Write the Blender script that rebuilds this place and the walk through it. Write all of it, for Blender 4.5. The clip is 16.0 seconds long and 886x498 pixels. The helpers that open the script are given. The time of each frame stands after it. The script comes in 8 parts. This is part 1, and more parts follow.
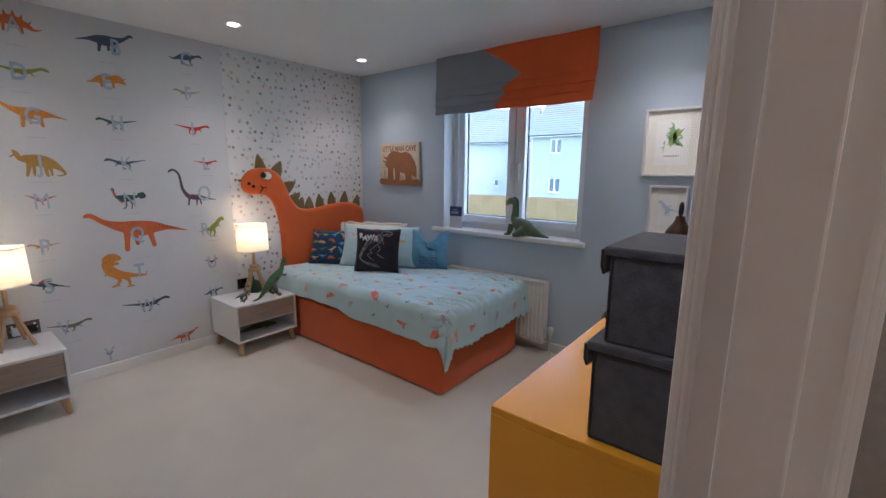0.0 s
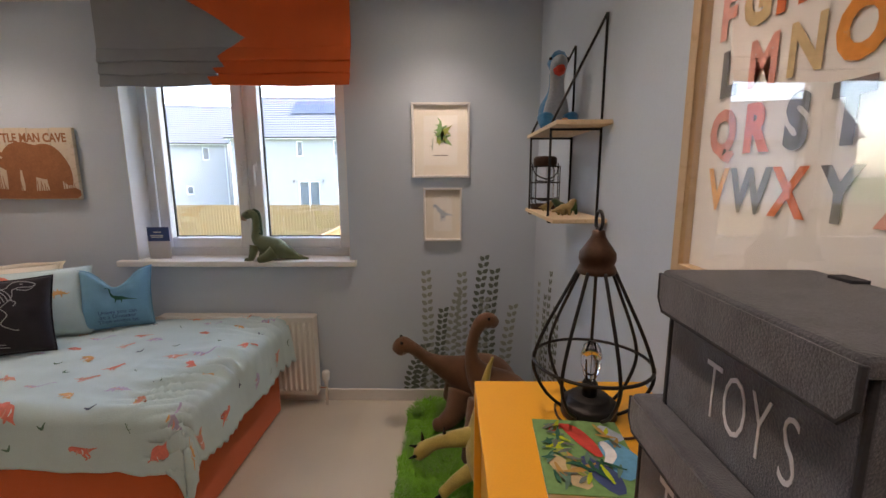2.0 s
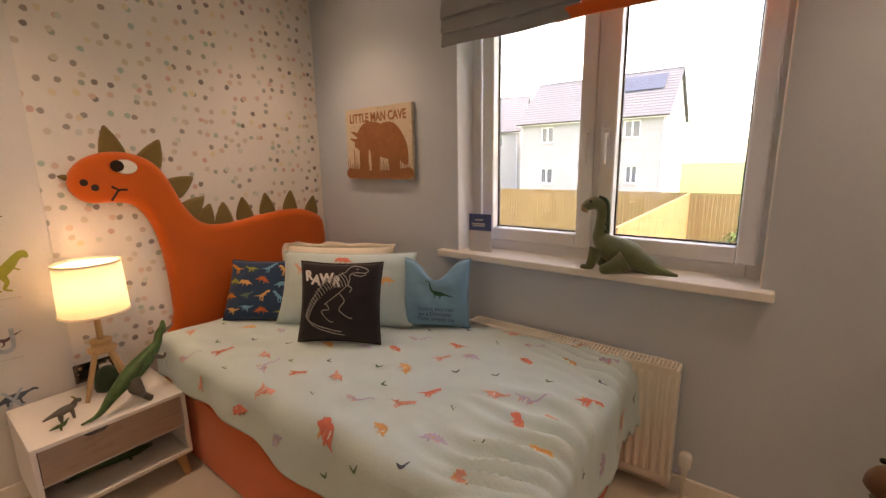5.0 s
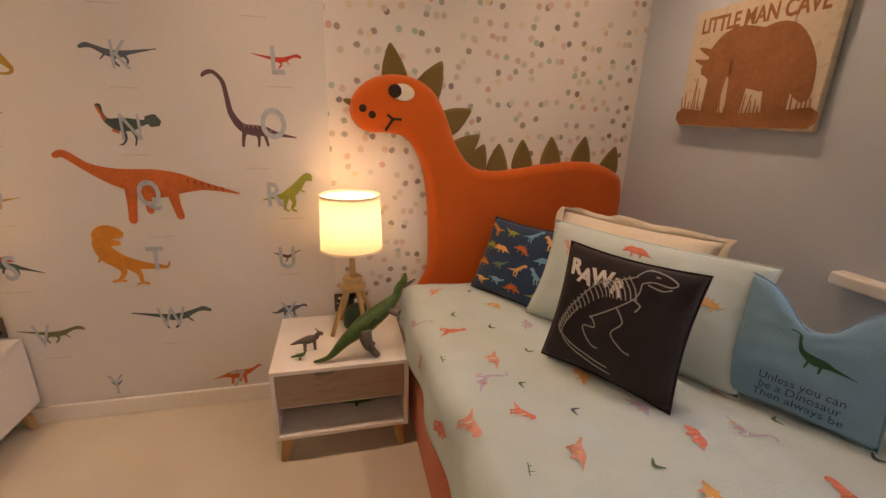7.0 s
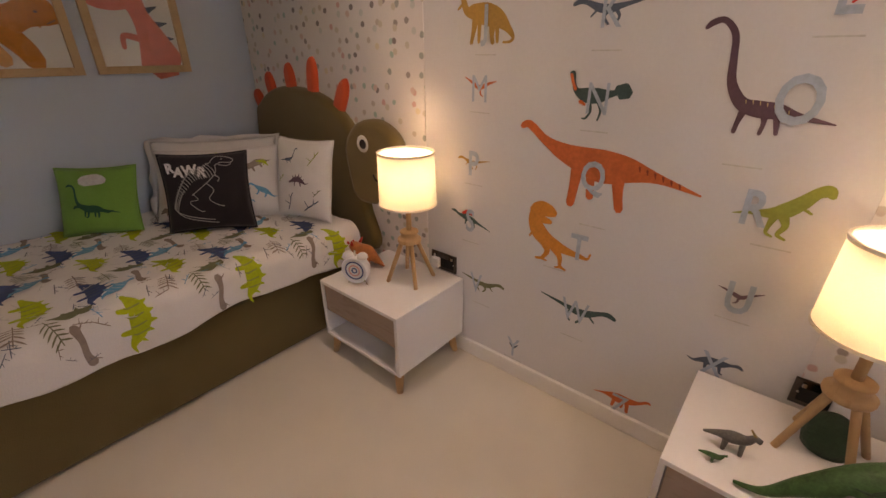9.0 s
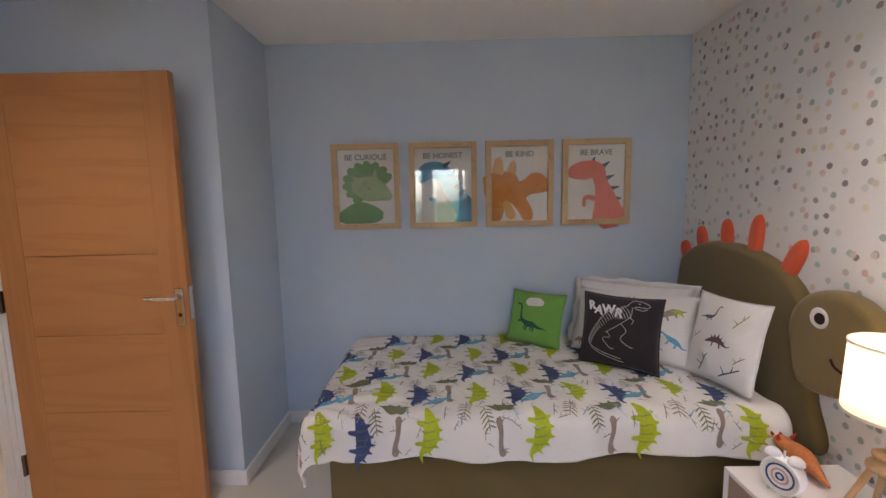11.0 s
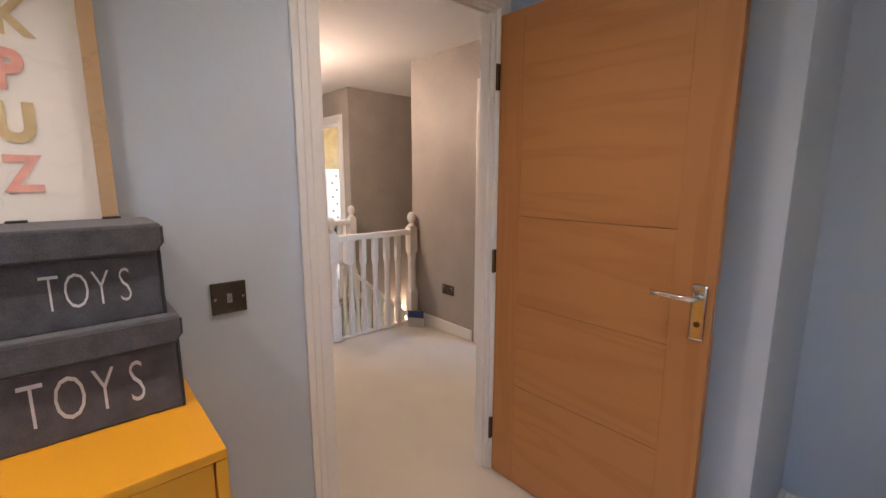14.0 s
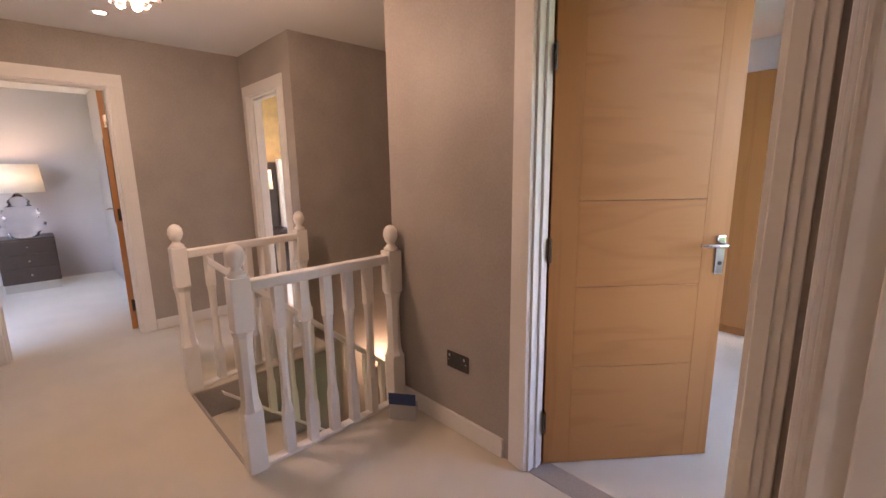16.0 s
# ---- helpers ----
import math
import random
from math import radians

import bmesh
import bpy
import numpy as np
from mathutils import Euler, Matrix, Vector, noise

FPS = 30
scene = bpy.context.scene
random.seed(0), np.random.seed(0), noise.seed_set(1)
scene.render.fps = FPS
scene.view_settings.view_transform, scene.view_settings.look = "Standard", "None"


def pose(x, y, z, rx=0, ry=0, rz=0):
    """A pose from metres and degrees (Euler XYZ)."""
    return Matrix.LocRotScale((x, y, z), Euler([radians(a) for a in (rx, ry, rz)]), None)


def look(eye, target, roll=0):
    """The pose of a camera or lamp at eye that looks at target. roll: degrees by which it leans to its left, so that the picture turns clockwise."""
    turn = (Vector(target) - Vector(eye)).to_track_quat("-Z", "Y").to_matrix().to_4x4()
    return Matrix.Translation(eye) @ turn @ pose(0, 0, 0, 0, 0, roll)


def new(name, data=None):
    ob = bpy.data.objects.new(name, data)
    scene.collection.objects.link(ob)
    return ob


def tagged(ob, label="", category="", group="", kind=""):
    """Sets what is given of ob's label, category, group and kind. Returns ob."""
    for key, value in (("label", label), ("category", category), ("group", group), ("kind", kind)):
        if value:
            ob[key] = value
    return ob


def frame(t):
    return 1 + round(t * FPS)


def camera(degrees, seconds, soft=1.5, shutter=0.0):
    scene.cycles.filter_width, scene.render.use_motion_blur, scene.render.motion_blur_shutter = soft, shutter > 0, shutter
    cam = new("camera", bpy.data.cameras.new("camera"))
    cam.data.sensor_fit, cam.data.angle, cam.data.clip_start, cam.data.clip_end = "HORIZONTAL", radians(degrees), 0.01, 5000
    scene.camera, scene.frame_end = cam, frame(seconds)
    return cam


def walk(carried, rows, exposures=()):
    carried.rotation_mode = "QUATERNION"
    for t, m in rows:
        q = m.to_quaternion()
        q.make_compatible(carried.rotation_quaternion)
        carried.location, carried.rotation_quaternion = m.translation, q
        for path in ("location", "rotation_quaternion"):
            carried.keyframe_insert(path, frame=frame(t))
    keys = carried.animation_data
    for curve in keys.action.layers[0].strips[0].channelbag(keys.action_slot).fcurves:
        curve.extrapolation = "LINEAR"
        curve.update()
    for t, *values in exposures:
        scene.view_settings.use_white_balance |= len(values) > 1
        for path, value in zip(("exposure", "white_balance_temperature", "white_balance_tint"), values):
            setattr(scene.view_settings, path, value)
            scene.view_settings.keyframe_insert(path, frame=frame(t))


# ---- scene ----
import collections

cam = camera(92.5, 16.0)
PATH = [
    (0, (3.511, 1.175, 1.4), (2.279, 2.709, 1.039), 0.4),
    (0.5, (3.364, 1.292, 1.405), (2.327, 2.97, 1.073), 1.0),
    (1, (3.199, 1.425, 1.395), (2.576, 3.296, 1.061), -0.4),
    (1.5, (3.05, 1.544, 1.385), (2.859, 3.505, 1.041), 0.3),
    (2, (2.976, 1.708, 1.383), (2.941, 3.68, 1.047), -0.2),
    (2.5, (2.92, 1.849, 1.391), (2.897, 3.817, 1.032), -0.1),
    (3, (2.845, 1.934, 1.381), (2.779, 3.894, 0.989), 0.4),
    (3.5, (2.721, 2.077, 1.38), (2.488, 4.022, 0.975), -0.1),
    (4, (2.593, 2.155, 1.375), (1.961, 4.004, 0.948), -0.8),
    (4.2, (2.548, 2.192, 1.364), (1.763, 3.981, 0.935), -0.6),
    (6.3, (1.978, 2.721, 1.31), (0.334, 3.788, 0.912), -0.8),
    (6.5, (1.918, 2.759, 1.298), (0.196, 3.675, 0.855), -0.3),
    (6.9, (1.837, 2.824, 1.278), (0.001, 3.383, 0.713), 1.5),
    (7, (1.811, 2.825, 1.273), (-0.039, 3.29, 0.67), 1.9),
    (7.5, (1.707, 2.809, 1.262), (-0.131, 2.86, 0.474), 0.6),
    (8, (1.562, 2.741, 1.273), (-0.249, 2.455, 0.472), -0.8),
    (8.5, (1.474, 2.682, 1.277), (-0.219, 1.981, 0.474), -0.7),
    (9, (1.358, 2.628, 1.328), (-0.025, 1.454, 0.486), -0.4),
    (9.5, (1.319, 2.61, 1.35), (0.346, 1.037, 0.59), 0.4),
    (10, (1.343, 2.61, 1.378), (0.767, 0.783, 0.805), -1.2),
    (10.2, (1.36, 2.61, 1.388), (0.901, 0.73, 0.883), -1.5),
    (12.3, (1.732, 2.574, 1.423), (2.512, 0.733, 1.468), -0.3),
    (12.5, (1.784, 2.567, 1.416), (2.669, 0.773, 1.45), -0.7),
    (13, (1.908, 2.499, 1.4), (3.074, 0.878, 1.289), -0.9),
    (13.5, (2.059, 2.311, 1.386), (3.451, 0.894, 1.153), -0.7),
    (14, (2.257, 2.115, 1.352), (3.734, 0.807, 1.021), 0.1),
    (14.5, (2.561, 1.891, 1.355), (4.047, 0.598, 1.007), 0.6),
    (15, (2.896, 1.622, 1.341), (4.42, 0.379, 0.977), 1.0),
    (15.5, (3.242, 1.376, 1.337), (4.762, 0.13, 0.966), 0.4),
    (16, (3.539, 1.123, 1.335), (4.952, -0.243, 0.966), -0.8),
]
walk(cam, [(t, look(eye, target, roll)) for t, eye, target, roll in PATH],
     [(0, 4.12, 5650, 13), (0.5, 4.13, 6000, 15), (1, 4.15, 6650, 18), (1.5, 4.28, 6950, 18), (2, 4.24, 7400, 20), (3, 4.32, 9000, 24), (3.5, 4.36, 9600, 25), (4.2, 4.32, 11200, 28), (6.5, 4.04, 10800, 32), (7.2, 4.28, 12300, 34), (8, 4.18, 13000, 36),
      (8.5, 4.18, 10700, 31), (9, 4.06, 8700, 29), (10, 4.58, 6850, 21), (12.5, 5.0, 6250, 18), (13.2, 4.88, 6150, 18), (14.5, 4.73, 7200, 22), (15, 4.5, 7050, 26), (15.5, 4.15, 8000, 32), (16, 4.28, 7900, 32)])
LAMP_W, SPOT_W, HALL_W = 0.29, 1.5, 2.35

# ---- world, sun and exposure ----
world = bpy.data.worlds.new("overcast_sky")
scene.world = world
world.use_nodes = True
wn, wl = world.node_tree.nodes, world.node_tree.links
wn.clear()
sky = wn.new("ShaderNodeTexSky")
sky.sky_type, sky.sun_disc = "NISHITA", False
sky.sun_elevation, sky.sun_rotation = radians(50), radians(95)
sky.dust_density, sky.air_density, sky.ozone_density = 1.5, 1.0, 1.0
wbg, wout = wn.new("ShaderNodeBackground"), wn.new("ShaderNodeOutputWorld")
wbg.inputs["Strength"].default_value = 0.15
wl.new(sky.outputs[0], wbg.inputs[0])
wl.new(wbg.outputs[0], wout.inputs[0])
sun = new("sun", bpy.data.lights.new("sun", "SUN"))
sun.data.energy, sun.data.angle, sun.data.color = 0.5, radians(14), (1.0, 0.96, 0.9)
sun.matrix_world = look((15, -1, 17), (0, 0, 0))

# ---- materials ----
def mat(name, col, rough=0.6, metal=0.0, var=0.1, scale=6.0, bump=0.15, bscale=90.0, stretch=(1, 1, 1), spec=0.4, sheen=0.0, transl=0.0):
    m = bpy.data.materials.new(name)
    m.use_nodes = True
    n, l = m.node_tree.nodes, m.node_tree.links
    b = n["Principled BSDF"]
    b.inputs["Roughness"].default_value, b.inputs["Metallic"].default_value = rough, metal
    b.inputs["Specular IOR Level"].default_value = spec
    b.inputs["Sheen Weight"].default_value = sheen
    tc, mp = n.new("ShaderNodeTexCoord"), n.new("ShaderNodeMapping")
    mp.inputs["Scale"].default_value = stretch
    l.new(tc.outputs["Object"], mp.inputs[0])
    big, fine = n.new("ShaderNodeTexNoise"), n.new("ShaderNodeTexNoise")
    big.inputs["Scale"].default_value, fine.inputs["Scale"].default_value = scale, bscale
    big.inputs["Detail"].default_value = fine.inputs["Detail"].default_value = 3.0
    l.new(mp.outputs[0], big.inputs[0]), l.new(mp.outputs[0], fine.inputs[0])
    add = n.new("ShaderNodeMath")
    add.operation = "ADD"
    l.new(big.outputs[0], add.inputs[0]), l.new(fine.outputs[0], add.inputs[1])
    half = n.new("ShaderNodeMapRange")
    half.inputs["From Min"].default_value, half.inputs["From Max"].default_value = 0.6, 1.4
    half.inputs["To Min"].default_value, half.inputs["To Max"].default_value = 1 - var, 1 + var
    l.new(add.outputs[0], half.inputs[0])
    mul = n.new("ShaderNodeVectorMath")
    mul.operation = "SCALE"
    mul.inputs[0].default_value = col
    l.new(half.outputs[0], mul.inputs["Scale"])
    l.new(mul.outputs[0], b.inputs["Base Color"])
    if bump:
        bp = n.new("ShaderNodeBump")
        bp.inputs["Strength"].default_value, bp.inputs["Distance"].default_value = bump, 0.004
        l.new(fine.outputs[0], bp.inputs["Height"])
        l.new(bp.outputs[0], b.inputs["Normal"])
    if transl:
        t, mx = n.new("ShaderNodeBsdfTranslucent"), n.new("ShaderNodeMixShader")
        t.inputs[0].default_value = (*col, 1)
        mx.inputs[0].default_value = transl
        l.new(b.outputs[0], mx.inputs[1]), l.new(t.outputs[0], mx.inputs[2])
        l.new(mx.outputs[0], n["Material Output"].inputs[0])
    return m


def oak(name, light, dark, stretch=(1.2, 9, 9), rough=0.42, lines=5.0, pores=1.0, detail=4.0, swirl=1.6, vary=0.0):
    """Veneer: long grain along the axis with the smallest scale."""
    m = mat(name, light, rough, var=0.0, bump=0.0)
    n, l = m.node_tree.nodes, m.node_tree.links
    b = n["Principled BSDF"]
    tc, mp = n.new("ShaderNodeTexCoord"), n.new("ShaderNodeMapping")
    mp.inputs["Scale"].default_value = stretch
    info, off = n.new("ShaderNodeObjectInfo"), n.new("ShaderNodeVectorMath")
    off.operation = "MULTIPLY_ADD"
    off.inputs[1].default_value = (vary, vary, vary)
    l.new(info.outputs["Random"], off.inputs[0]), l.new(tc.outputs["Object"], off.inputs[2])
    l.new(off.outputs[0], mp.inputs[0])
    w, f = n.new("ShaderNodeTexNoise"), n.new("ShaderNodeTexNoise")
    w.inputs["Scale"].default_value, w.inputs["Detail"].default_value, w.inputs["Distortion"].default_value = 2.2, detail, swirl
    f.inputs["Scale"].default_value, f.inputs["Detail"].default_value = 22, 4
    l.new(mp.outputs[0], w.inputs[0]), l.new(mp.outputs[0], f.inputs[0])
    sn = n.new("ShaderNodeMath")
    sn.operation = "PINGPONG"
    sc = n.new("ShaderNodeMath")
    sc.operation = "MULTIPLY_ADD"
    sc.inputs[1].default_value = lines
    grit = n.new("ShaderNodeMath")
    grit.operation, grit.inputs[1].default_value = "MULTIPLY", pores
    l.new(f.outputs[0], grit.inputs[0])
    l.new(w.outputs[0], sc.inputs[0]), l.new(grit.outputs[0], sc.inputs[2])
    l.new(sc.outputs[0], sn.inputs[0])
    sn.inputs[1].default_value = 1.0
    r = n.new("ShaderNodeValToRGB")
    r.color_ramp.elements[0].color, r.color_ramp.elements[1].color = (*dark, 1), (*light, 1)
    r.color_ramp.elements[0].position, r.color_ramp.elements[1].position = 0.0, 0.55
    l.new(sn.outputs[0], r.inputs[0])
    l.new(r.outputs[0], b.inputs["Base Color"])
    bp = n.new("ShaderNodeBump")
    bp.inputs["Strength"].default_value, bp.inputs["Distance"].default_value = 0.12, 0.002
    l.new(f.outputs[0], bp.inputs["Height"])
    l.new(bp.outputs[0], b.inputs["Normal"])
    return m


def emit(name, col, power):
    m = bpy.data.materials.new(name)
    m.use_nodes = True
    b = m.node_tree.nodes["Principled BSDF"]
    b.inputs["Base Color"].default_value = (*col, 1)
    b.inputs["Emission Color"].default_value = (*col, 1)
    b.inputs["Emission Strength"].default_value = power
    return m


def glass(name, col=(1, 1, 1), rough=0.0):
    m = bpy.data.materials.new(name)
    m.use_nodes = True
    b = m.node_tree.nodes["Principled BSDF"]
    b.inputs["Base Color"].default_value = (*col, 1)
    b.inputs["Roughness"].default_value, b.inputs["Transmission Weight"].default_value = rough, 1.0
    b.inputs["IOR"].default_value = 1.45
    return m


def spotted(name, ground):
    """Matt wallpaper printed with loose watercolour dots in several greys, pinks and greens."""
    m = mat(name, ground, 0.75, var=0.03, bump=0.06)
    n, l = m.node_tree.nodes, m.node_tree.links
    b = n["Principled BSDF"]
    old = b.inputs["Base Color"].links[0].from_socket
    tc = n.new("ShaderNodeTexCoord")
    base = old
    for scale, radius, off, stops in (
        (15.5, 0.19, 0.0, ((0.0, (0.24, 0.22, 0.22)), (0.16, (0.34, 0.31, 0.30)), (0.38, (0.36, 0.40, 0.38)), (0.62, (0.55, 0.50, 0.46)), (0.78, (0.64, 0.42, 0.40)), (0.9, (0.38, 0.52, 0.48)))),
        (13.0, 0.17, 3.7, ((0.0, (0.60, 0.57, 0.50)), (0.35, (0.66, 0.52, 0.48)), (0.6, (0.58, 0.62, 0.60)), (0.8, (0.70, 0.64, 0.50))))):
        mp, v = n.new("ShaderNodeCombineXYZ"), n.new("ShaderNodeTexVoronoi")
        v.voronoi_dimensions = "2D"
        xyz = n.new("ShaderNodeSeparateXYZ")
        l.new(tc.outputs["Object"], xyz.inputs[0])
        shift = n.new("ShaderNodeMath")
        shift.operation = "ADD"
        shift.inputs[1].default_value = off
        l.new(xyz.outputs[1], shift.inputs[0])
        l.new(shift.outputs[0], mp.inputs[0]), l.new(xyz.outputs[2], mp.inputs[1])
        wob, mixv = n.new("ShaderNodeTexNoise"), n.new("ShaderNodeVectorMath")
        wob.inputs["Scale"].default_value = 40
        mixv.operation = "MULTIPLY_ADD"
        mixv.inputs[1].default_value = (0.010, 0.010, 0.0)
        l.new(mp.outputs[0], wob.inputs[0])
        l.new(wob.outputs["Color"], mixv.inputs[0]), l.new(mp.outputs[0], mixv.inputs[2])
        v.inputs["Scale"].default_value, v.inputs["Randomness"].default_value = scale, 0.75
        l.new(mixv.outputs[0], v.inputs[0])
        lt = n.new("ShaderNodeMapRange")
        lt.inputs["From Min"].default_value, lt.inputs["From Max"].default_value = radius + 0.03, radius - 0.03
        l.new(v.outputs["Distance"], lt.inputs[0])
        sep, ramp = n.new("ShaderNodeSeparateColor"), n.new("ShaderNodeValToRGB")
        l.new(v.outputs["Color"], sep.inputs[0]), l.new(sep.outputs[0], ramp.inputs[0])
        ramp.color_ramp.interpolation = "CONSTANT"
        ramp.color_ramp.elements.remove(ramp.color_ramp.elements[1])
        for k, (pos, c) in enumerate(stops):
            e = ramp.color_ramp.elements[0] if k == 0 else ramp.color_ramp.elements.new(pos)
            e.color = (*c, 1)
        keep, mulf = n.new("ShaderNodeMath"), n.new("ShaderNodeMath")
        keep.operation, keep.inputs[1].default_value = "GREATER_THAN", 0.38
        l.new(sep.outputs[1], keep.inputs[0])
        mulf.operation = "MULTIPLY"
        l.new(keep.outputs[0], mulf.inputs[0]), l.new(lt.outputs[0], mulf.inputs[1])
        mx = n.new("ShaderNodeMix")
        mx.data_type = "RGBA"
        l.new(mulf.outputs[0], mx.inputs["Factor"])
        l.new(base, mx.inputs[6]), l.new(ramp.outputs[0], mx.inputs[7])
        base = mx.outputs[2]
    l.new(base, b.inputs["Base Color"])
    return m


GREY_BLUE = mat("grey_blue_paint", (0.525, 0.605, 0.70), 0.7, var=0.03, scale=2, bump=0.08, bscale=140)
CEIL = mat("white_ceiling_paint", (0.80, 0.79, 0.78), 0.8, var=0.02, scale=2, bump=0.06)
WHITE_WOOD = mat("white_gloss_paint", (0.80, 0.79, 0.77), 0.35, var=0.03, bump=0.04, bscale=60)
PAPER = mat("pale_grey_wallpaper", (0.66, 0.66, 0.67), 0.75, var=0.03, bump=0.06)
DOTS = spotted("dotted_wallpaper", (0.74, 0.72, 0.71))
TAUPE = mat("taupe_wallpaper", (0.37, 0.335, 0.305), 0.5, var=0.14, scale=3.2, bump=0.06, spec=0.5)
CARPET = mat("cream_carpet", (0.70, 0.645, 0.545), 0.95, var=0.10, scale=3.0, bump=0.9, bscale=420, sheen=0.3)
OAK = oak("oak_veneer", (0.50, 0.222, 0.078), (0.455, 0.194, 0.065), (0.38, 3.0, 3.0), 0.42, 9.0, 0.5, 2.0, 0.5, 7.0)
OAK_V = oak("oak_stile", (0.485, 0.214, 0.075), (0.44, 0.186, 0.061), (6, 6, 0.35), 0.42, 6.0, 0.6, 2.0, 0.4, 7.0)
GROOVE = mat("dark_groove", (0.26, 0.12, 0.045), 0.7)
PALE_OAK = oak("pale_oak_frame", (0.58, 0.40, 0.23), (0.50, 0.33, 0.18), (5, 5, 5), 0.5)
PINE = oak("pale_pine", (0.72, 0.55, 0.36), (0.62, 0.44, 0.26), (9, 1.2, 9), 0.55)
LEG_WOOD = oak("beech_legs", (0.58, 0.37, 0.19), (0.50, 0.30, 0.14), (9, 9, 1.5), 0.5)
DRAWER = oak("grey_oak_drawer", (0.40, 0.31, 0.25), (0.34, 0.26, 0.20), (9, 1.2, 9), 0.55)
WHITE_LAM = mat("white_laminate", (0.80, 0.79, 0.78), 0.4, var=0.02, bump=0.02)
GREY_IN = mat("pale_grey_inside", (0.55, 0.56, 0.60), 0.6, var=0.03)
ORANGE = mat("burnt_orange_felt", (0.66, 0.115, 0.018), 0.9, var=0.10, scale=7, bump=0.5, bscale=260, sheen=0.25)
OLIVE = mat("olive_felt", (0.19, 0.135, 0.045), 0.9, var=0.10, scale=7, bump=0.5, bscale=260, sheen=0.25)
OLIVE_BASE = mat("dark_olive_upholstery", (0.150, 0.107, 0.036), 0.9, var=0.10, scale=7, bump=0.5, bscale=260, sheen=0.2)
RED_FELT = mat("red_orange_felt", (0.68, 0.10, 0.035), 0.9, var=0.1, bump=0.4, bscale=240, sheen=0.2)
BLIND_GREY = mat("grey_linen", (0.30, 0.33, 0.37), 0.9, var=0.08, bump=0.4, bscale=330)
BLIND_ORANGE = mat("orange_linen", (0.80, 0.15, 0.04), 0.9, var=0.08, bump=0.4, bscale=330)
UPVC = mat("white_upvc", (0.80, 0.81, 0.82), 0.25, var=0.02, bump=0.0)
SEAL = mat("black_rubber_seal", (0.02, 0.02, 0.022), 0.7)
CHROME = mat("polished_chrome", (0.75, 0.73, 0.70), 0.14, metal=1.0, var=0.03, bump=0.02)
NICKEL = mat("black_nickel", (0.14, 0.118, 0.10), 0.22, metal=1.0, var=0.05, bump=0.02)
BLACK_METAL = mat("black_metal_wire", (0.025, 0.023, 0.023), 0.45, metal=0.6, var=0.1)
BRONZE = mat("dark_bronze", (0.070, 0.036, 0.023), 0.45, metal=0.6, var=0.25, scale=14)
YELLOW = mat("yellow_lacquer", (0.86, 0.40, 0.028), 0.38, var=0.04, bump=0.05, bscale=200)
DARK_GAP = mat("dark_gap", (0.02, 0.018, 0.016), 0.9)
FELT_GREY = mat("charcoal_felt", (0.088, 0.091, 0.106), 0.95, var=0.42, scale=30, bump=0.45, bscale=420, sheen=0.3)
FELT_EDGE = mat("charcoal_binding", (0.04, 0.041, 0.047), 0.95, var=0.2, bump=0.5)
CHALK = mat("white_print", (0.72, 0.72, 0.74), 0.8)
RADIATOR = mat("cream_enamel", (0.78, 0.76, 0.71), 0.3, var=0.02, bump=0.0)
AQUA = mat("pale_aqua_cotton", (0.50, 0.65, 0.67), 0.9, var=0.06, scale=9, bump=0.35, bscale=220, sheen=0.15)
CREAM = mat("cream_cotton", (0.72, 0.68, 0.60), 0.9, var=0.06, scale=9, bump=0.35, bscale=220, sheen=0.15)
WHITE_COT = mat("white_cotton", (0.74, 0.72, 0.70), 0.9, var=0.05, scale=9, bump=0.35, bscale=220, sheen=0.15)
BLACK_COT = mat("black_cotton", (0.022, 0.017, 0.022), 0.9, var=0.2, scale=20, bump=0.4, bscale=220, sheen=0.1)
BLUE_COT = mat("blue_cotton", (0.15, 0.36, 0.52), 0.85, var=0.1, scale=9, bump=0.3, bscale=220, sheen=0.15)
NAVY_COT = mat("navy_cotton", (0.012, 0.045, 0.11), 0.85, var=0.15, bump=0.3, sheen=0.15)
GREEN_COT = mat("green_cotton", (0.17, 0.38, 0.07), 0.85, var=0.1, scale=9, bump=0.3, bscale=220, sheen=0.15)
SHADE = mat("linen_lampshade", (0.84, 0.81, 0.74), 0.9, var=0.03, bump=0.25, bscale=260, transl=0.32)
BULB = emit("warm_bulb", (1.0, 0.80, 0.55), 3.0)
SPOT_LENS = emit("spot_lens", (1.0, 0.90, 0.74), 4.0)
PANE = glass("window_glass", (0.70, 0.73, 0.735))
PICTURE_GLASS = glass("picture_glass")
CRYSTAL = glass("crystal", (0.97, 0.97, 1.0))
BACKING = mat("white_print_paper", (0.76, 0.75, 0.72), 0.6, var=0.02)
MOUNT = mat("cream_mount", (0.72, 0.69, 0.62), 0.8, var=0.03)
INK = mat("dark_grey_ink", (0.035, 0.035, 0.045), 0.8)


def tint(name, col, rough=0.85):
    return mat(name, col, rough, var=0.16, scale=22, bump=0.05)


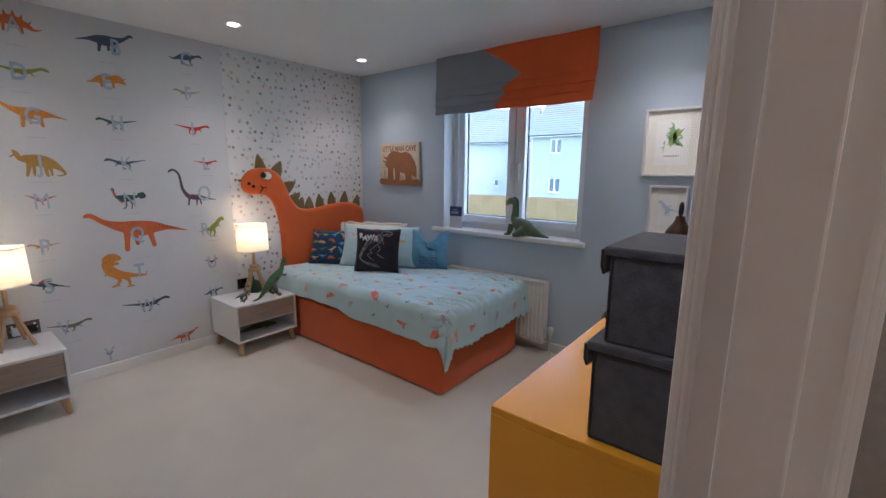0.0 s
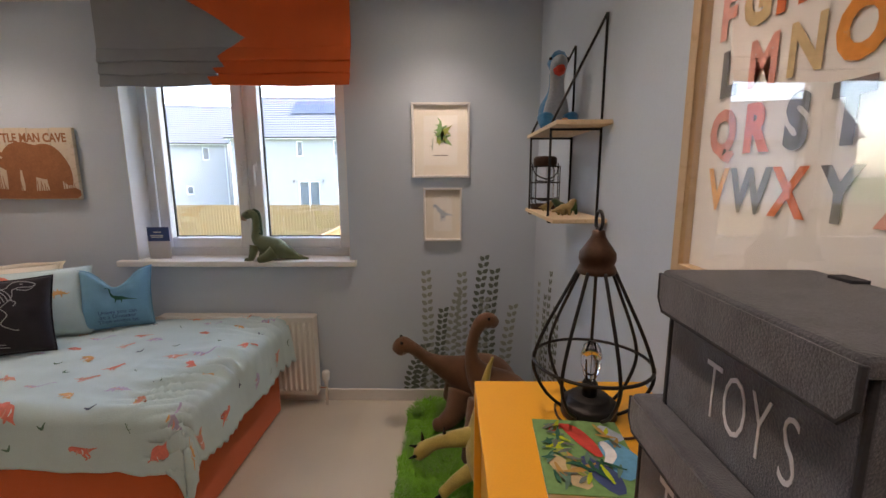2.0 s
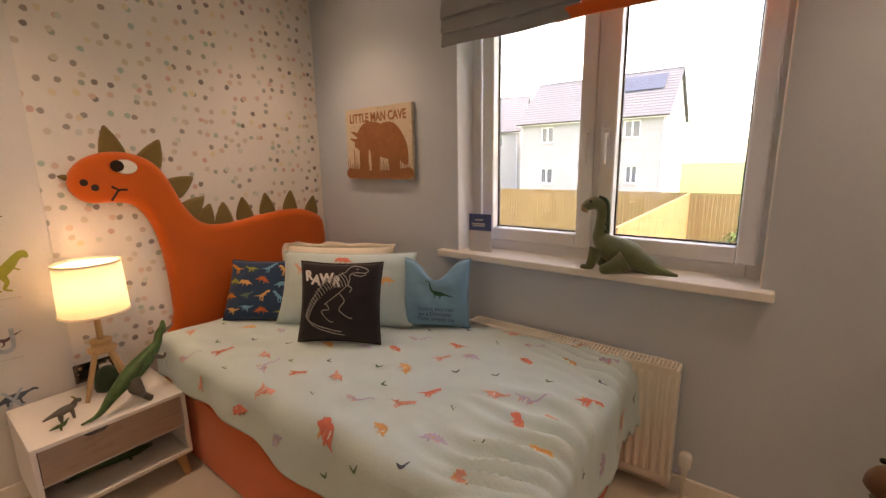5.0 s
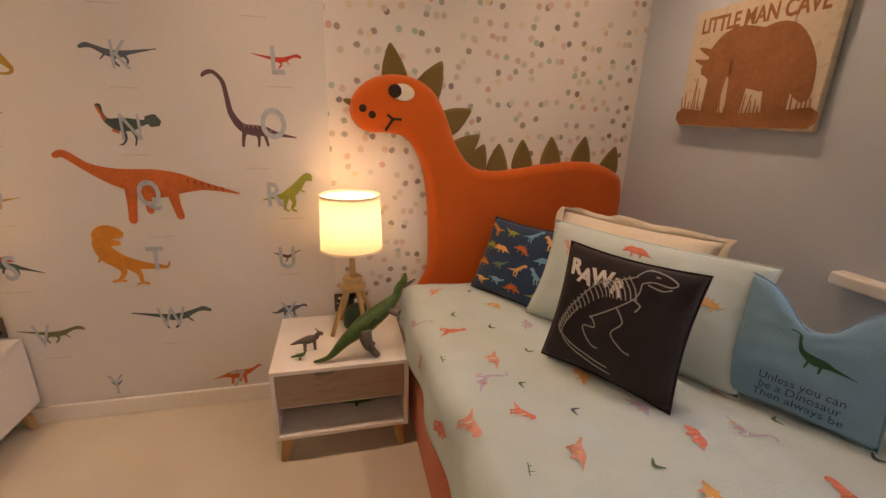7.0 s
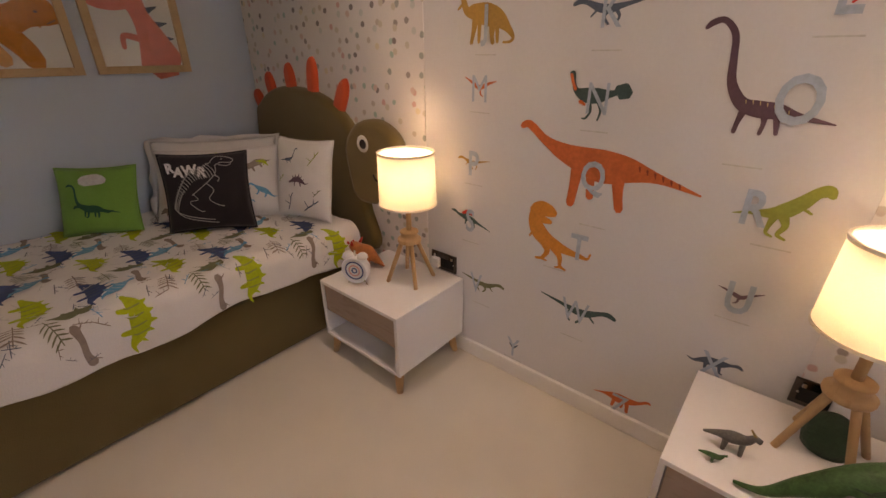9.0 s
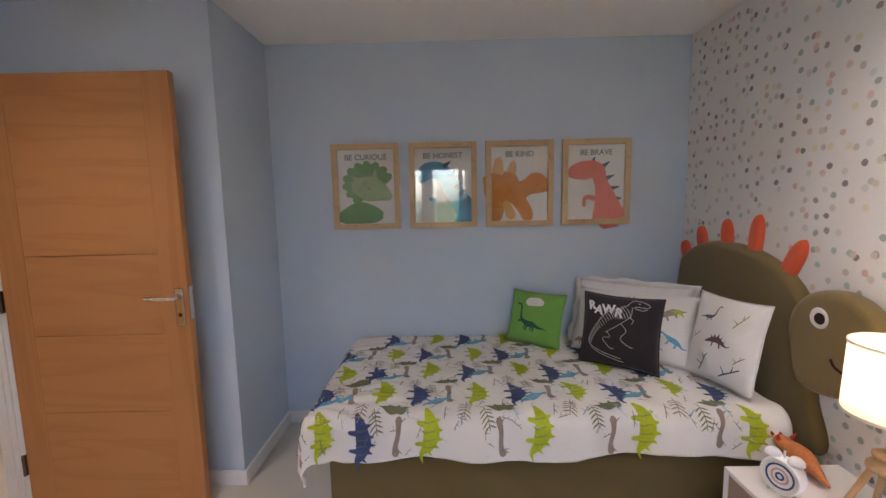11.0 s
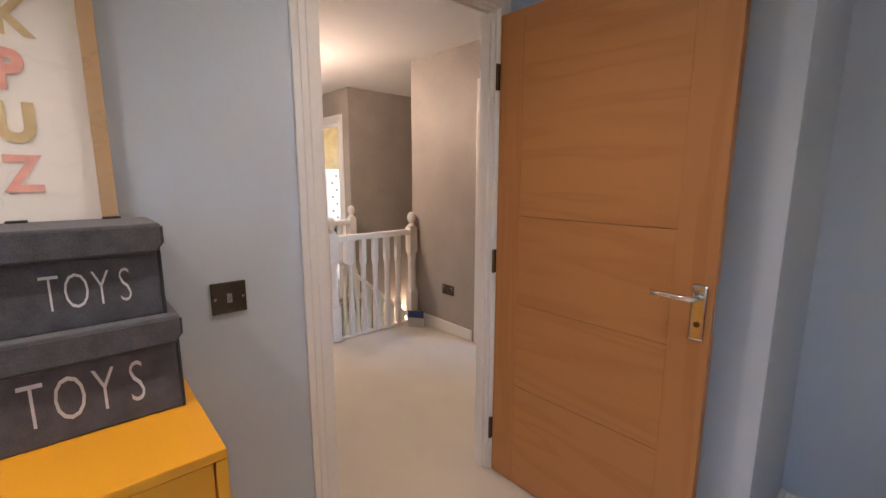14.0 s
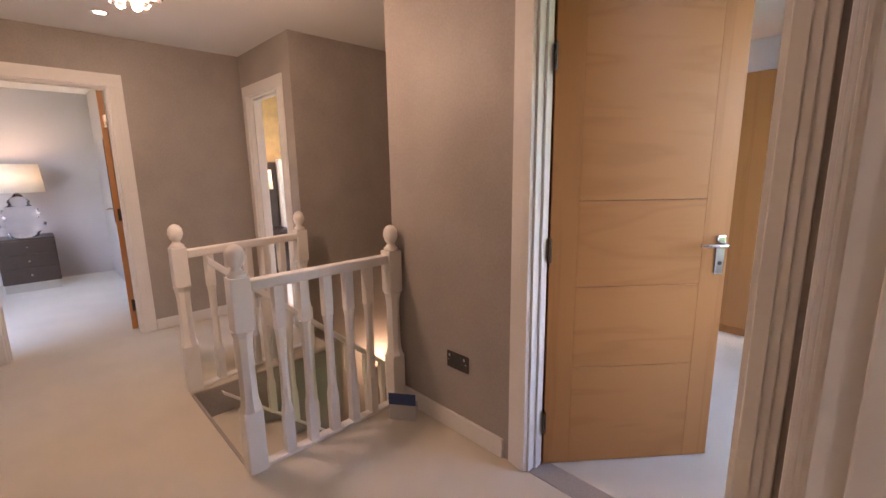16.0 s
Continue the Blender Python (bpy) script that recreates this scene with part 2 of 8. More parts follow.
COL = {
    "rust": tint("rust_print", (0.62, 0.15, 0.05)), "orange": tint("orange_print", (0.66, 0.26, 0.05)), "ochre": tint("ochre_print", (0.46, 0.27, 0.07)),
    "teal": tint("teal_print", (0.06, 0.11, 0.11)), "plum": tint("plum_print", (0.13, 0.075, 0.10)), "lime": tint("lime_print", (0.30, 0.34, 0.07)),
    "red": tint("red_print", (0.58, 0.06, 0.04)), "slate": tint("slate_print", (0.09, 0.12, 0.17)), "letter": tint("letter_blue_print", (0.40, 0.48, 0.57)),
    "coral": tint("coral_print", (0.72, 0.36, 0.30)), "lilac": tint("lilac_print", (0.46, 0.43, 0.60)), "amber": tint("amber_print", (0.74, 0.42, 0.18)),
    "leaf": tint("leaf_print", (0.10, 0.20, 0.15)), "acid": tint("acid_green_print", (0.42, 0.50, 0.02)), "navy": tint("navy_print", (0.05, 0.08, 0.20)),
    "brown": tint("taupe_print", (0.30, 0.24, 0.20)), "sky": tint("sky_print", (0.12, 0.36, 0.55)), "olive": tint("olive_print", (0.17, 0.18, 0.10)),
    "white": tint("white_ink", (0.72, 0.72, 0.72)), "pink": tint("salmon_print", (0.74, 0.22, 0.17)), "green": tint("leaf_green_print", (0.17, 0.33, 0.12)),
    "dkgreen": tint("dark_green_print", (0.015, 0.10, 0.06)), "pale": tint("pale_grey_print", (0.55, 0.55, 0.53)), "sand": tint("sand_print", (0.55, 0.43, 0.24)),
    "mint": tint("pale_green_print", (0.36, 0.48, 0.24)), "bone": tint("bone_print", (0.33, 0.33, 0.34)), "grey": tint("grey_print", (0.16, 0.165, 0.175)), "blush": tint("blush_print", (0.72, 0.36, 0.30)), "rose": tint("rose_print", (0.62, 0.28, 0.23)), "fern": tint("fern_print", (0.13, 0.16, 0.14)), "fernpale": tint("pale_fern_print", (0.30, 0.34, 0.32)),
}


# ---- mesh helpers ----
def thing(name, label, category, loc=(0, 0, 0), rz=0.0, group="", m=None):
    ob = new(name)
    ob.empty_display_size = 0.05
    ob.matrix_world = m if m is not None else pose(*loc, 0, 0, rz)
    return tagged(ob, label, category, group)


def part(name, bm, material, parent=None, label="", smooth=False, kind=""):
    me = bpy.data.meshes.new(name)
    bm.to_mesh(me)
    bm.free()
    if smooth:
        me.polygons.foreach_set("use_smooth", [True] * len(me.polygons))
    me.materials.append(material)
    ob = new(name, me)
    if parent is not None:
        ob.parent = parent
    return tagged(ob, label, "", "", kind)


def box(bm, x0, x1, y0, y1, z0, z1, bevel=0.0, seg=2):
    g = bmesh.ops.create_cube(bm, size=1.0)
    vs = g["verts"]
    for v in vs:
        v.co = Vector(((x0 + x1) / 2 + v.co.x * (x1 - x0), (y0 + y1) / 2 + v.co.y * (y1 - y0), (z0 + z1) / 2 + v.co.z * (z1 - z0)))
    if bevel:
        es = list({e for v in vs for e in v.link_edges})
        bmesh.ops.bevel(bm, geom=es, offset=bevel, segments=seg, profile=0.6, affect="EDGES")
    return bm


def bx(*a, **k):
    return box(bmesh.new(), *a, **k)


def sweep(bm, pts, radii, seg=10, closed=False):
    """A round tube along points with a radius at each."""
    pts = [Vector(p) for p in pts]
    n = len(pts)
    if not hasattr(radii, "__len__"):
        radii = [radii] * n
    rings, up = [], None
    for i, p in enumerate(pts):
        a, b = pts[(i - 1) % n if closed else max(i - 1, 0)], pts[(i + 1) % n if closed else min(i + 1, n - 1)]
        d = (b - a).normalized()
        if up is None:
            up = Vector((0, 0, 1)) if abs(d.z) < 0.9 else Vector((1, 0, 0))
        s = d.cross(up).normalized()
        up = s.cross(d).normalized()
        rings.append([bm.verts.new(p + (s * math.cos(t) + up * math.sin(t)) * radii[i]) for t in (2 * math.pi * k / seg for k in range(seg))])
    for i in range(n if closed else n - 1):
        r, q = rings[i], rings[(i + 1) % n]
        for k in range(seg):
            bm.faces.new((r[k], r[(k + 1) % seg], q[(k + 1) % seg], q[k]))
    if not closed:
        bm.faces.new(rings[0][::-1]), bm.faces.new(rings[-1])
    bmesh.ops.recalc_face_normals(bm, faces=bm.faces)
    return bm


def tube(pts, radii, seg=10, closed=False):
    return sweep(bmesh.new(), pts, radii, seg, closed)


def spline(pts, step=8, closed=False):
    """Catmull-Rom through points of any dimension."""
    pts = [Vector(p) for p in pts]
    n, out = len(pts), []
    for i in range(n if closed else n - 1):
        if closed:
            a, b, c, d = pts[i - 1], pts[i], pts[(i + 1) % n], pts[(i + 2) % n]
        else:
            a, b, c, d = pts[max(i - 1, 0)], pts[i], pts[i + 1], pts[min(i + 2, n - 1)]
        for k in range(step):
            t = k / step
            out.append(0.5 * (2 * b + (c - a) * t + (2 * a - 5 * b + 4 * c - d) * t * t + (3 * b - a - 3 * c + d) * t ** 3))
    if not closed:
        out.append(pts[-1])
    return out


def lathe(profile, seg=24, centre=(0, 0, 0), bm=None):
    bm = bm or bmesh.new()
    c = Vector(centre)
    rings = [[bm.verts.new(c + Vector((r * math.cos(2 * math.pi * k / seg), r * math.sin(2 * math.pi * k / seg), z))) for k in range(seg)] for r, z in profile]
    for a, b in zip(rings, rings[1:]):
        for k in range(seg):
            bm.faces.new((a[k], a[(k + 1) % seg], b[(k + 1) % seg], b[k]))
    if profile[0][0] > 1e-4:
        bm.faces.new(rings[0][::-1])
    if profile[-1][0] > 1e-4:
        bm.faces.new(rings[-1])
    bmesh.ops.remove_doubles(bm, verts=bm.verts, dist=1e-5)
    bmesh.ops.recalc_face_normals(bm, faces=bm.faces)
    return bm


def slab(outline, depth, bevel, res=3):
    """A padded flat shape: a closed outline in x, y, given thickness along z with rounded edges."""
    cu = bpy.data.curves.new("outline", "CURVE")
    cu.dimensions, cu.fill_mode, cu.extrude, cu.bevel_depth, cu.bevel_resolution = "2D", "BOTH", max(depth / 2 - bevel, 0.0002), bevel, res
    cu.offset = -bevel
    sp = cu.splines.new("POLY")
    sp.points.add(len(outline) - 1)
    for p, (x, y) in zip(sp.points, outline):
        p.co = (x, y, 0, 1)
    sp.use_cyclic_u = True
    ob = bpy.data.objects.new("outline", cu)
    me = bpy.data.meshes.new_from_object(ob)
    bm = bmesh.new()
    bm.from_mesh(me)
    bpy.data.objects.remove(ob), bpy.data.curves.remove(cu), bpy.data.meshes.remove(me)
    return bm


def lettering(text, size, depth=0.0006, align="CENTER", width=1.0, bold=0.0):
    cu = bpy.data.curves.new("lettering", "FONT")
    cu.body, cu.size, cu.extrude, cu.align_x, cu.align_y, cu.offset = text, size, depth, align, "CENTER", bold
    cu.resolution_u = 3
    ob = bpy.data.objects.new("lettering", cu)
    me = bpy.data.meshes.new_from_object(ob)
    bm = bmesh.new()
    bm.from_mesh(me)
    bpy.data.objects.remove(ob), bpy.data.curves.remove(cu), bpy.data.meshes.remove(me)
    bmesh.ops.scale(bm, vec=(width, 1, 1), verts=bm.verts)
    return bm


def moved(bm, m):
    bmesh.ops.transform(bm, matrix=m, verts=bm.verts)
    return bm


def wall(name, plane, at, thick, u0, u1, z0, z1, holes, material, label):
    """A wall in the plane x = at or y = at, thickened by thick (signed), with openings (u0, u1, z0, z1) through it."""
    bm = bmesh.new()
    us = sorted({u0, u1, *(h[0] for h in holes), *(h[1] for h in holes)})
    zs = sorted({z0, z1, *(h[2] for h in holes), *(h[3] for h in holes)})
    vert = {}

    def at_(u, z):
        if (u, z) not in vert:
            vert[u, z] = bm.verts.new((at, u, z) if plane == "x" else (u, at, z))
        return vert[u, z]
    for a, b in zip(us, us[1:]):
        for c, d in zip(zs, zs[1:]):
            if not any(h[0] <= a and b <= h[1] and h[2] <= c and d <= h[3] for h in holes):
                bm.faces.new((at_(a, c), at_(b, c), at_(b, d), at_(a, d)))
    g = bmesh.ops.extrude_face_region(bm, geom=list(bm.faces))
    vs = [e for e in g["geom"] if isinstance(e, bmesh.types.BMVert)]
    bmesh.ops.translate(bm, verts=vs, vec=(thick, 0, 0) if plane == "x" else (0, thick, 0))
    bmesh.ops.recalc_face_normals(bm, faces=bm.faces)
    return tagged(part(name, bm, material), label, "wall", "", "structure")


def setting(name, bm, material, label, category, smooth=False):
    return tagged(part(name, bm, material, None, "", smooth), label, category, "", "structure")


# ---- the large structure: bedroom 3.475 x 4.18, landing, stairwell ----
CZ, LZ = 2.335, 2.365
wall_west = wall("wall_west", "x", 0.0, -0.12, -0.12, 4.48, 0.0, CZ, [], PAPER, "wall papered with printed dinosaur letters and dotted side panels")
wall_north = wall("wall_north", "y", 4.18, 0.30, 0.0, 3.60, -2.6, CZ, [(1.10, 2.38, 0.885, 2.15)], GREY_BLUE, "pale blue-grey painted wall with a window opening")
wall_east = wall("wall_east", "x", 3.475, 0.075, 0.605, 4.18, 0.0, CZ, [(0.745, 1.535, 0.0, 2.02)], GREY_BLUE, "pale blue-grey painted wall with a doorway")
wall_south = wall("wall_south", "y", 0.0, -0.12, 0.0, 2.505, 0.0, CZ, [], GREY_BLUE, "pale blue-grey painted wall behind a bed")
setting("wall_corner_box", bx(2.505, 3.55, -0.12, 0.605, 0.0, CZ), GREY_BLUE, "boxed-out painted corner beside the door", "wall")
setting("floor", bx(-0.12, 3.54, -0.12, 4.48, -0.2, 0.0), CARPET, "cream fitted carpet of the bedroom", "floor")
setting("ceiling", bx(-0.12, 3.6, -0.12, 4.48, CZ, CZ + 0.15), CEIL, "plain white ceiling of the bedroom", "ceiling")

# dotted paper panels, 3 mm proud of the west wall
for y0, y1 in ((2.795, 4.178), (0.002, 1.385)):
    part("wallpaper_panel", bx(0.0, 0.003, y0, y1, 0.0, CZ - 0.002), DOTS, wall_west, "paper with loose watercolour dots")


def skirting(name, runs):
    bm = bmesh.new()
    for x0, x1, y0, y1 in runs:
        box(bm, x0, x1, y0, y1, 0.0, 0.075, 0.004)
    setting(name, bm, WHITE_WOOD, "white painted skirting board", "skirting")


skirting("baseboard_1", [(0.0, 0.016, 0.018, 4.162)])
skirting("baseboard_2", [(0.018, 3.457, 4.164, 4.18)])
skirting("baseboard_3", [(0.018, 2.487, 0.0, 0.016), (2.489, 2.505, 0.0, 0.605), (2.489, 3.457, 0.605, 0.621)])
skirting("baseboard_4", [(3.459, 3.475, 1.615, 4.162)])

# landing shell
setting("landing_floor", (lambda b: (box(b, 3.54, 5.43, -0.31, 1.62, -0.2, -0.002), box(b, 5.43, 6.35, 0.58, 1.62, -0.2, -0.002), box(b, 6.35, 7.78, -0.41, 1.62, -0.2, -0.002), b)[-1])(bmesh.new()), CARPET, "cream fitted carpet of the landing", "floor")
setting("landing_ceiling", (lambda b: (box(b, 3.55, 7.9, -0.42, 1.72, LZ, LZ + 0.12), box(b, 5.315, 6.865, -2.72, -0.42, LZ, LZ + 0.12), b)[-1])(bmesh.new()), CEIL, "white ceiling of the landing", "ceiling")
wall("landing_wall_north", "y", 1.62, 0.12, 3.55, 7.9, -0.2, LZ, [], TAUPE, "taupe papered landing wall")
wall("landing_wall_east", "x", 7.78, 0.12, -0.41, 1.62, -0.2, LZ, [(0.57, 1.40, -0.2, 2.0)], TAUPE, "taupe papered landing wall with a doorway")
wall("landing_wall_door", "y", -0.41, -0.12, 6.75, 7.9, -2.6, LZ, [(6.98, 7.64, 0.0, 2.0)], TAUPE, "taupe papered wall beside the stairwell with a doorway")
wall("landing_wall_south", "y", -0.31, -0.12, 3.55, 5.43, -2.6, LZ, [(3.745, 4.51, 0.0, 2.0)], TAUPE, "taupe papered landing wall with a doorway")
wall("stairwell_wall_east", "x", 6.75, 0.12, -2.6, -0.53, -2.6, LZ, [], TAUPE, "taupe papered stairwell wall")
wall("stairwell_wall_west", "x", 5.43, -0.12, -2.6, -0.43, -2.6, LZ, [], TAUPE, "taupe papered stairwell wall")
wall("stairwell_wall_south", "y", -2.6, -0.12, 5.31, 6.87, -2.6, LZ, [], TAUPE, "taupe papered stairwell wall")
wall("landing_wall_west", "x", 3.55, 0.008, -0.31, 0.66, 0.0, LZ, [], TAUPE, "taupe papered wall beside the bedroom door")
setting("landing_baseboard", (lambda b: (box(b, 4.63, 5.36, -0.31, -0.294, 0, 0.095, 0.004), box(b, 7.764, 7.78, -0.40, 0.48, 0, 0.095, 0.004), box(b, 3.57, 7.76, 1.604, 1.62, 0, 0.095, 0.004), b)[-1])(bmesh.new()), WHITE_WOOD, "white painted skirting board", "skirting")
setting("hall_floor", bx(5.0, 8.2, -3.0, 2.0, -2.75, -2.6), CARPET, "pale floor at the foot of the stairs", "floor")

# ---- doors, linings and architraves ----
def architrave(name, plane, at, out, u0, u1, top, w=0.075, proud=0.018):
    """A moulded door surround on the face at, standing proud towards out (+1 or -1)."""
    bm = bmesh.new()
    for k, (a, p) in enumerate(((w, 0.55), (w * 0.72, 0.8), (w * 0.45, 1.0))):
        d0, d1 = sorted((at, at + out * proud * p))
        e = 0.0015 * k
        for x0, x1, z0, z1 in ((u0 - a, u0 - e, 0, top + e), (u1 + e, u1 + a, 0, top + e), (u0 - a, u1 + a, top + e, top + a)):
            if plane == "x":
                box(bm, d0, d1, x0, x1, z0, z1, 0.003)
            else:
                box(bm, x0, x1, d0, d1, z0, z1, 0.003)
    return setting(name, bm, WHITE_WOOD, "white painted moulded door architrave", "door frame")


def lining(name, plane, a0, a1, u0, u1, top):
    bm = bmesh.new()
    for x0, x1, z0, z1 in ((u0, u0 + 0.018, 0, top), (u1 - 0.018, u1, 0, top), (u0 + 0.018, u1 - 0.018, top - 0.018, top)):
        box(bm, *((a0, a1, x0, x1) if plane == "x" else (x0, x1, a0, a1)), z0, z1)
    m = (a0 + a1) / 2
    for x0, x1, z0, z1 in ((u0 + 0.018, u0 + 0.030, 0, top - 0.018), (u1 - 0.030, u1 - 0.018, 0, top - 0.018), (u0 + 0.03, u1 - 0.03, top - 0.03, top - 0.018)):
        box(bm, *((m - 0.02, m + 0.02, x0, x1) if plane == "x" else (x0, x1, m - 0.02, m + 0.02)), z0, z1, 0.002)
    return setting(name, bm, WHITE_WOOD, "white painted door lining with a stop bead", "door frame")


lining("door_lining_1", "x", 3.474, 3.551, 0.745, 1.535, 2.02)
architrave("door_frame_1", "x", 3.475, -1, 0.752, 1.528, 2.012)
architrave("door_frame_2", "x", 3.55, 1, 0.752, 1.528, 2.012, proud=0.016)
lining("door_lining_2", "y", -0.431, -0.309, 3.745, 4.51, 2.0)
architrave("door_frame_3", "y", -0.31, 1, 3.752, 4.503, 1.993, w=0.095, proud=0.02)
lining("door_lining_3", "x", 7.779, 7.901, 0.57, 1.40, 2.0)
architrave("door_frame_4", "x", 7.78, -1, 0.577, 1.393, 1.993, w=0.095)
lining("door_lining_4", "y", -0.531, -0.409, 6.98, 7.64, 2.0)
architrave("door_frame_5", "y", -0.41, 1, 6.987, 7.633, 1.993, w=0.095)


def oak_door(name, label, m, wide=0.805, hand=1):
    """Leaf along local +x from its hinge, faces in y, 40 mm thick; horizontal planks between two stiles."""
    d = thing(name, label, "door", m=m)
    h, t = 1.98, 0.02
    st, gap = 0.115, 0.0028
    part("core", bx(0.004, wide - 0.004, -t + 0.006, t - 0.006, 0.012, h - 0.004), GROOVE, d)
    for x0, x1 in ((0.0, st), (wide - st, wide)):
        part("stile", bx(x0, x1, -t, t, 0.008, h, 0.002), OAK_V, d)
    zs = [0.008, 0.47, 0.835, 1.20, h]
    for a, b in zip(zs, zs[1:]):
        part("plank", bx(st, wide - st, -t + 0.0006, t - 0.0006, a + (gap / 2 if a > 0.1 else 0), b - (gap / 2 if b < h else 0), 0.0022), OAK, d)
    for s in (1, -1):
        hx = wide - 0.036
        y = s * t
        plate = part("handle_plate", bx(hx - 0.02, hx + 0.02, min(y, y + s * 0.008), max(y, y + s * 0.008), 0.875, 1.045, 0.006), CHROME, d, "polished chrome plate")
        lev = tube([(hx, y + s * 0.005, 1.008), (hx, y + s * 0.045, 1.008), (hx - 0.012, y + s * 0.055, 1.008), (hx - 0.12, y + s * 0.055, 1.010)], [0.010, 0.009, 0.009, 0.0085], 12)
        part("lever", lev, CHROME, d, "chrome lever handle", True)
        part("keyhole", tube([(hx, y + s * 0.007, 0.925), (hx, y + s * 0.0095, 0.925)], 0.009, 12), NICKEL, d)
    part("latch", bx(wide - 0.001, wide + 0.002, -0.012, 0.012, 0.90, 1.05), CHROME, d)
    for z in (0.22, 1.0, 1.75):
        part("hinge", (lambda b: (box(b, -0.004, 0.0, -t * hand - 0.012, -t * hand + 0.02, z - 0.05, z + 0.05), sweep(b, [(-0.004, -t * hand - 0.012 * hand, z - 0.05), (-0.004, -t * hand - 0.012 * hand, z + 0.05)], 0.007, 10), b)[-1])(bmesh.new()), NICKEL, d, "dark metal hinge")
    return d


oak_door("door", "open oak-veneered bedroom door with grooved planks", pose(3.448, 0.735, 0, 0, 0, 180.4), 0.825)
oak_door("door", "half-open oak door of another bedroom off the landing", pose(4.485, -0.405, 0, 0, 0, 180 + 50), 0.775)
oak_door("door", "open oak door swung into the far bedroom", pose(7.93, 0.615, 0, 0, 0, -7), 0.775)
# ---- window ----
win = tagged(new("window_1"), "white plastic casement window with two lights", "window", "", "structure")
WY0, WY1 = 4.325, 4.395


def bars(bm, x0, x1, z0, z1, w, y0, y1, bev=0.006):
    box(bm, x0, x0 + w, y0, y1, z0, z1, bev), box(bm, x1 - w, x1, y0, y1, z0, z1, bev)
    box(bm, x0 + w, x1 - w, y0, y1, z0, z0 + w, bev), box(bm, x0 + w, x1 - w, y0, y1, z1 - w, z1, bev)
    return bm


part("window_frame", box(bars(bmesh.new(), 1.10, 2.38, 0.895, 2.15, 0.052, WY0, WY1), 1.715, 1.787, WY0, WY1, 0.947, 2.098, 0.006), UPVC, win)
for x0, x1, hx in ((1.170, 1.738, 1.712), (1.765, 2.358, 1.793)):
    sash = part("sash", bars(bmesh.new(), x0, x1, 0.948, 2.097, 0.066, WY0 - 0.018, WY1 - 0.012, 0.009), UPVC, win)
    part("seal", bars(bmesh.new(), x0 + 0.0665, x1 - 0.0665, 1.0145, 2.0305, 0.006, WY0 + 0.03, WY0 + 0.045, 0.0), SEAL, sash)
    pane = part("pane", bx(x0 + 0.068, x1 - 0.068, WY0 + 0.033, WY0 + 0.039, 1.016, 2.029), PANE, sash)
    pane.visible_shadow = False
    hd = bx(hx - 0.012, hx + 0.012, WY0 - 0.03, WY0 - 0.018, 1.42, 1.48, 0.004)
    sweep(hd, [(hx, WY0 - 0.03, 1.455), (hx, WY0 - 0.045, 1.455), (hx, WY0 - 0.047, 1.42), (hx, WY0 - 0.04, 1.33)], [0.009, 0.009, 0.009, 0.007], 10)
    part("handle", hd, UPVC, sash, "white window handle")
setting("window_sill", bx(0.995, 2.42, 4.135, 4.335, 0.862, 0.897, 0.008, 3), WHITE_WOOD, "white painted window board", "sill")
setting("window_reveal", (lambda b: (box(b, 1.1, 1.104, 4.181, 4.325, 0.886, 2.15), box(b, 2.376, 2.38, 4.181, 4.325, 0.886, 2.15), b)[-1])(bmesh.new()), CEIL, "white painted window reveal", "reveal")

# roman blind: two cloths meeting in a zigzag
blind = thing("roman_blind", "raised roman blind, grey and burnt orange meeting in a zigzag", "blind", (1.755, 4.12, 1.865))


def blind_depth(z):
    """How far the folded cloth stands out at a height."""
    if z > 0.20:
        return 0.012
    k = (0.20 - z) / 0.0672
    return 0.014 + 0.010 * int(k) + 0.024 * (k % 1.0) ** 0.8


def seam(z):
    """The zigzag between the cloths; it folds back in the gathered part."""
    if z > 0.255:
        return -0.19 + (0.455 - z) / 0.20 * 0.315
    if z > 0.155:
        return 0.125 - (0.255 - z) / 0.10 * 0.15
    f = (0.155 - z) / 0.155 * 3
    return -0.025 + 0.07 * (f % 1.0) - 0.03 * f


def cloth(side):
    bm, rows = bmesh.new(), []
    n = 90
    for i in range(n + 1):
        z = 0.468 * i / n
        taper = 0.018 * max(0.0, 1 - z / 0.2)
        a, b = (-0.685 + taper * 1.6, seam(z)) if side < 0 else (seam(z), 0.690 - taper * 0.4)
        rows.append([bm.verts.new((a + (b - a) * k / 8, -blind_depth(z), z + 0.004 * math.sin(k * 0.9 + i * 0.2))) for k in range(9)])
    for r, q in zip(rows, rows[1:]):
        for k in range(8):
            bm.faces.new((r[k], r[k + 1], q[k + 1], q[k]))
    g = bmesh.ops.extrude_face_region(bm, geom=list(bm.faces))
    bmesh.ops.translate(bm, verts=[e for e in g["geom"] if isinstance(e, bmesh.types.BMVert)], vec=(0, 0.009, 0))
    bmesh.ops.recalc_face_normals(bm, faces=bm.faces)
    return bm


part("grey_cloth", cloth(-1), BLIND_GREY, blind, "grey linen cloth")
part("orange_cloth", cloth(1), BLIND_ORANGE, blind, "burnt orange linen cloth")
part("head_rail", bx(-0.68, 0.685, 0.006, 0.05, 0.43, 0.465, 0.004), UPVC, blind)

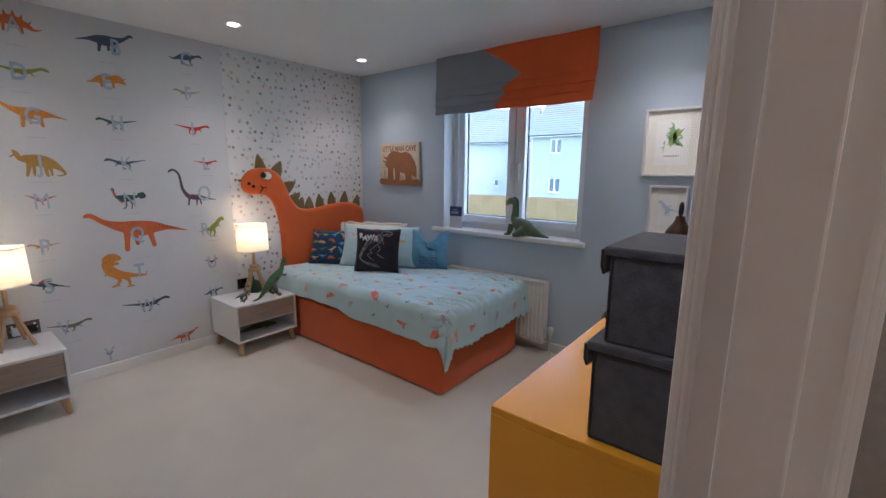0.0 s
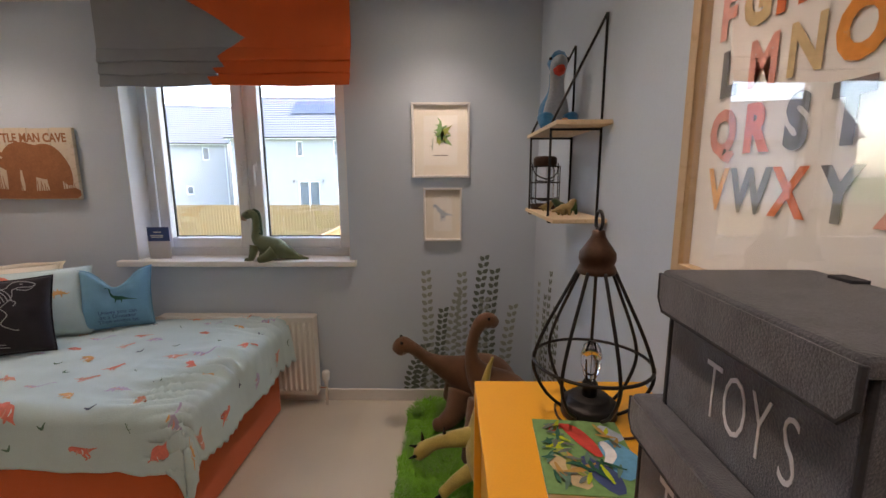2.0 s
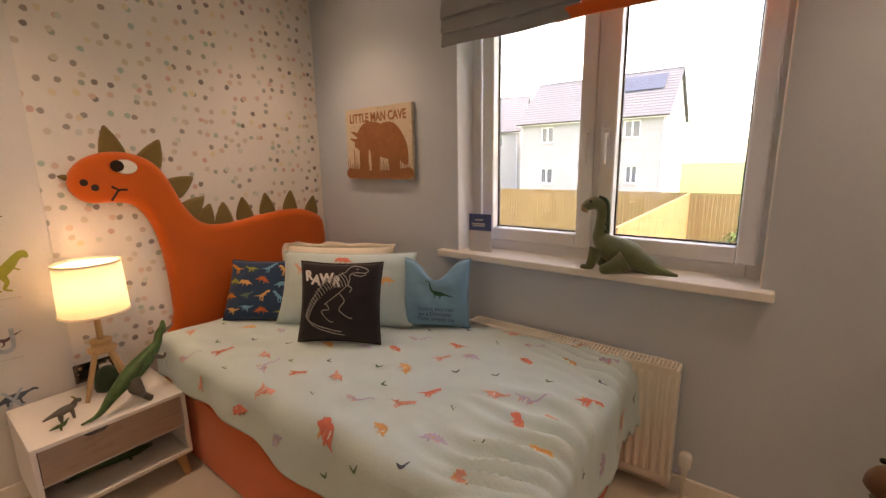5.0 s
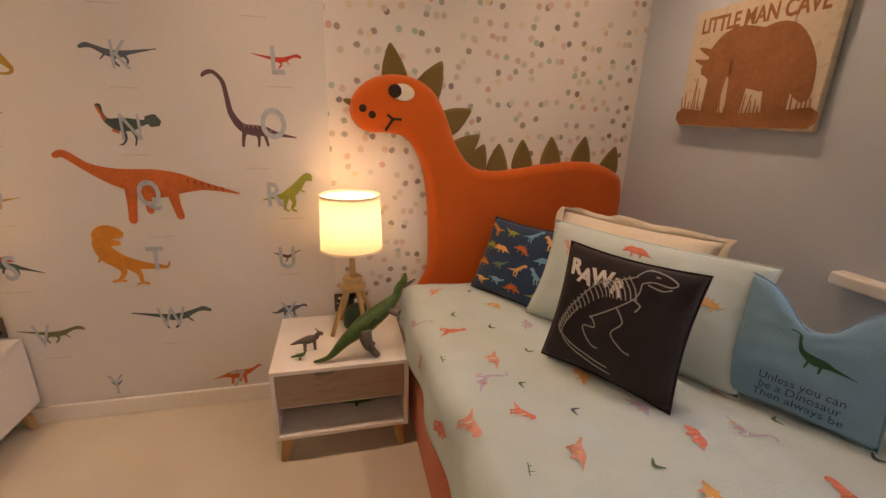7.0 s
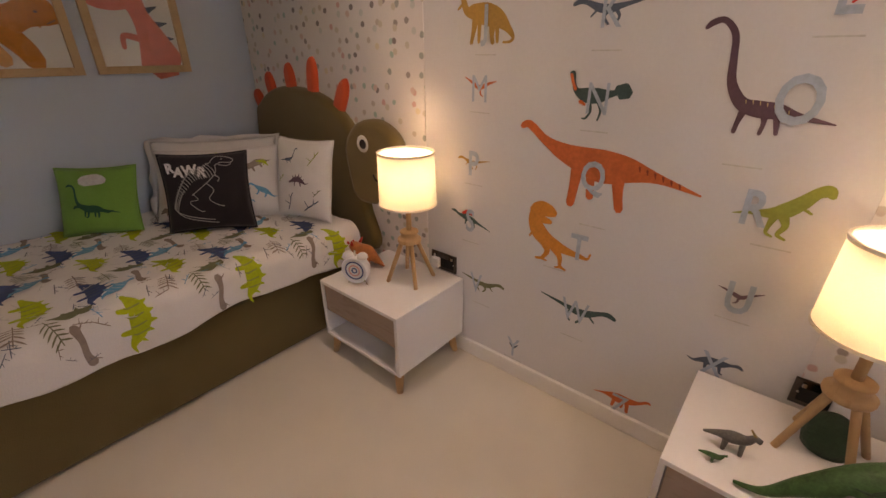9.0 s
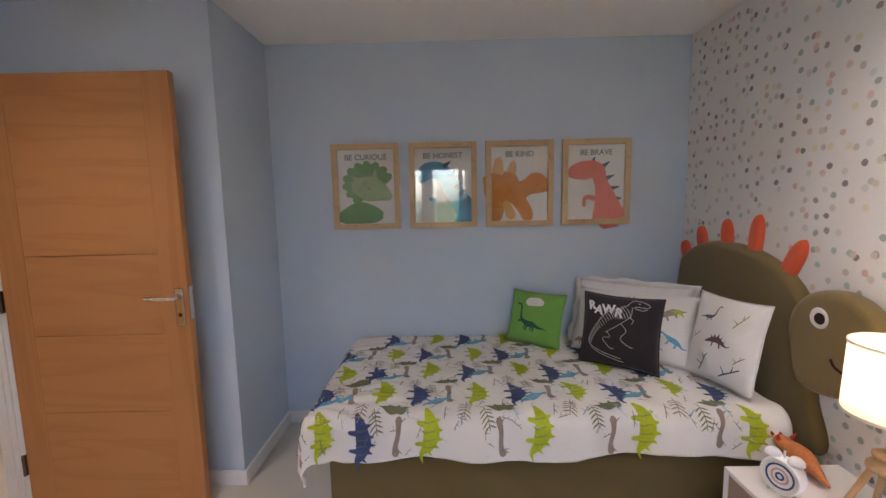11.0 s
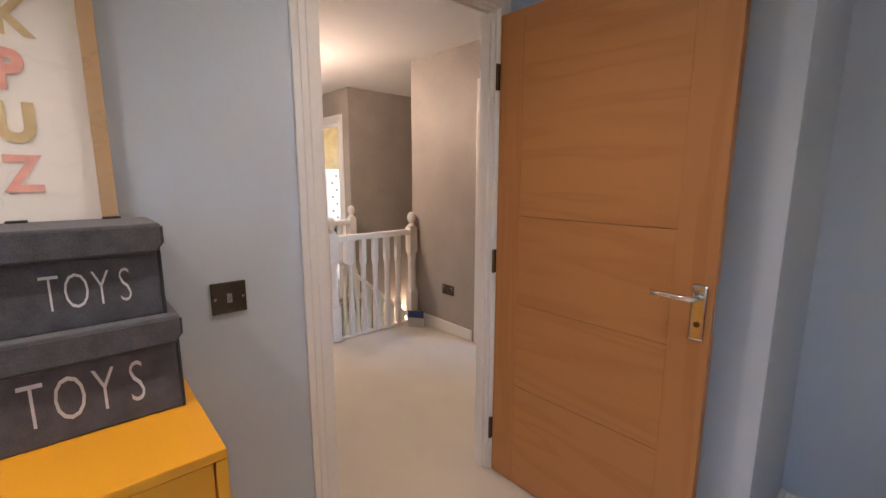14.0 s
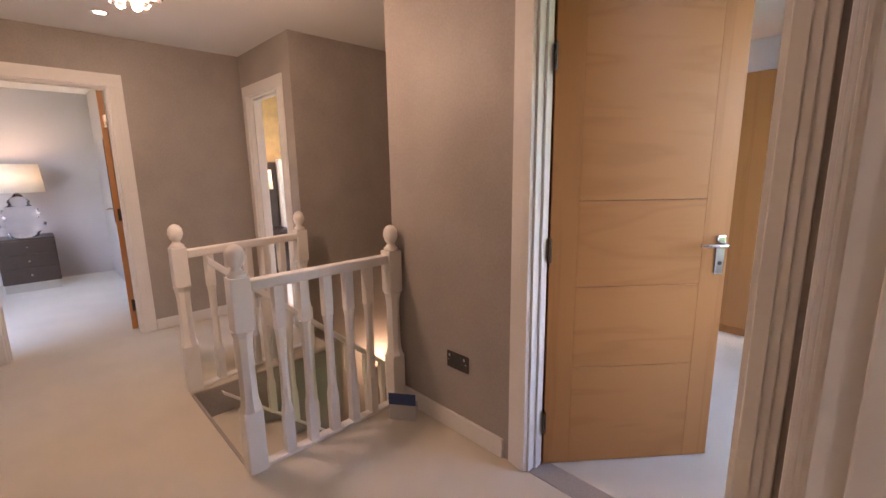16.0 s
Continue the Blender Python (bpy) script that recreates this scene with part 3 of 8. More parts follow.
# ---- radiator ----
rad = thing("radiator", "cream panel radiator with a top grille under the window", "radiator", (1.705, 4.12, 0.085))
bm = bmesh.new()
n = 28
prof = []
for i in range(n * 4 + 1):
    x = -0.455 + 0.91 * i / (n * 4)
    prof.append((x, -0.042 - (0.008 if i % 4 in (1, 2) else 0.0)))
rows = [[bm.verts.new((x, y if 0.03 < z < 0.455 else -0.044, z)) for x, y in prof] for z in (0.0, 0.025, 0.04, 0.445, 0.46, 0.485)]
for r, q in zip(rows, rows[1:]):
    for k in range(len(prof) - 1):
        bm.faces.new((r[k], r[k + 1], q[k + 1], q[k]))
part("front_panel", bm, RADIATOR, rad)
part("back_panel", bx(-0.455, 0.455, 0.012, 0.024, 0.0, 0.475, 0.003), RADIATOR, rad)
for s in (-1, 1):
    part("side_panel", bx(s * 0.462 - 0.005, s * 0.462 + 0.005, -0.05, 0.03, 0.0, 0.487, 0.003), RADIATOR, rad)
top = bmesh.new()
box(top, -0.457, 0.457, -0.05, -0.04, 0.478, 0.49, 0.002), box(top, -0.457, 0.457, 0.02, 0.03, 0.478, 0.49, 0.002)
for i in range(61):
    x = -0.45 + 0.9 * i / 60
    box(top, x - 0.0035, x + 0.0035, -0.04, 0.02, 0.48, 0.487)
part("grille", top, RADIATOR, rad)
valve = lathe([(0.0, 0.04), (0.012, 0.04), (0.013, 0.075), (0.022, 0.08), (0.024, 0.125), (0.019, 0.137), (0.0, 0.139)], 20, (0.512, -0.005, 0.0))
part("valve_head", valve, UPVC, rad, "white thermostatic valve", True)
part("valve_body", tube([(0.512, -0.005, -0.085), (0.512, -0.005, 0.045)], 0.0085, 12), CHROME, rad, "chrome valve and pipe")
part("valve_arm", tube([(0.46, -0.005, 0.03), (0.512, -0.005, 0.03)], 0.010, 12), CHROME, rad)

# ---- beds ----
def divan(name, label, loc, cloth_m, sy):
    """A box base; sy is the side that faces the room."""
    b = thing(name, label, "bed", loc)
    part("base", bx(0.0, 1.862, -0.47, 0.47, 0.012, 0.35, 0.012, 3), cloth_m, b)
    part("mattress", bx(0.005, 1.857, -0.465, 0.465, 0.352, 0.525, 0.05, 4), WHITE_COT, b, "white mattress")
    for x in (0.1, 1.8):
        for y in (-0.4, 0.4):
            part("glide", lathe([(0.02, 0.0), (0.025, 0.012)], 10, (x, y, 0.0)), SEAL, b)
    return b


bed_a = divan("bed", "single bed with a burnt orange upholstered base", (0.105, 3.558, 0), ORANGE, -1)
bed_b = divan("bed", "single bed with an olive upholstered base", (0.105, 0.487, 0), OLIVE_BASE, 1)


def drape(x_head, x_edge, y_wall, y_edge, top, over_x, over_y, seed, puff=0.02, rumple=1.0):
    """A duvet surface s(u, v, lift): u from head to foot, v from the wall outwards; it rolls over two edges and hangs."""
    sg = 1 if y_edge > y_wall else -1
    r = 0.055

    def s(u, v, lift=0.0):
        du, dv = max(0.0, u - x_edge), max(0.0, v - abs(y_edge - y_wall))
        d = math.hypot(du, dv)
        ux, uy = min(u, x_edge), min(v, abs(y_edge - y_wall))
        nz = noise.noise(Vector((u * 2.3 + seed, v * 2.3, 0.0))) * 0.5 + noise.noise(Vector((u * 6.5, v * 6.5 + seed, 3.0))) * 0.22
        wr = noise.noise(Vector((u * 3.0 + v * 9.0, v * 2.0 - u * 4, seed))) * 0.009 + noise.noise(Vector((u * 14.0, v * 7.0 + u * 5.0, seed))) * 0.004
        fan = max(0.0, min(1.0, (u - 1.52 - 0.22 * noise.noise(Vector((v * 3.0, seed, 1.0)))) / 0.45)) * rumple
        ph = 100.0 * (v + 0.30 * (u - 2.1) * (v - 0.45)) + 12.0 * noise.noise(Vector((u * 2.6, v * 3.0, seed))) + 4.0 * u
        wr += fan * (0.032 * (1.0 - 1.6 * abs(math.sin(ph * 0.5))) * (0.6 + 1.1 * noise.noise(Vector((u * 4.1, v * 3.6, seed + 2.0)))) + 0.013 * noise.noise(Vector((u * 9.0, v * 22.0, seed + 4.0))))
        wr += 0.010 * rumple * max(0.0, noise.noise(Vector((u * 2.0 + v * 1.2, v * 3.4 - u * 1.3, seed + 7.0)))) ** 0.5
        z = top + puff * nz + wr
        if d <= 0:
            return Vector((ux, y_wall + sg * uy, z + lift))
        a = min(d / r, math.pi / 2)
        out = math.sin(a) * r + max(0.0, d - r * math.pi / 2) * 0.10
        drop = (1 - math.cos(a)) * r + max(0.0, d - r * math.pi / 2) * 0.985
        cx, cy = du / d, dv / d
        flare = 0.012 * math.sin((u if dv > du else v) * 16 + seed) * min(1.0, d / 0.15)
        out += flare + lift * math.sin(a)
        return Vector((ux + cx * out, y_wall + sg * (uy + cy * out), z - drop + lift * math.cos(a)))
    u0, u1, v1 = x_head, x_edge + over_x, abs(y_edge - y_wall) + over_y
    return s, u0, u1, v1


def duvet(name, label, s, u0, u1, v1, material, parent=None, hem=None):
    ob = thing(name, label, "duvet", s(u0, 0.3))
    nu, nv = 150, 130
    bm = bmesh.new()
    o = ob.matrix_world.translation
    rows = []
    for i in range(nu + 1):
        u = u0 + (u1 - u0) * i / nu
        vm = v1 if hem is None else hem(u)
        rows.append([bm.verts.new(s(u, vm * j / nv) - o) for j in range(nv + 1)])
    for r, q in zip(rows, rows[1:]):
        for k in range(nv):
            bm.faces.new((r[k], r[k + 1], q[k + 1], q[k]))
    bmesh.ops.recalc_face_normals(bm, faces=bm.faces)
    if sum((f.normal.z for f in bm.faces)) < 0:
        bmesh.ops.reverse_faces(bm, faces=bm.faces)
    g = bmesh.ops.extrude_face_region(bm, geom=list(bm.faces))
    nv_ = [e for e in g["geom"] if isinstance(e, bmesh.types.BMVert)]
    bm.normal_update()
    for v in nv_:
        v.co += v.normal * 0.012
    bmesh.ops.recalc_face_normals(bm, faces=bm.faces)
    part("cover", bm, material, ob, "", True)
    return ob


sa, au0, au1, av1 = drape(0.125, 1.96, 4.115, 3.135, 0.545, 0.27, 0.13, 1.3)
sb, bu0, bu1, bv1 = drape(0.125, 2.0, 0.015, 0.96, 0.545, 0.26, 0.20, 5.1, 0.03, 0.35)
hem_a = lambda u: 0.98 + 0.190 + 0.05 * max(0.0, u - 0.45) + 0.10 * max(0.0, u - 2.0) + 0.008 * math.sin(u * 6.0)
hem_b = lambda u: 0.945 + 0.19 + 0.012 * math.sin(u * 7)
duvet_a = duvet("duvet", "pale aqua duvet printed with small pastel dinosaurs, spread on a bed", sa, au0, au1, av1, AQUA, hem=hem_a)
duvet_b = duvet("duvet", "white duvet printed with lime and navy dinosaurs, spread on a bed", sb, bu0, bu1, bv1, WHITE_COT, hem=hem_b)

# ---- dinosaur headboards ----
hb = thing("headboard", "orange felt headboard shaped like a long-necked dinosaur", "headboard", m=Matrix.Translation((0.004, 3.2, 0.0)) @ Matrix(((0, 0, 1, 0), (1, 0, 0, 0), (0, 1, 0, 0), (0, 0, 0, 1))))
body = spline([(-0.01, 0.36), (0.005, 0.62), (0.0, 0.87), (-0.03, 1.06), (-0.09, 1.17), (-0.17, 1.195), (-0.26, 1.20), (-0.315, 1.25), (-0.315, 1.32), (-0.26, 1.385), (-0.17, 1.418), (-0.07, 1.41), (0.01, 1.365), (0.065, 1.28), (0.12, 1.15), (0.20, 1.06), (0.33, 1.045), (0.55, 1.075), (0.75, 1.085), (0.90, 1.04), (0.955, 0.95), (0.96, 0.62), (0.955, 0.36)], 6, True)
part("body", slab([(p.x, p.y) for p in body], 0.085, 0.035, 4), ORANGE, hb, "padded orange felt", True)


def spike(h, w):
    return slab([(p.x, p.y) for p in spline([(-w / 2, 0), (-w * 0.42, h * 0.45), (-w * 0.12, h * 0.92), (0.0, h), (w * 0.12, h * 0.92), (w * 0.42, h * 0.45), (w / 2, 0), (0, -0.03)], 4, True)], 0.045, 0.016, 3)


for x, y, a, h, w in ((-0.14, 1.395, 8, 0.14, 0.10), (-0.015, 1.355, -28, 0.14, 0.11), (0.075, 1.235, -60, 0.125, 0.105), (0.13, 1.115, -50, 0.125, 0.105), (0.205, 1.045, -22, 0.12, 0.105), (0.315, 1.035, -2, 0.125, 0.10), (0.435, 1.055, 3, 0.125, 0.10), (0.575, 1.07, 3, 0.125, 0.10), (0.725, 1.075, -6, 0.125, 0.10), (0.875, 1.04, -14, 0.12, 0.10)):
    part("spike", moved(spike(h, w), pose(x, y, -0.012, 0, 0, a)), OLIVE, hb, "olive felt spike", True)


def disc(r, x, y, z, t=0.006, sx=1.0, rot=0.0):
    b = lathe([(0, 0), (r * 0.96, 0), (r, t * 0.4), (r * 0.9, t), (0, t)], 24)
    return moved(b, pose(x, y, z, 0, 0, rot) @ Matrix.Diagonal((sx, 1, 1, 1)))


FELT_WHITE, FELT_BLACK = mat("white_felt", (0.78, 0.77, 0.74), 0.95, bump=0.4), mat("black_felt", (0.03, 0.018, 0.014), 0.95, bump=0.4)
eye = part("eye", disc(0.032, -0.115, 1.352, 0.040, 0.008, 1.45, -6), FELT_WHITE, hb, "white felt eye")
part("pupil", disc(0.026, -0.147, 1.356, 0.047, 0.006), FELT_BLACK, eye)
for x, y in ((-0.272, 1.288), (-0.236, 1.265)):
    part("nostril", disc(0.015, x, y, 0.040, 0.005), FELT_BLACK, hb)
part("mouth", sweep(tube(spline([(-0.185, 1.205, 0.043), (-0.165, 1.235, 0.043), (-0.15, 1.25, 0.043), (-0.12, 1.25, 0.043)], 5), 0.005, 8), [(-0.178, 1.268, 0.043), (-0.15, 1.248, 0.043)], 0.005, 8), FELT_BLACK, hb)
part("chin_tab", moved(spike(0.03, 0.025), pose(-0.318, 1.31, -0.01, 0, 0, 75)), OLIVE, hb)

hb2 = thing("headboard", "olive felt headboard shaped like a spiny dinosaur with a round head", "headboard", m=Matrix.Translation((0.004, 0.0, 0.0)) @ Matrix(((0, 0, 1, 0), (1, 0, 0, 0), (0, 1, 0, 0), (0, 0, 0, 1))))
body2 = spline([(0.02, 0.36), (0.015, 0.95), (0.10, 1.08), (0.28, 1.155), (0.50, 1.165), (0.72, 1.13), (0.90, 1.03), (1.0, 0.86), (1.0, 0.62), (0.985, 0.36)], 8, True)
part("body", slab([(p.x, p.y) for p in body2], 0.085, 0.035, 4), OLIVE, hb2, "padded olive felt", True)
head2 = spline([(0.92, 0.78), (0.91, 0.92), (0.99, 1.025), (1.13, 1.055), (1.25, 1.0), (1.295, 0.89), (1.26, 0.76), (1.15, 0.67), (1.02, 0.645), (0.95, 0.68)], 8, True)
part("head", moved(slab([(p.x, p.y) for p in head2], 0.085, 0.035, 4), pose(0, 0, 0.035)), OLIVE, hb2, "padded olive felt", True)
eye = part("eye", disc(0.040, 1.06, 0.945, 0.074, 0.008, 1.0), FELT_WHITE, hb2, "white felt eye")
part("pupil", disc(0.022, 1.068, 0.945, 0.081, 0.006), FELT_BLACK, eye)
part("mouth", tube(spline([(1.12, 0.81, 0.078), (1.14, 0.785, 0.078), (1.19, 0.775, 0.078), (1.24, 0.79, 0.077)], 5), 0.005, 8), FELT_BLACK, hb2)
for x, y, a, h in ((0.08, 1.02, 28, 0.13), (0.22, 1.09, 14, 0.15), (0.42, 1.125, 6, 0.16), (0.61, 1.125, -6, 0.19), (0.80, 1.05, -28, 0.19)):
    pts = spline([(-0.03, -0.03), (-0.042, h * 0.5), (-0.03, h * 0.85), (0.0, h), (0.03, h * 0.85), (0.042, h * 0.5), (0.03, -0.03)], 4, True)
    part("spine", moved(slab([(p.x, p.y) for p in pts], 0.06, 0.024, 3), pose(x, y, -0.005, 0, 0, a)), RED_FELT, hb2, "red-orange padded spine", True)

# ---- bedside cabinets and lamps ----
def nightstand(label, loc, group="bedside cabinets"):
    """Front faces +x; 0.425 deep, 0.49 wide, 0.395 high on splayed legs."""
    n = thing("bedside_cabinet", label, "cabinet", loc, 0, group)
    t = 0.016
    part("top", bx(-0.2125, 0.2125, -0.247, 0.247, 0.379, 0.395, 0.002), WHITE_LAM, n)
    part("bottom", bx(-0.2125, 0.2125, -0.247, 0.247, 0.105, 0.121, 0.002), WHITE_LAM, n)
    for s in (-1, 1):
        part("side", bx(-0.2125, 0.2125, min(s * 0.247, s * 0.231), max(s * 0.247, s * 0.231), 0.1215, 0.3785, 0.001), WHITE_LAM, n)
    part("back", bx(-0.2125, -0.205, -0.2305, 0.2305, 0.1215, 0.3785), GREY_IN, n)
    part("shelf", bx(-0.2045, 0.195, -0.2305, 0.2305, 0.230, 0.2425), GREY_IN, n)
    dr = bmesh.new()
    outline = [(-0.228, 0.0), (0.228, 0.0), (0.228, 0.108), (-0.02, 0.108), (-0.028, 0.100), (-0.045, 0.094), (-0.075, 0.094), (-0.092, 0.100), (-0.10, 0.108), (-0.228, 0.108)]
    fr = [dr.verts.new((0.206, y, 0.2435 + z * 1.235)) for y, z in outline]
    dr.faces.new(fr)
    g = bmesh.ops.extrude_face_region(dr, geom=list(dr.faces))
    bmesh.ops.translate(dr, verts=[e for e in g["geom"] if isinstance(e, bmesh.types.BMVert)], vec=(-0.015, 0, 0))
    bmesh.ops.recalc_face_normals(dr, faces=dr.faces)
    part("drawer", dr, DRAWER, n, "grey-brown oak drawer front with a finger notch")
    for x in (-0.165, 0.175):
        for y in (-0.205, 0.205):
            dx, dy = (0.018 if x > 0 else -0.018), (0.018 if y > 0 else -0.018)
            part("leg", tube([(x + dx, y + dy, 0.0), (x, y, 0.105)], [0.014, 0.023], 14), LEG_WOOD, n, "turned beech leg", True)
    return n


ns_a = nightstand("white bedside cabinet with an oak drawer beside the orange bed", (0.222, 2.806, 0))
ns_b = nightstand("white bedside cabinet with an oak drawer beside the olive bed", (0.222, 1.357, 0))


def table_lamp(loc, rz):
    l = thing("table_lamp", "lit lamp with a drum shade on a tripod of beech legs", "lamp", loc, rz, "bedside lamps")
    for k in range(4):
        a = radians(90 * k + 20)
        part("leg", tube([(0.105 * math.cos(a), 0.105 * math.sin(a), 0.0), (0.03 * math.cos(a), 0.03 * math.sin(a), 0.195)], [0.009, 0.0105], 8), LEG_WOOD, l, "", True)
    part("hub", lathe([(0, 0.185), (0.05, 0.185), (0.052, 0.19), (0.052, 0.2), (0.048, 0.204), (0.036, 0.206), (0.036, 0.225), (0.04, 0.228), (0.04, 0.236), (0.03, 0.24), (0.0, 0.24)], 24), LEG_WOOD, l, "turned beech hub", True)
    part("stem", tube([(0, 0, 0.235), (0, 0, 0.40)], 0.012, 12), LEG_WOOD, l, "", True)
    r0, r1, z0, z1 = 0.120, 0.114, 0.362, 0.572
    part("shade", lathe([(r0 - 0.003, z0), (r0, z0), (r1, z1), (r1 - 0.003, z1), (r0 - 0.003, z0)], 48), SHADE, l, "cream linen drum shade", True)
    for r, z in ((r0 + 0.0005, z0), (r1 + 0.0005, z1)):
        part("rim", lathe([(r - 0.006, z - 0.004), (r + 0.002, z - 0.004), (r + 0.002, z + 0.004), (r - 0.006, z + 0.004), (r - 0.006, z - 0.004)], 48), SHADE, l)
    part("bulb", lathe([(0, 0.40), (0.014, 0.40), (0.016, 0.415), (0.028, 0.44), (0.03, 0.46), (0.022, 0.48), (0, 0.488)], 16), BULB, l, "glowing bulb", True)
    p = l.matrix_world @ Vector((0, 0, 0.46))
    lamp = new("lamp_light", bpy.data.lights.new("lamp_light", "POINT"))
    lamp.data.energy, lamp.data.color, lamp.data.shadow_soft_size = LAMP_W, (1.0, 0.77, 0.54), 0.045
    lamp.location = p + Vector((0, 0, 0.055))
    return l


table_lamp((0.155, 2.865, 0.395), 10)
table_lamp((0.16, 1.42, 0.395), 35)

# ---- ceiling spotlights ----
for x, y in ((0.565, 2.64), (0.53, 3.75), (2.90, 3.80), (2.92, 1.46), (0.55, 1.46), (2.90, 2.64)):
    s = thing("ceiling_spotlight", "small recessed chrome spotlight in the ceiling, lit", "light", (x, y, CZ), 0, "bedroom ceiling spotlights")
    part("bezel", lathe([(0.033, 0.0), (0.036, -0.006), (0.046, -0.006), (0.049, 0.0)], 28), CHROME, s, "chrome ring", True)
    part("lens", lathe([(0.0, -0.003), (0.032, -0.003), (0.033, 0.0)], 24), SPOT_LENS, s, "bright lens")
    sp = new("spot_light", bpy.data.lights.new("spot_light", "SPOT"))
    sp.data.energy, sp.data.color, sp.data.spot_size, sp.data.spot_blend, sp.data.shadow_soft_size = SPOT_W, (1.0, 0.87, 0.78), radians(120), 1.0, 0.06
    sp.location = (x, y, CZ - 0.012)

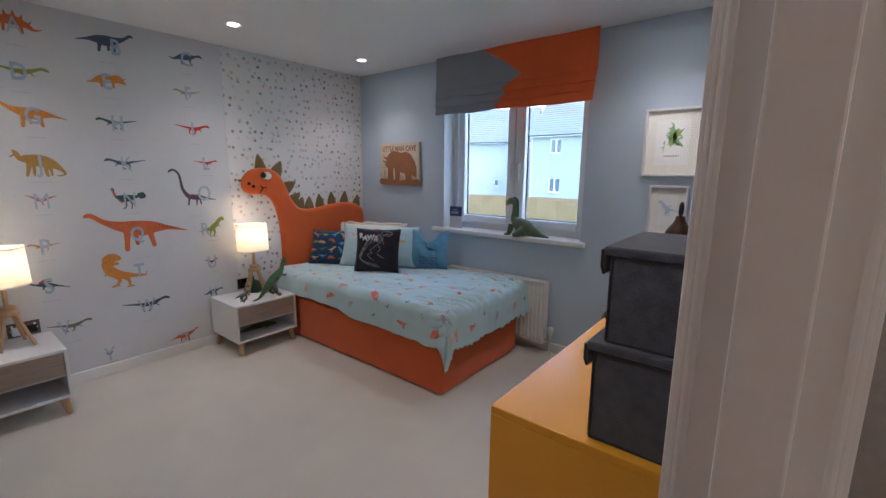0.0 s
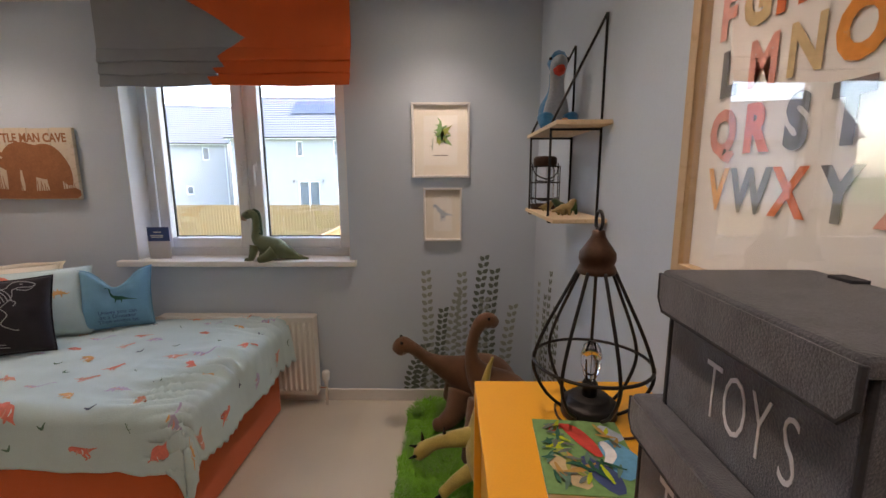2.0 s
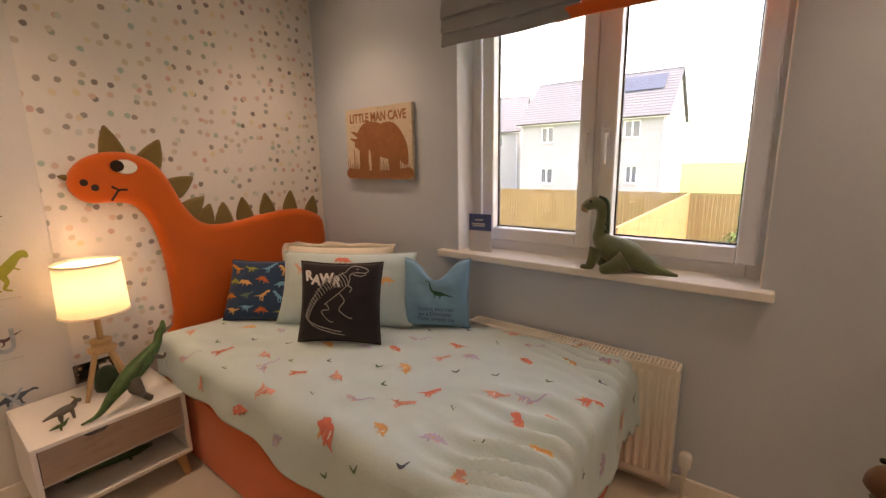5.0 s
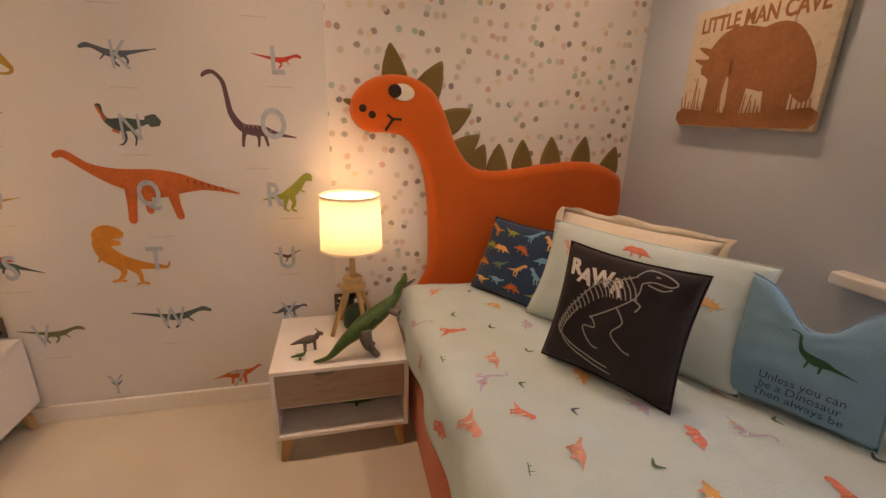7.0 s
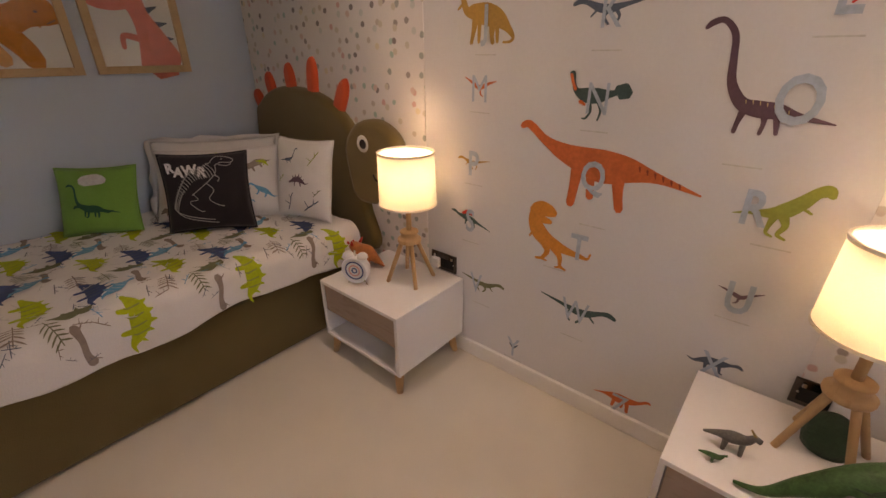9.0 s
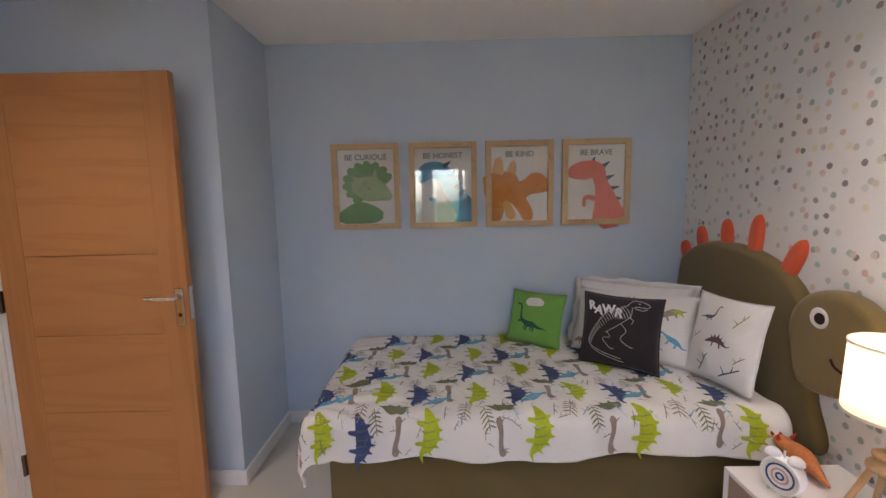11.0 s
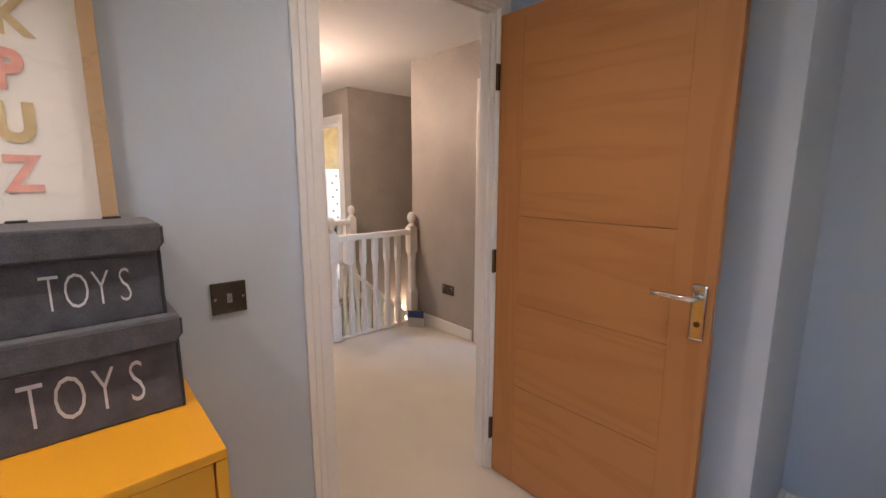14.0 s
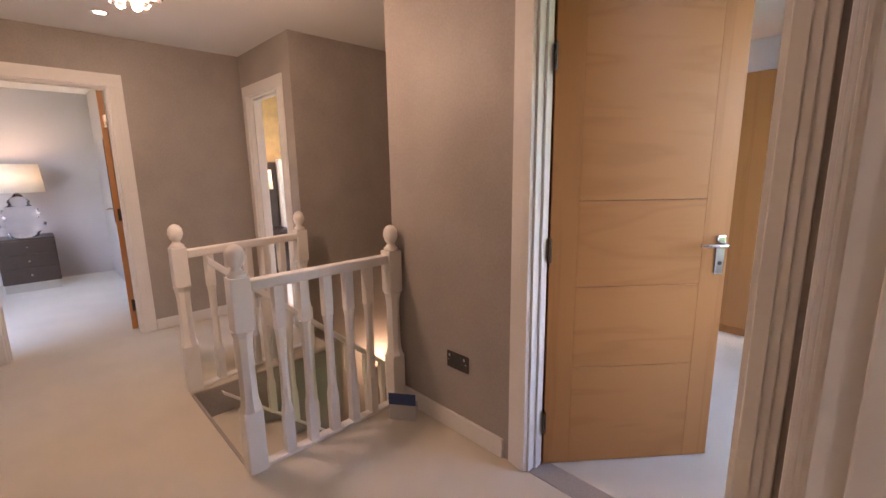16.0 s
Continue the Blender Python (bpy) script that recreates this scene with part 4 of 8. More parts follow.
# ---- flat figures: tapered strokes printed on a surface ----
FIG = {
    "sauropod": [[(-.5, .19, .04), (-.45, .20, .055), (-.34, .12, .065), (-.2, .06, .13), (0, .02, .21), (.14, .02, .16), (.3, 0, .06), (.5, -.05, .012)],
                 [(-.13, 0, .09), (-.14, -.12, .065), (-.15, -.22, .06)], [(.1, 0, .10), (.11, -.1, .065), (.13, -.2, .055)], [(-.05, -.03, .06), (-.04, -.16, .05)]],
    "trex": [[(-.35, .34, .20), (-.36, .20, .22), (-.29, .06, .25), (-.16, -.04, .23), (.0, -.09, .17), (.18, -.13, .11), (.36, -.15, .07), (.46, -.16, .04), (.50, -.08, .025)], [(-.38, .37, .18), (-.28, .41, .22), (-.17, .40, .19), (-.10, .38, .14)], [(-.32, .28, .16), (-.22, .25, .11), (-.13, .24, .07)],
             [(-.22, -.05, .15), (-.13, -.20, .09), (-.20, -.33, .05), (-.30, -.36, .04)], [(-.02, -.12, .15), (.07, -.25, .08), (.09, -.38, .05), (.17, -.42, .04)], [(-.36, .06, .05), (-.43, -.04, .03)], [(-.13, -.36, .03), (-.20, -.345, .04)], [(.02, -.42, .03), (.09, -.40, .04)]],
    "ducky": [[(-.46, .30, .05), (-.42, .24, .10), (-.36, .12, .12), (-.22, .10, .22), (0, .06, .30), (.2, .0, .24), (.36, -.12, .12), (.46, -.24, .06), (.42, -.30, .04), (.30, -.31, .03)], [(-.46, .20, .05), (-.53, .15, .03)],
              [(-.20, .0, .12), (-.24, -.2, .07), (-.27, -.31, .06)], [(.12, -.02, .16), (.10, -.2, .08), (.12, -.31, .07)], [(-.12, .0, .08), (-.13, -.3, .05)], [(.19, -.04, .08), (.2, -.3, .05)]],
    "fan": [[(-.48, .33, .05), (-.44, .33, .07), (-.42, .20, .06), (-.36, .08, .10), (-.2, .02, .22), (0, .02, .22), (.16, .05, .12), (.26, .07, .08)], [(.30, .12, .16), (.36, .10, .24), (.41, .08, .20)],
            [(-.16, -.04, .08), (-.10, -.2, .045), (-.16, -.32, .035), (-.22, -.33, .025)], [(.0, -.04, .07), (.06, -.2, .04), (.03, -.34, .03)]],
    "sail": [[(-.5, .12, .03), (-.42, .12, .06), (-.3, .06, .06), (-.14, .03, .12), (.04, .0, .12), (.2, -.05, .06), (.5, -.15, .012)], [(-.2, .1, .06), (-.08, .15, .10), (.04, .12, .07)],
             [(-.1, .0, .06), (-.14, -.12, .03)], [(.06, -.02, .07), (.1, -.14, .04), (.04, -.2, .03)]],
    "swan": [[(-.50, .655, .035), (-.46, .69, .05), (-.38, .70, .045), (-.29, .60, .05), (-.26, .42, .055), (-.23, .24, .07), (-.13, .09, .10), (0, .05, .13), (.13, .04, .12), (.27, .01, .06), (.5, -.03, .012)],
             [(-.10, .03, .06), (-.12, -.06, .04), (-.13, -.14, .035)], [(.05, .02, .06), (.06, -.06, .035), (.05, -.14, .03)], [(.13, .02, .05), (.16, -.13, .03)]],
    "bird": [[(-.5, .50, .03), (-.43, .53, .05), (-.35, .47, .045), (-.33, .28, .045), (-.27, .1, .08), (-.1, .0, .15), (.06, -.02, .13), (.2, -.05, .06), (.5, -.11, .01)],
             [(-.15, -.03, .05), (-.18, -.16, .03)], [(.03, -.04, .05), (.02, -.18, .03)]],
    "rex": [[(-.40, .26, .08), (-.35, .31, .15), (-.26, .27, .13), (-.15, .13, .17), (0, -.01, .19), (.14, -.06, .12), (.3, -.08, .06), (.5, -.13, .012)],
            [(-.02, -.06, .12), (-.07, -.19, .075), (-.02, -.31, .05), (-.11, -.36, .03)], [(.06, -.07, .1), (.09, -.2, .06), (.1, -.31, .04), (.03, -.35, .03)], [(-.18, .07, .04), (-.27, .02, .03)]],
    "raptor": [[(-.5, .06, .05), (-.42, .09, .07), (-.32, .07, .06), (-.15, .0, .10), (0, -.01, .10), (.14, .02, .06), (.5, .09, .012)],
               [(-.04, -.02, .06), (-.09, -.1, .04), (-.03, -.18, .03)], [(.05, -.02, .05), (.1, -.1, .035), (.06, -.18, .025)], [(-.2, -.03, .03), (-.26, -.09, .02)]],
    "hadrosaur": [[(-.5, .10, .05), (-.42, .14, .08), (-.30, .11, .07), (-.12, .06, .18), (.08, .04, .2), (.22, .0, .12), (.36, -.06, .06), (.5, -.02, .015)],
                  [(-.12, 0, .07), (-.15, -.16, .045), (-.2, -.18, .03)], [(.1, 0, .1), (.13, -.1, .06), (.11, -.19, .05)]],
    "stego": [[(-.48, -.06, .05), (-.4, -.03, .08), (-.2, .06, .18), (0, .09, .22), (.2, .03, .15), (.36, -.06, .06), (.5, -.02, .015)],
              [(-.17, 0, .07), (-.18, -.17, .05)], [(.13, 0, .08), (.14, -.17, .055)],
              [(-.24, .13, .07), (-.28, .22, .015)], [(-.12, .17, .08), (-.13, .28, .015)], [(.02, .18, .09), (.03, .31, .015)], [(.14, .13, .08), (.18, .24, .015)], [(.27, .05, .05), (.33, .13, .012)]],
    "trike": [[(-.5, -.03, .05), (-.42, .0, .12), (-.3, .08, .24), (-.15, .06, .22), (.05, .05, .26), (.22, .0, .18), (.36, -.06, .07), (.5, -.1, .015)],
              [(-.16, -.02, .08), (-.17, -.18, .06)], [(.12, -.02, .09), (.13, -.18, .065)], [(-.4, .06, .04), (-.52, .14, .012)]],
    "flyer": [[(-.5, .16, .02), (-.28, .1, .07), (-.08, .02, .12), (.06, .0, .12), (.26, .12, .07), (.5, .24, .015)], [(0, .0, .06), (-.02, -.16, .05), (-.1, -.22, .02)]],
    "sprig": [[(-.3, -.3, .04), (0, 0, .05), (.3, .3, .04)], [(-.1, -.1, .05), (-.3, .1, .02)], [(.1, .1, .05), (.1, .32, .02)]],
    "trunk": [[(-.5, .0, .22), (-.2, .03, .15), (.2, -.02, .16), (.5, .02, .24)], [(-.45, .1, .04), (-.55, .22, .02)], [(.4, .1, .05), (.5, .22, .02)]],
    "palm": [[(-.5, .0, .03), (0, .03, .03), (.4, .0, .03)]] + [[(-.3 + .14 * q, .02, .03), (-.22 + .14 * q, s_ * .16, .045), (-.16 + .14 * q, s_ * .26, .012)] for q in range(5) for s_ in (1, -1)],
    "tick": [[(-.35, .15, .05), (0, -.15, .16), (.35, .2, .05)]],
}


def ribbon(bm, stroke, f, lift=0.0, step=5):
    """One tapered stroke; f(x, y, lift) lays it on the surface."""
    p = spline(stroke, step)
    n = len(p)
    rows = []
    for i, q in enumerate(p):
        a, b = p[max(i - 1, 0)], p[min(i + 1, n - 1)]
        d = Vector((b.x - a.x, b.y - a.y))
        d = d.normalized() if d.length > 1e-9 else Vector((1, 0))
        w = max(q.z, 0.004) / 2
        row = [(q.x - d.y * w * s, q.y + d.x * w * s) for s in (1, 0, -1)]
        if i == 0:
            rows.append([(q.x - d.x * w * 0.8 - d.y * w * 0.45 * s, q.y - d.y * w * 0.8 + d.x * w * 0.45 * s) for s in (1, 0, -1)])
        rows.append(row)
        if i == n - 1:
            rows.append([(q.x + d.x * w * 0.8 - d.y * w * 0.45 * s, q.y + d.y * w * 0.8 + d.x * w * 0.45 * s) for s in (1, 0, -1)])
    vs = [[bm.verts.new(f(x, y, lift)) for x, y in r] for r in rows]
    for r, q in zip(vs, vs[1:]):
        for k in (0, 1):
            bm.faces.new((r[k], q[k], q[k + 1], r[k + 1]))
    return bm


def figure(kind, f, lift=0.0012, step=5, fat=1.0):
    bm = bmesh.new()
    for k, s in enumerate(FIG[kind]):
        ribbon(bm, [(x, y, w * fat) for x, y, w in s], f, lift + 0.00025 * k, step)
    return bm


def placed(f, x0, y0, size, rot=0.0, flip=1):
    c, s = math.cos(radians(rot)) * size, math.sin(radians(rot)) * size
    return lambda x, y, l: f(x0 + c * x * flip - s * y, y0 + s * x * flip + c * y, l)


def face(side, x, y, z):
    """Local x to the viewer's right, y up, z out of a wall of the bedroom."""
    r, n = {"W": ((0, 1, 0), (1, 0, 0)), "N": ((1, 0, 0), (0, -1, 0)), "S": ((-1, 0, 0), (0, 1, 0)), "E": ((0, -1, 0), (-1, 0, 0))}[side]
    return Matrix(((r[0], 0, n[0], x), (r[1], 0, n[1], y), (r[2], 1, n[2], z), (0, 0, 0, 1)))


def flat(m):
    return lambda x, y, l: m @ Vector((x, y, l))


# ---- the alphabet of dinosaurs on the west wall ----
ALPHABET = [("A", 1.66, 2.20, "stego", "rust", .24, 1), ("B", 2.08, 2.20, "sauropod", "slate", .30, -1), ("C", 2.55, 2.19, "hadrosaur", "slate", .22, -1),
            ("D", 1.65, 1.95, "raptor", "lime", .26, -1), ("E", 2.06, 1.96, "trike", "orange", .21, -1), ("F", 2.54, 1.95, "raptor", "lime", .18, 1),
            ("G", 1.68, 1.71, "sauropod", "orange", .31, 1), ("H", 2.09, 1.70, "raptor", "teal", .22, 1), ("I", 2.55, 1.70, "raptor", "red", .24, -1),
            ("J", 1.68, 1.43, "ducky", "ochre", .235, 1), ("K", 2.11, 1.44, "raptor", "slate", .23, 1), ("L", 2.62, 1.45, "raptor", "red", .17, -1),
            ("M", 1.66, 1.21, "flyer", "rust", .14, -1), ("N", 2.105, 1.20, "fan", "teal", .20, 1), ("O", 2.515, 1.178, "swan", "plum", .31, 1),
            ("P", 1.64, 0.93, "raptor", "ochre", .15, 1), ("Q", 2.145, 0.98, "sauropod", "rust", .59, 1), ("R", 2.63, 0.95, "rex", "lime", .21, -1),
            ("S", 1.63, 0.685, "sail", "teal", .20, 1), ("T", 2.025, 0.70, "trex", "orange", .26, 1), ("U", 2.60, 0.68, "flyer", "plum", .11, 1),
            ("V", 1.70, 0.40, "raptor", "olive", .22, -1), ("W", 2.13, 0.44, "raptor", "teal", .29, -1), ("X", 2.59, 0.43, "hadrosaur", "slate", .15, -1),
            ("Y", 1.88, 0.15, "tick", "slate", .06, 1), ("Z", 2.35, 0.13, "sauropod", "rust", .20, -1)]
for ch, y, z, kind, c, size, flip in ALPHABET:
    base = flat(face("W", 0.0, y, z))
    dx = {"Q": -0.02, "T": 0.085, "R": -0.06, "O": 0.075, "B": 0.05, "V": -0.03}.get(ch, 0.0)
    part("dinosaur_print", figure(kind, placed(base, 0, 0, size, 0, flip), 0.0014, fat=0.86 if ch == "Q" else 1.0), COL[c], wall_west)
    hgt = 0.16 if ch in "O" else 0.135
    part("letter_print", moved(lettering(ch, hgt, 0.0002, width=0.76, bold=0.0 if ch in "AKMNVWXYZ" else 0.003), face("W", 0.0050, y + dx, z - (0.03 if ch in "QBZ" else -0.035 if ch == "O" else 0.01))), COL["letter"], wall_west)
    part("caption_print", moved(bx(-0.045, 0.045, -0.002, 0.002, -0.0004, 0.0004), face("W", 0.0012, y, z - size * 0.24 - 0.055)), COL["pale"], wall_west)

# markings along the backs of the two largest animals, and the coloured neck and sail of two small ones
MARKS = [("rust_dark", 2.145, 0.98, .59, [[(.20 + .04 * k, .045 - .011 * k, .012), (.205 + .04 * k, .022 - .011 * k, .006)] for k in range(6)]),
         ("sand", 2.515, 1.178, .31, [[(-.10 + .05 * k, .115 - .006 * k * k * .3, .010), (-.095 + .05 * k, .09 - .006 * k * k * .3, .006)] for k in range(7)]),
         ("rust", 2.105, 1.20, .20, [[(-.47, .31, .05), (-.43, .20, .045), (-.38, .10, .05)], [(-.28, -.08, .06), (-.20, -.12, .04)]]),
         ("red", 1.63, 0.685, .20, [[(-.2, .11, .05), (-.08, .16, .085), (.04, .12, .06)]])]
COL["rust_dark"] = tint("dark_rust_print", (0.30, 0.06, 0.025))
for c, y, z, size, strokes in MARKS:
    bm = bmesh.new()
    for st in strokes:
        ribbon(bm, st, placed(flat(face("W", 0.0, y, z)), 0, 0, size), 0.0032, 3)
    part("marking_print", bm, COL[c], wall_west)

random.seed(5)
# ---- ferns painted in the north-east corner ----
def fern(side, x, y, z0, h, n, lean, c, parent):
    base = flat(face(side, x, y, z0))
    bm = bmesh.new()
    for i in range(n):
        t = i / (n - 1)
        cx, cy = lean * t * t * h, h * t
        w = 0.034 * (1.0 - 0.35 * t) * random.uniform(0.9, 1.1)
        for s in (-1, 1):
            ribbon(bm, [(cx + s * 0.003, cy + s * 0.004, 0.007), (cx + s * w * 0.55, cy + 0.005 + s * 0.004, 0.027), (cx + s * w * 1.05, cy + 0.016 + s * 0.004, 0.016)], base, 0.0012 + 0.0002 * (i % 3), 3)
    part("fern_print", bm, COL[c], parent, "stencilled fern stem")


for x, h, n, lean, c, z0 in ((2.80, .73, 17, -.02, "fernpale", .08), (2.86, .50, 15, .06, "fern", .08), (2.92, .56, 14, .10, "fernpale", .12), (3.00, .70, 17, .0, "fernpale", .10), (3.07, .80, 20, .08, "fern", .10),
                             (3.16, .72, 18, .05, "fern", .10), (3.12, .52, 12, .03, "fernpale", .12), (2.68, .28, 9, .35, "fern", .07), (2.74, .22, 8, .4, "fern", .09), (3.26, .5, 12, .1, "fernpale", .10)):
    fern("N", x + 0.045, 4.18, z0, h, n, lean, c, wall_north)
for y, h, n, lean, c, z0 in ((4.06, .68, 16, .05, "fernpale", .10), (3.93, .60, 16, .1, "fern", .15), (3.84, .78, 19, .10, "fern", .12), (3.98, .42, 11, .3, "fernpale", .2), (3.72, .55, 15, .10, "fern", .2), (3.66, .62, 15, .08, "fern", .1)):
    fern("E", 3.475, y, z0, h, n, lean, c, wall_east)

# ---- pictures ----
def frame_bars(w, h, b, d):
    bm = bmesh.new()
    for s in (-1, 1):
        box(bm, min(s * w / 2, s * (w / 2 - b)), max(s * w / 2, s * (w / 2 - b)), -h / 2, h / 2, 0, d, 0.002)
        box(bm, -w / 2 + b, w / 2 - b, min(s * h / 2, s * (h / 2 - b)), max(s * h / 2, s * (h / 2 - b)), 0, d, 0.002)
    return bm


def picture(name, label, side, x, y, z, w, h, b, d, frame_m, art, mount=0.0, group=""):
    p = thing(name, label, "picture", m=face(side, x, y, z), group=group)
    part("frame", frame_bars(w, h, b, d), frame_m, p)
    sheet = part("print", bx(-w / 2 + b * 0.9, w / 2 - b * 0.9, -h / 2 + b * 0.9, h / 2 - b * 0.9, 0.002, 0.006), MOUNT if mount else BACKING, p)
    if mount:
        part("mount_window", bx(-w / 2 + b + mount, w / 2 - b - mount, -h / 2 + b + mount, h / 2 - b - mount, 0.006, 0.0068), BACKING, sheet)
    art(sheet, lambda xx, yy, l: Vector((xx, yy, 0.0072 + l)))
    pane = part("glass", bx(-w / 2 + b * 0.95, w / 2 - b * 0.95, -h / 2 + b * 0.95, h / 2 - b * 0.95, d - 0.007, d - 0.005), PICTURE_GLASS, p, "clear glass")
    pane.visible_shadow = False
    return p


def ink(sheet, text, size, x, y, material=None, width=1.0, bold=0.0):
    part("lettering", moved(lettering(text, size, 0.0002, width=width, bold=bold), pose(x, y, 0.0085)), material or INK, sheet)


def blobs(sheet, f, items):
    for kind, c, x, y, s, rot, flip in items:
        part("artwork", figure(kind, placed(f, x, y, s, rot, flip), 0.0004), COL[c], sheet)


def stroke_art(sheet, f, c, strokes, k=0):
    for i, s in enumerate(strokes):
        part("artwork", ribbon(bmesh.new(), s, f, 0.0004 + 0.0012 * k + 0.0002 * i, 6), COL[c], sheet)


def art_small_stego(sheet, f):
    blobs(sheet, f, [("stego", "green", 0.015, 0.045, 0.17, 115, 1), ("trike", "lime", 0.02, 0.035, 0.13, 60, 1), ("hadrosaur", "dkgreen", 0.0, 0.02, 0.10, 150, 1), ("sprig", "leaf", -0.045, -0.02, 0.08, 40, 1)])
    part("caption", bx(-0.042, 0.042, -0.084, -0.079, 0.007, 0.0078), COL["grey"], sheet)


def art_small_rex(sheet, f):
    blobs(sheet, f, [("rex", "letter", 0.0, 0.01, 0.13, 0, 1), ("sprig", "slate", 0.01, 0.02, 0.04, 0, 1), ("tick", "navy", 0.0, -0.01, 0.04, 30, 1)])


picture("framed_picture", "white framed print of a green spiky dinosaur", "N", 2.921, 4.178, 1.584, 0.328, 0.412, 0.014, 0.022, WHITE_LAM, art_small_stego, 0.055)
picture("framed_picture", "small white framed print of a blue dinosaur", "N", 2.931, 4.178, 1.166, 0.222, 0.308, 0.012, 0.022, WHITE_LAM, art_small_rex, 0.045)


def art_curious(sheet, f):
    ink(sheet, "BE CURIOUS", 0.048, 0.0, 0.175, width=0.95)
    frill = [[(.01 + .02 * math.cos(t), .03 + .02 * math.sin(t), .03), (.01 + .09 * math.cos(t), .02 + .08 * math.sin(t), .075), (.01 + .135 * math.cos(t), .02 + .115 * math.sin(t), .05)] for t in (radians(20 + 24 * q) for q in range(10))]
    stroke_art(sheet, f, "green", [[(-.14, -.18, .09), (-.04, -.16, .14), (.06, -.17, .09)]] + frill)
    stroke_art(sheet, f, "fernpale", [[(.01, .03, .006), (.01 + .12 * math.cos(t), .02 + .10 * math.sin(t), .004)] for t in (radians(32 + 24 * q) for q in range(9))], 2)
    stroke_art(sheet, f, "mint", [[(-.05, .0, .10), (.01, -.01, .15), (.08, -.03, .12), (.13, -.06, .06)], [(-.04, .03, .04), (-.075, .06, .01)], [(.05, .04, .045), (.055, .10, .01)]], 3)
    stroke_art(sheet, f, "grey", [[(.01, -.01, .010), (.022, -.012, .010)], [(.08, -.075, .004), (.12, -.068, .004)]], 5)


def art_honest(sheet, f):
    ink(sheet, "BE HONEST", 0.048, 0.0, 0.175, width=0.95)
    stroke_art(sheet, f, "sky", [[(-.13, .04, .06), (-.10, .08, .10), (-.03, .09, .10), (.03, .03, .11), (.07, -.06, .12), (.11, -.13, .15), (.12, -.2, .14)], [(-.02, -.1, .03), (-.08, -.08, .02)]])
    stroke_art(sheet, f, "pale", [[(-.02, -.04, .05), (.0, -.12, .09), (.02, -.2, .12)]], 1)
    stroke_art(sheet, f, "slate", [[(.01 + .024 * q, .115 - .042 * q, .03), (.045 + .022 * q, .14 - .042 * q, .006)] for q in range(6)] + [[(-.09, .085, .008), (-.08, .085, .008)], [(-.13, .03, .004), (-.07, .045, .004)]], 2)


def art_kind(sheet, f):
    ink(sheet, "BE KIND", 0.048, 0.0, 0.175, width=0.95)
    stroke_art(sheet, f, "amber", [[(-.13, .08, .07), (-.125, .135, .05), (-.12, .155, .02)], [(-.05, .06, .06), (-.04, .11, .045), (-.035, .13, .02)]])
    stroke_art(sheet, f, "orange", [[(-.17, .02, .12), (-.13, -.02, .20), (-.06, -.03, .19), (.0, -.04, .12), (.05, -.02, .10), (.10, .0, .13), (.15, -.015, .09)], [(-.14, -.09, .12), (-.15, -.2, .09)], [(-.02, -.08, .09), (.03, -.15, .08), (.05, -.2, .07)]], 1)
    stroke_art(sheet, f, "amber", [[(-.08, -.12, .05), (-.05, -.19, .06)]], 3)
    stroke_art(sheet, f, "grey", [[(.10, -.005, .009), (.108, -.005, .009)], [(.13, -.05, .004), (.16, -.035, .004)]], 4)


def art_brave(sheet, f):
    ink(sheet, "BE BRAVE", 0.048, 0.0, 0.175, width=0.95)
    stroke_art(sheet, f, "slate", [[(-.02, .11, .03), (-.01, .15, .006)], [(.04, .09, .03), (.08, .12, .006)], [(.06, .02, .03), (.11, .04, .006)], [(.09, -.04, .03), (.14, -.03, .006)], [(.11, -.1, .03), (.155, -.1, .006)]])
    stroke_art(sheet, f, "pink", [[(-.14, .06, .08), (-.08, .07, .11), (0, .07, .1), (.03, .0, .08), (.06, -.1, .13), (.08, -.2, .2)], [(.0, -.1, .03), (-.06, -.09, .025), (-.07, -.14, .02)]], 1)


for (label, art), xc in zip((("curious green triceratops", art_curious), ("honest blue dinosaur", art_honest), ("kind orange dinosaur", art_kind), ("brave red dinosaur", art_brave)), (1.938, 1.473, 1.012, 0.552)):
    picture("framed_picture", f"oak framed watercolour print of a {label}", "S", xc, 0.001, 1.498, 0.408, 0.512, 0.034, 0.024, PALE_OAK, art, group="row of four pictures")


def art_alphabet(sheet, f):
    rows = ("ABCDE", "FGHIJK", "LMNOP", "QRSTU", "VWXYZ")
    cols = ["grey", "blush", "sand", "blush", "rust", "coral", "sand", "rust", "grey", "grey", "sand", "grey", "blush", "sand", "orange", "blush", "rose", "pink", "grey", "grey", "sand", "amber", "grey", "rust", "grey", "coral"]
    k = 0
    for r, word in enumerate(rows):
        for i, ch in enumerate(word):
            x = (i - (len(word) - 1) / 2) * (0.082 if len(word) == 5 else 0.072)
            part("letter", moved(lettering(ch, 0.100, 0.0002, width=0.86, bold=0.003 if ch in "AKMNVWXYZ" else 0.0055), pose(x - 0.022, 0.20 - 0.10 * r, 0.0085)), COL[cols[k]], sheet)
            k += 1


picture("alphabet_poster", "large oak framed poster with a coloured alphabet", "E", 3.474, 2.315, 1.555, 0.57, 0.755, 0.028, 0.03, PALE_OAK, art_alphabet)

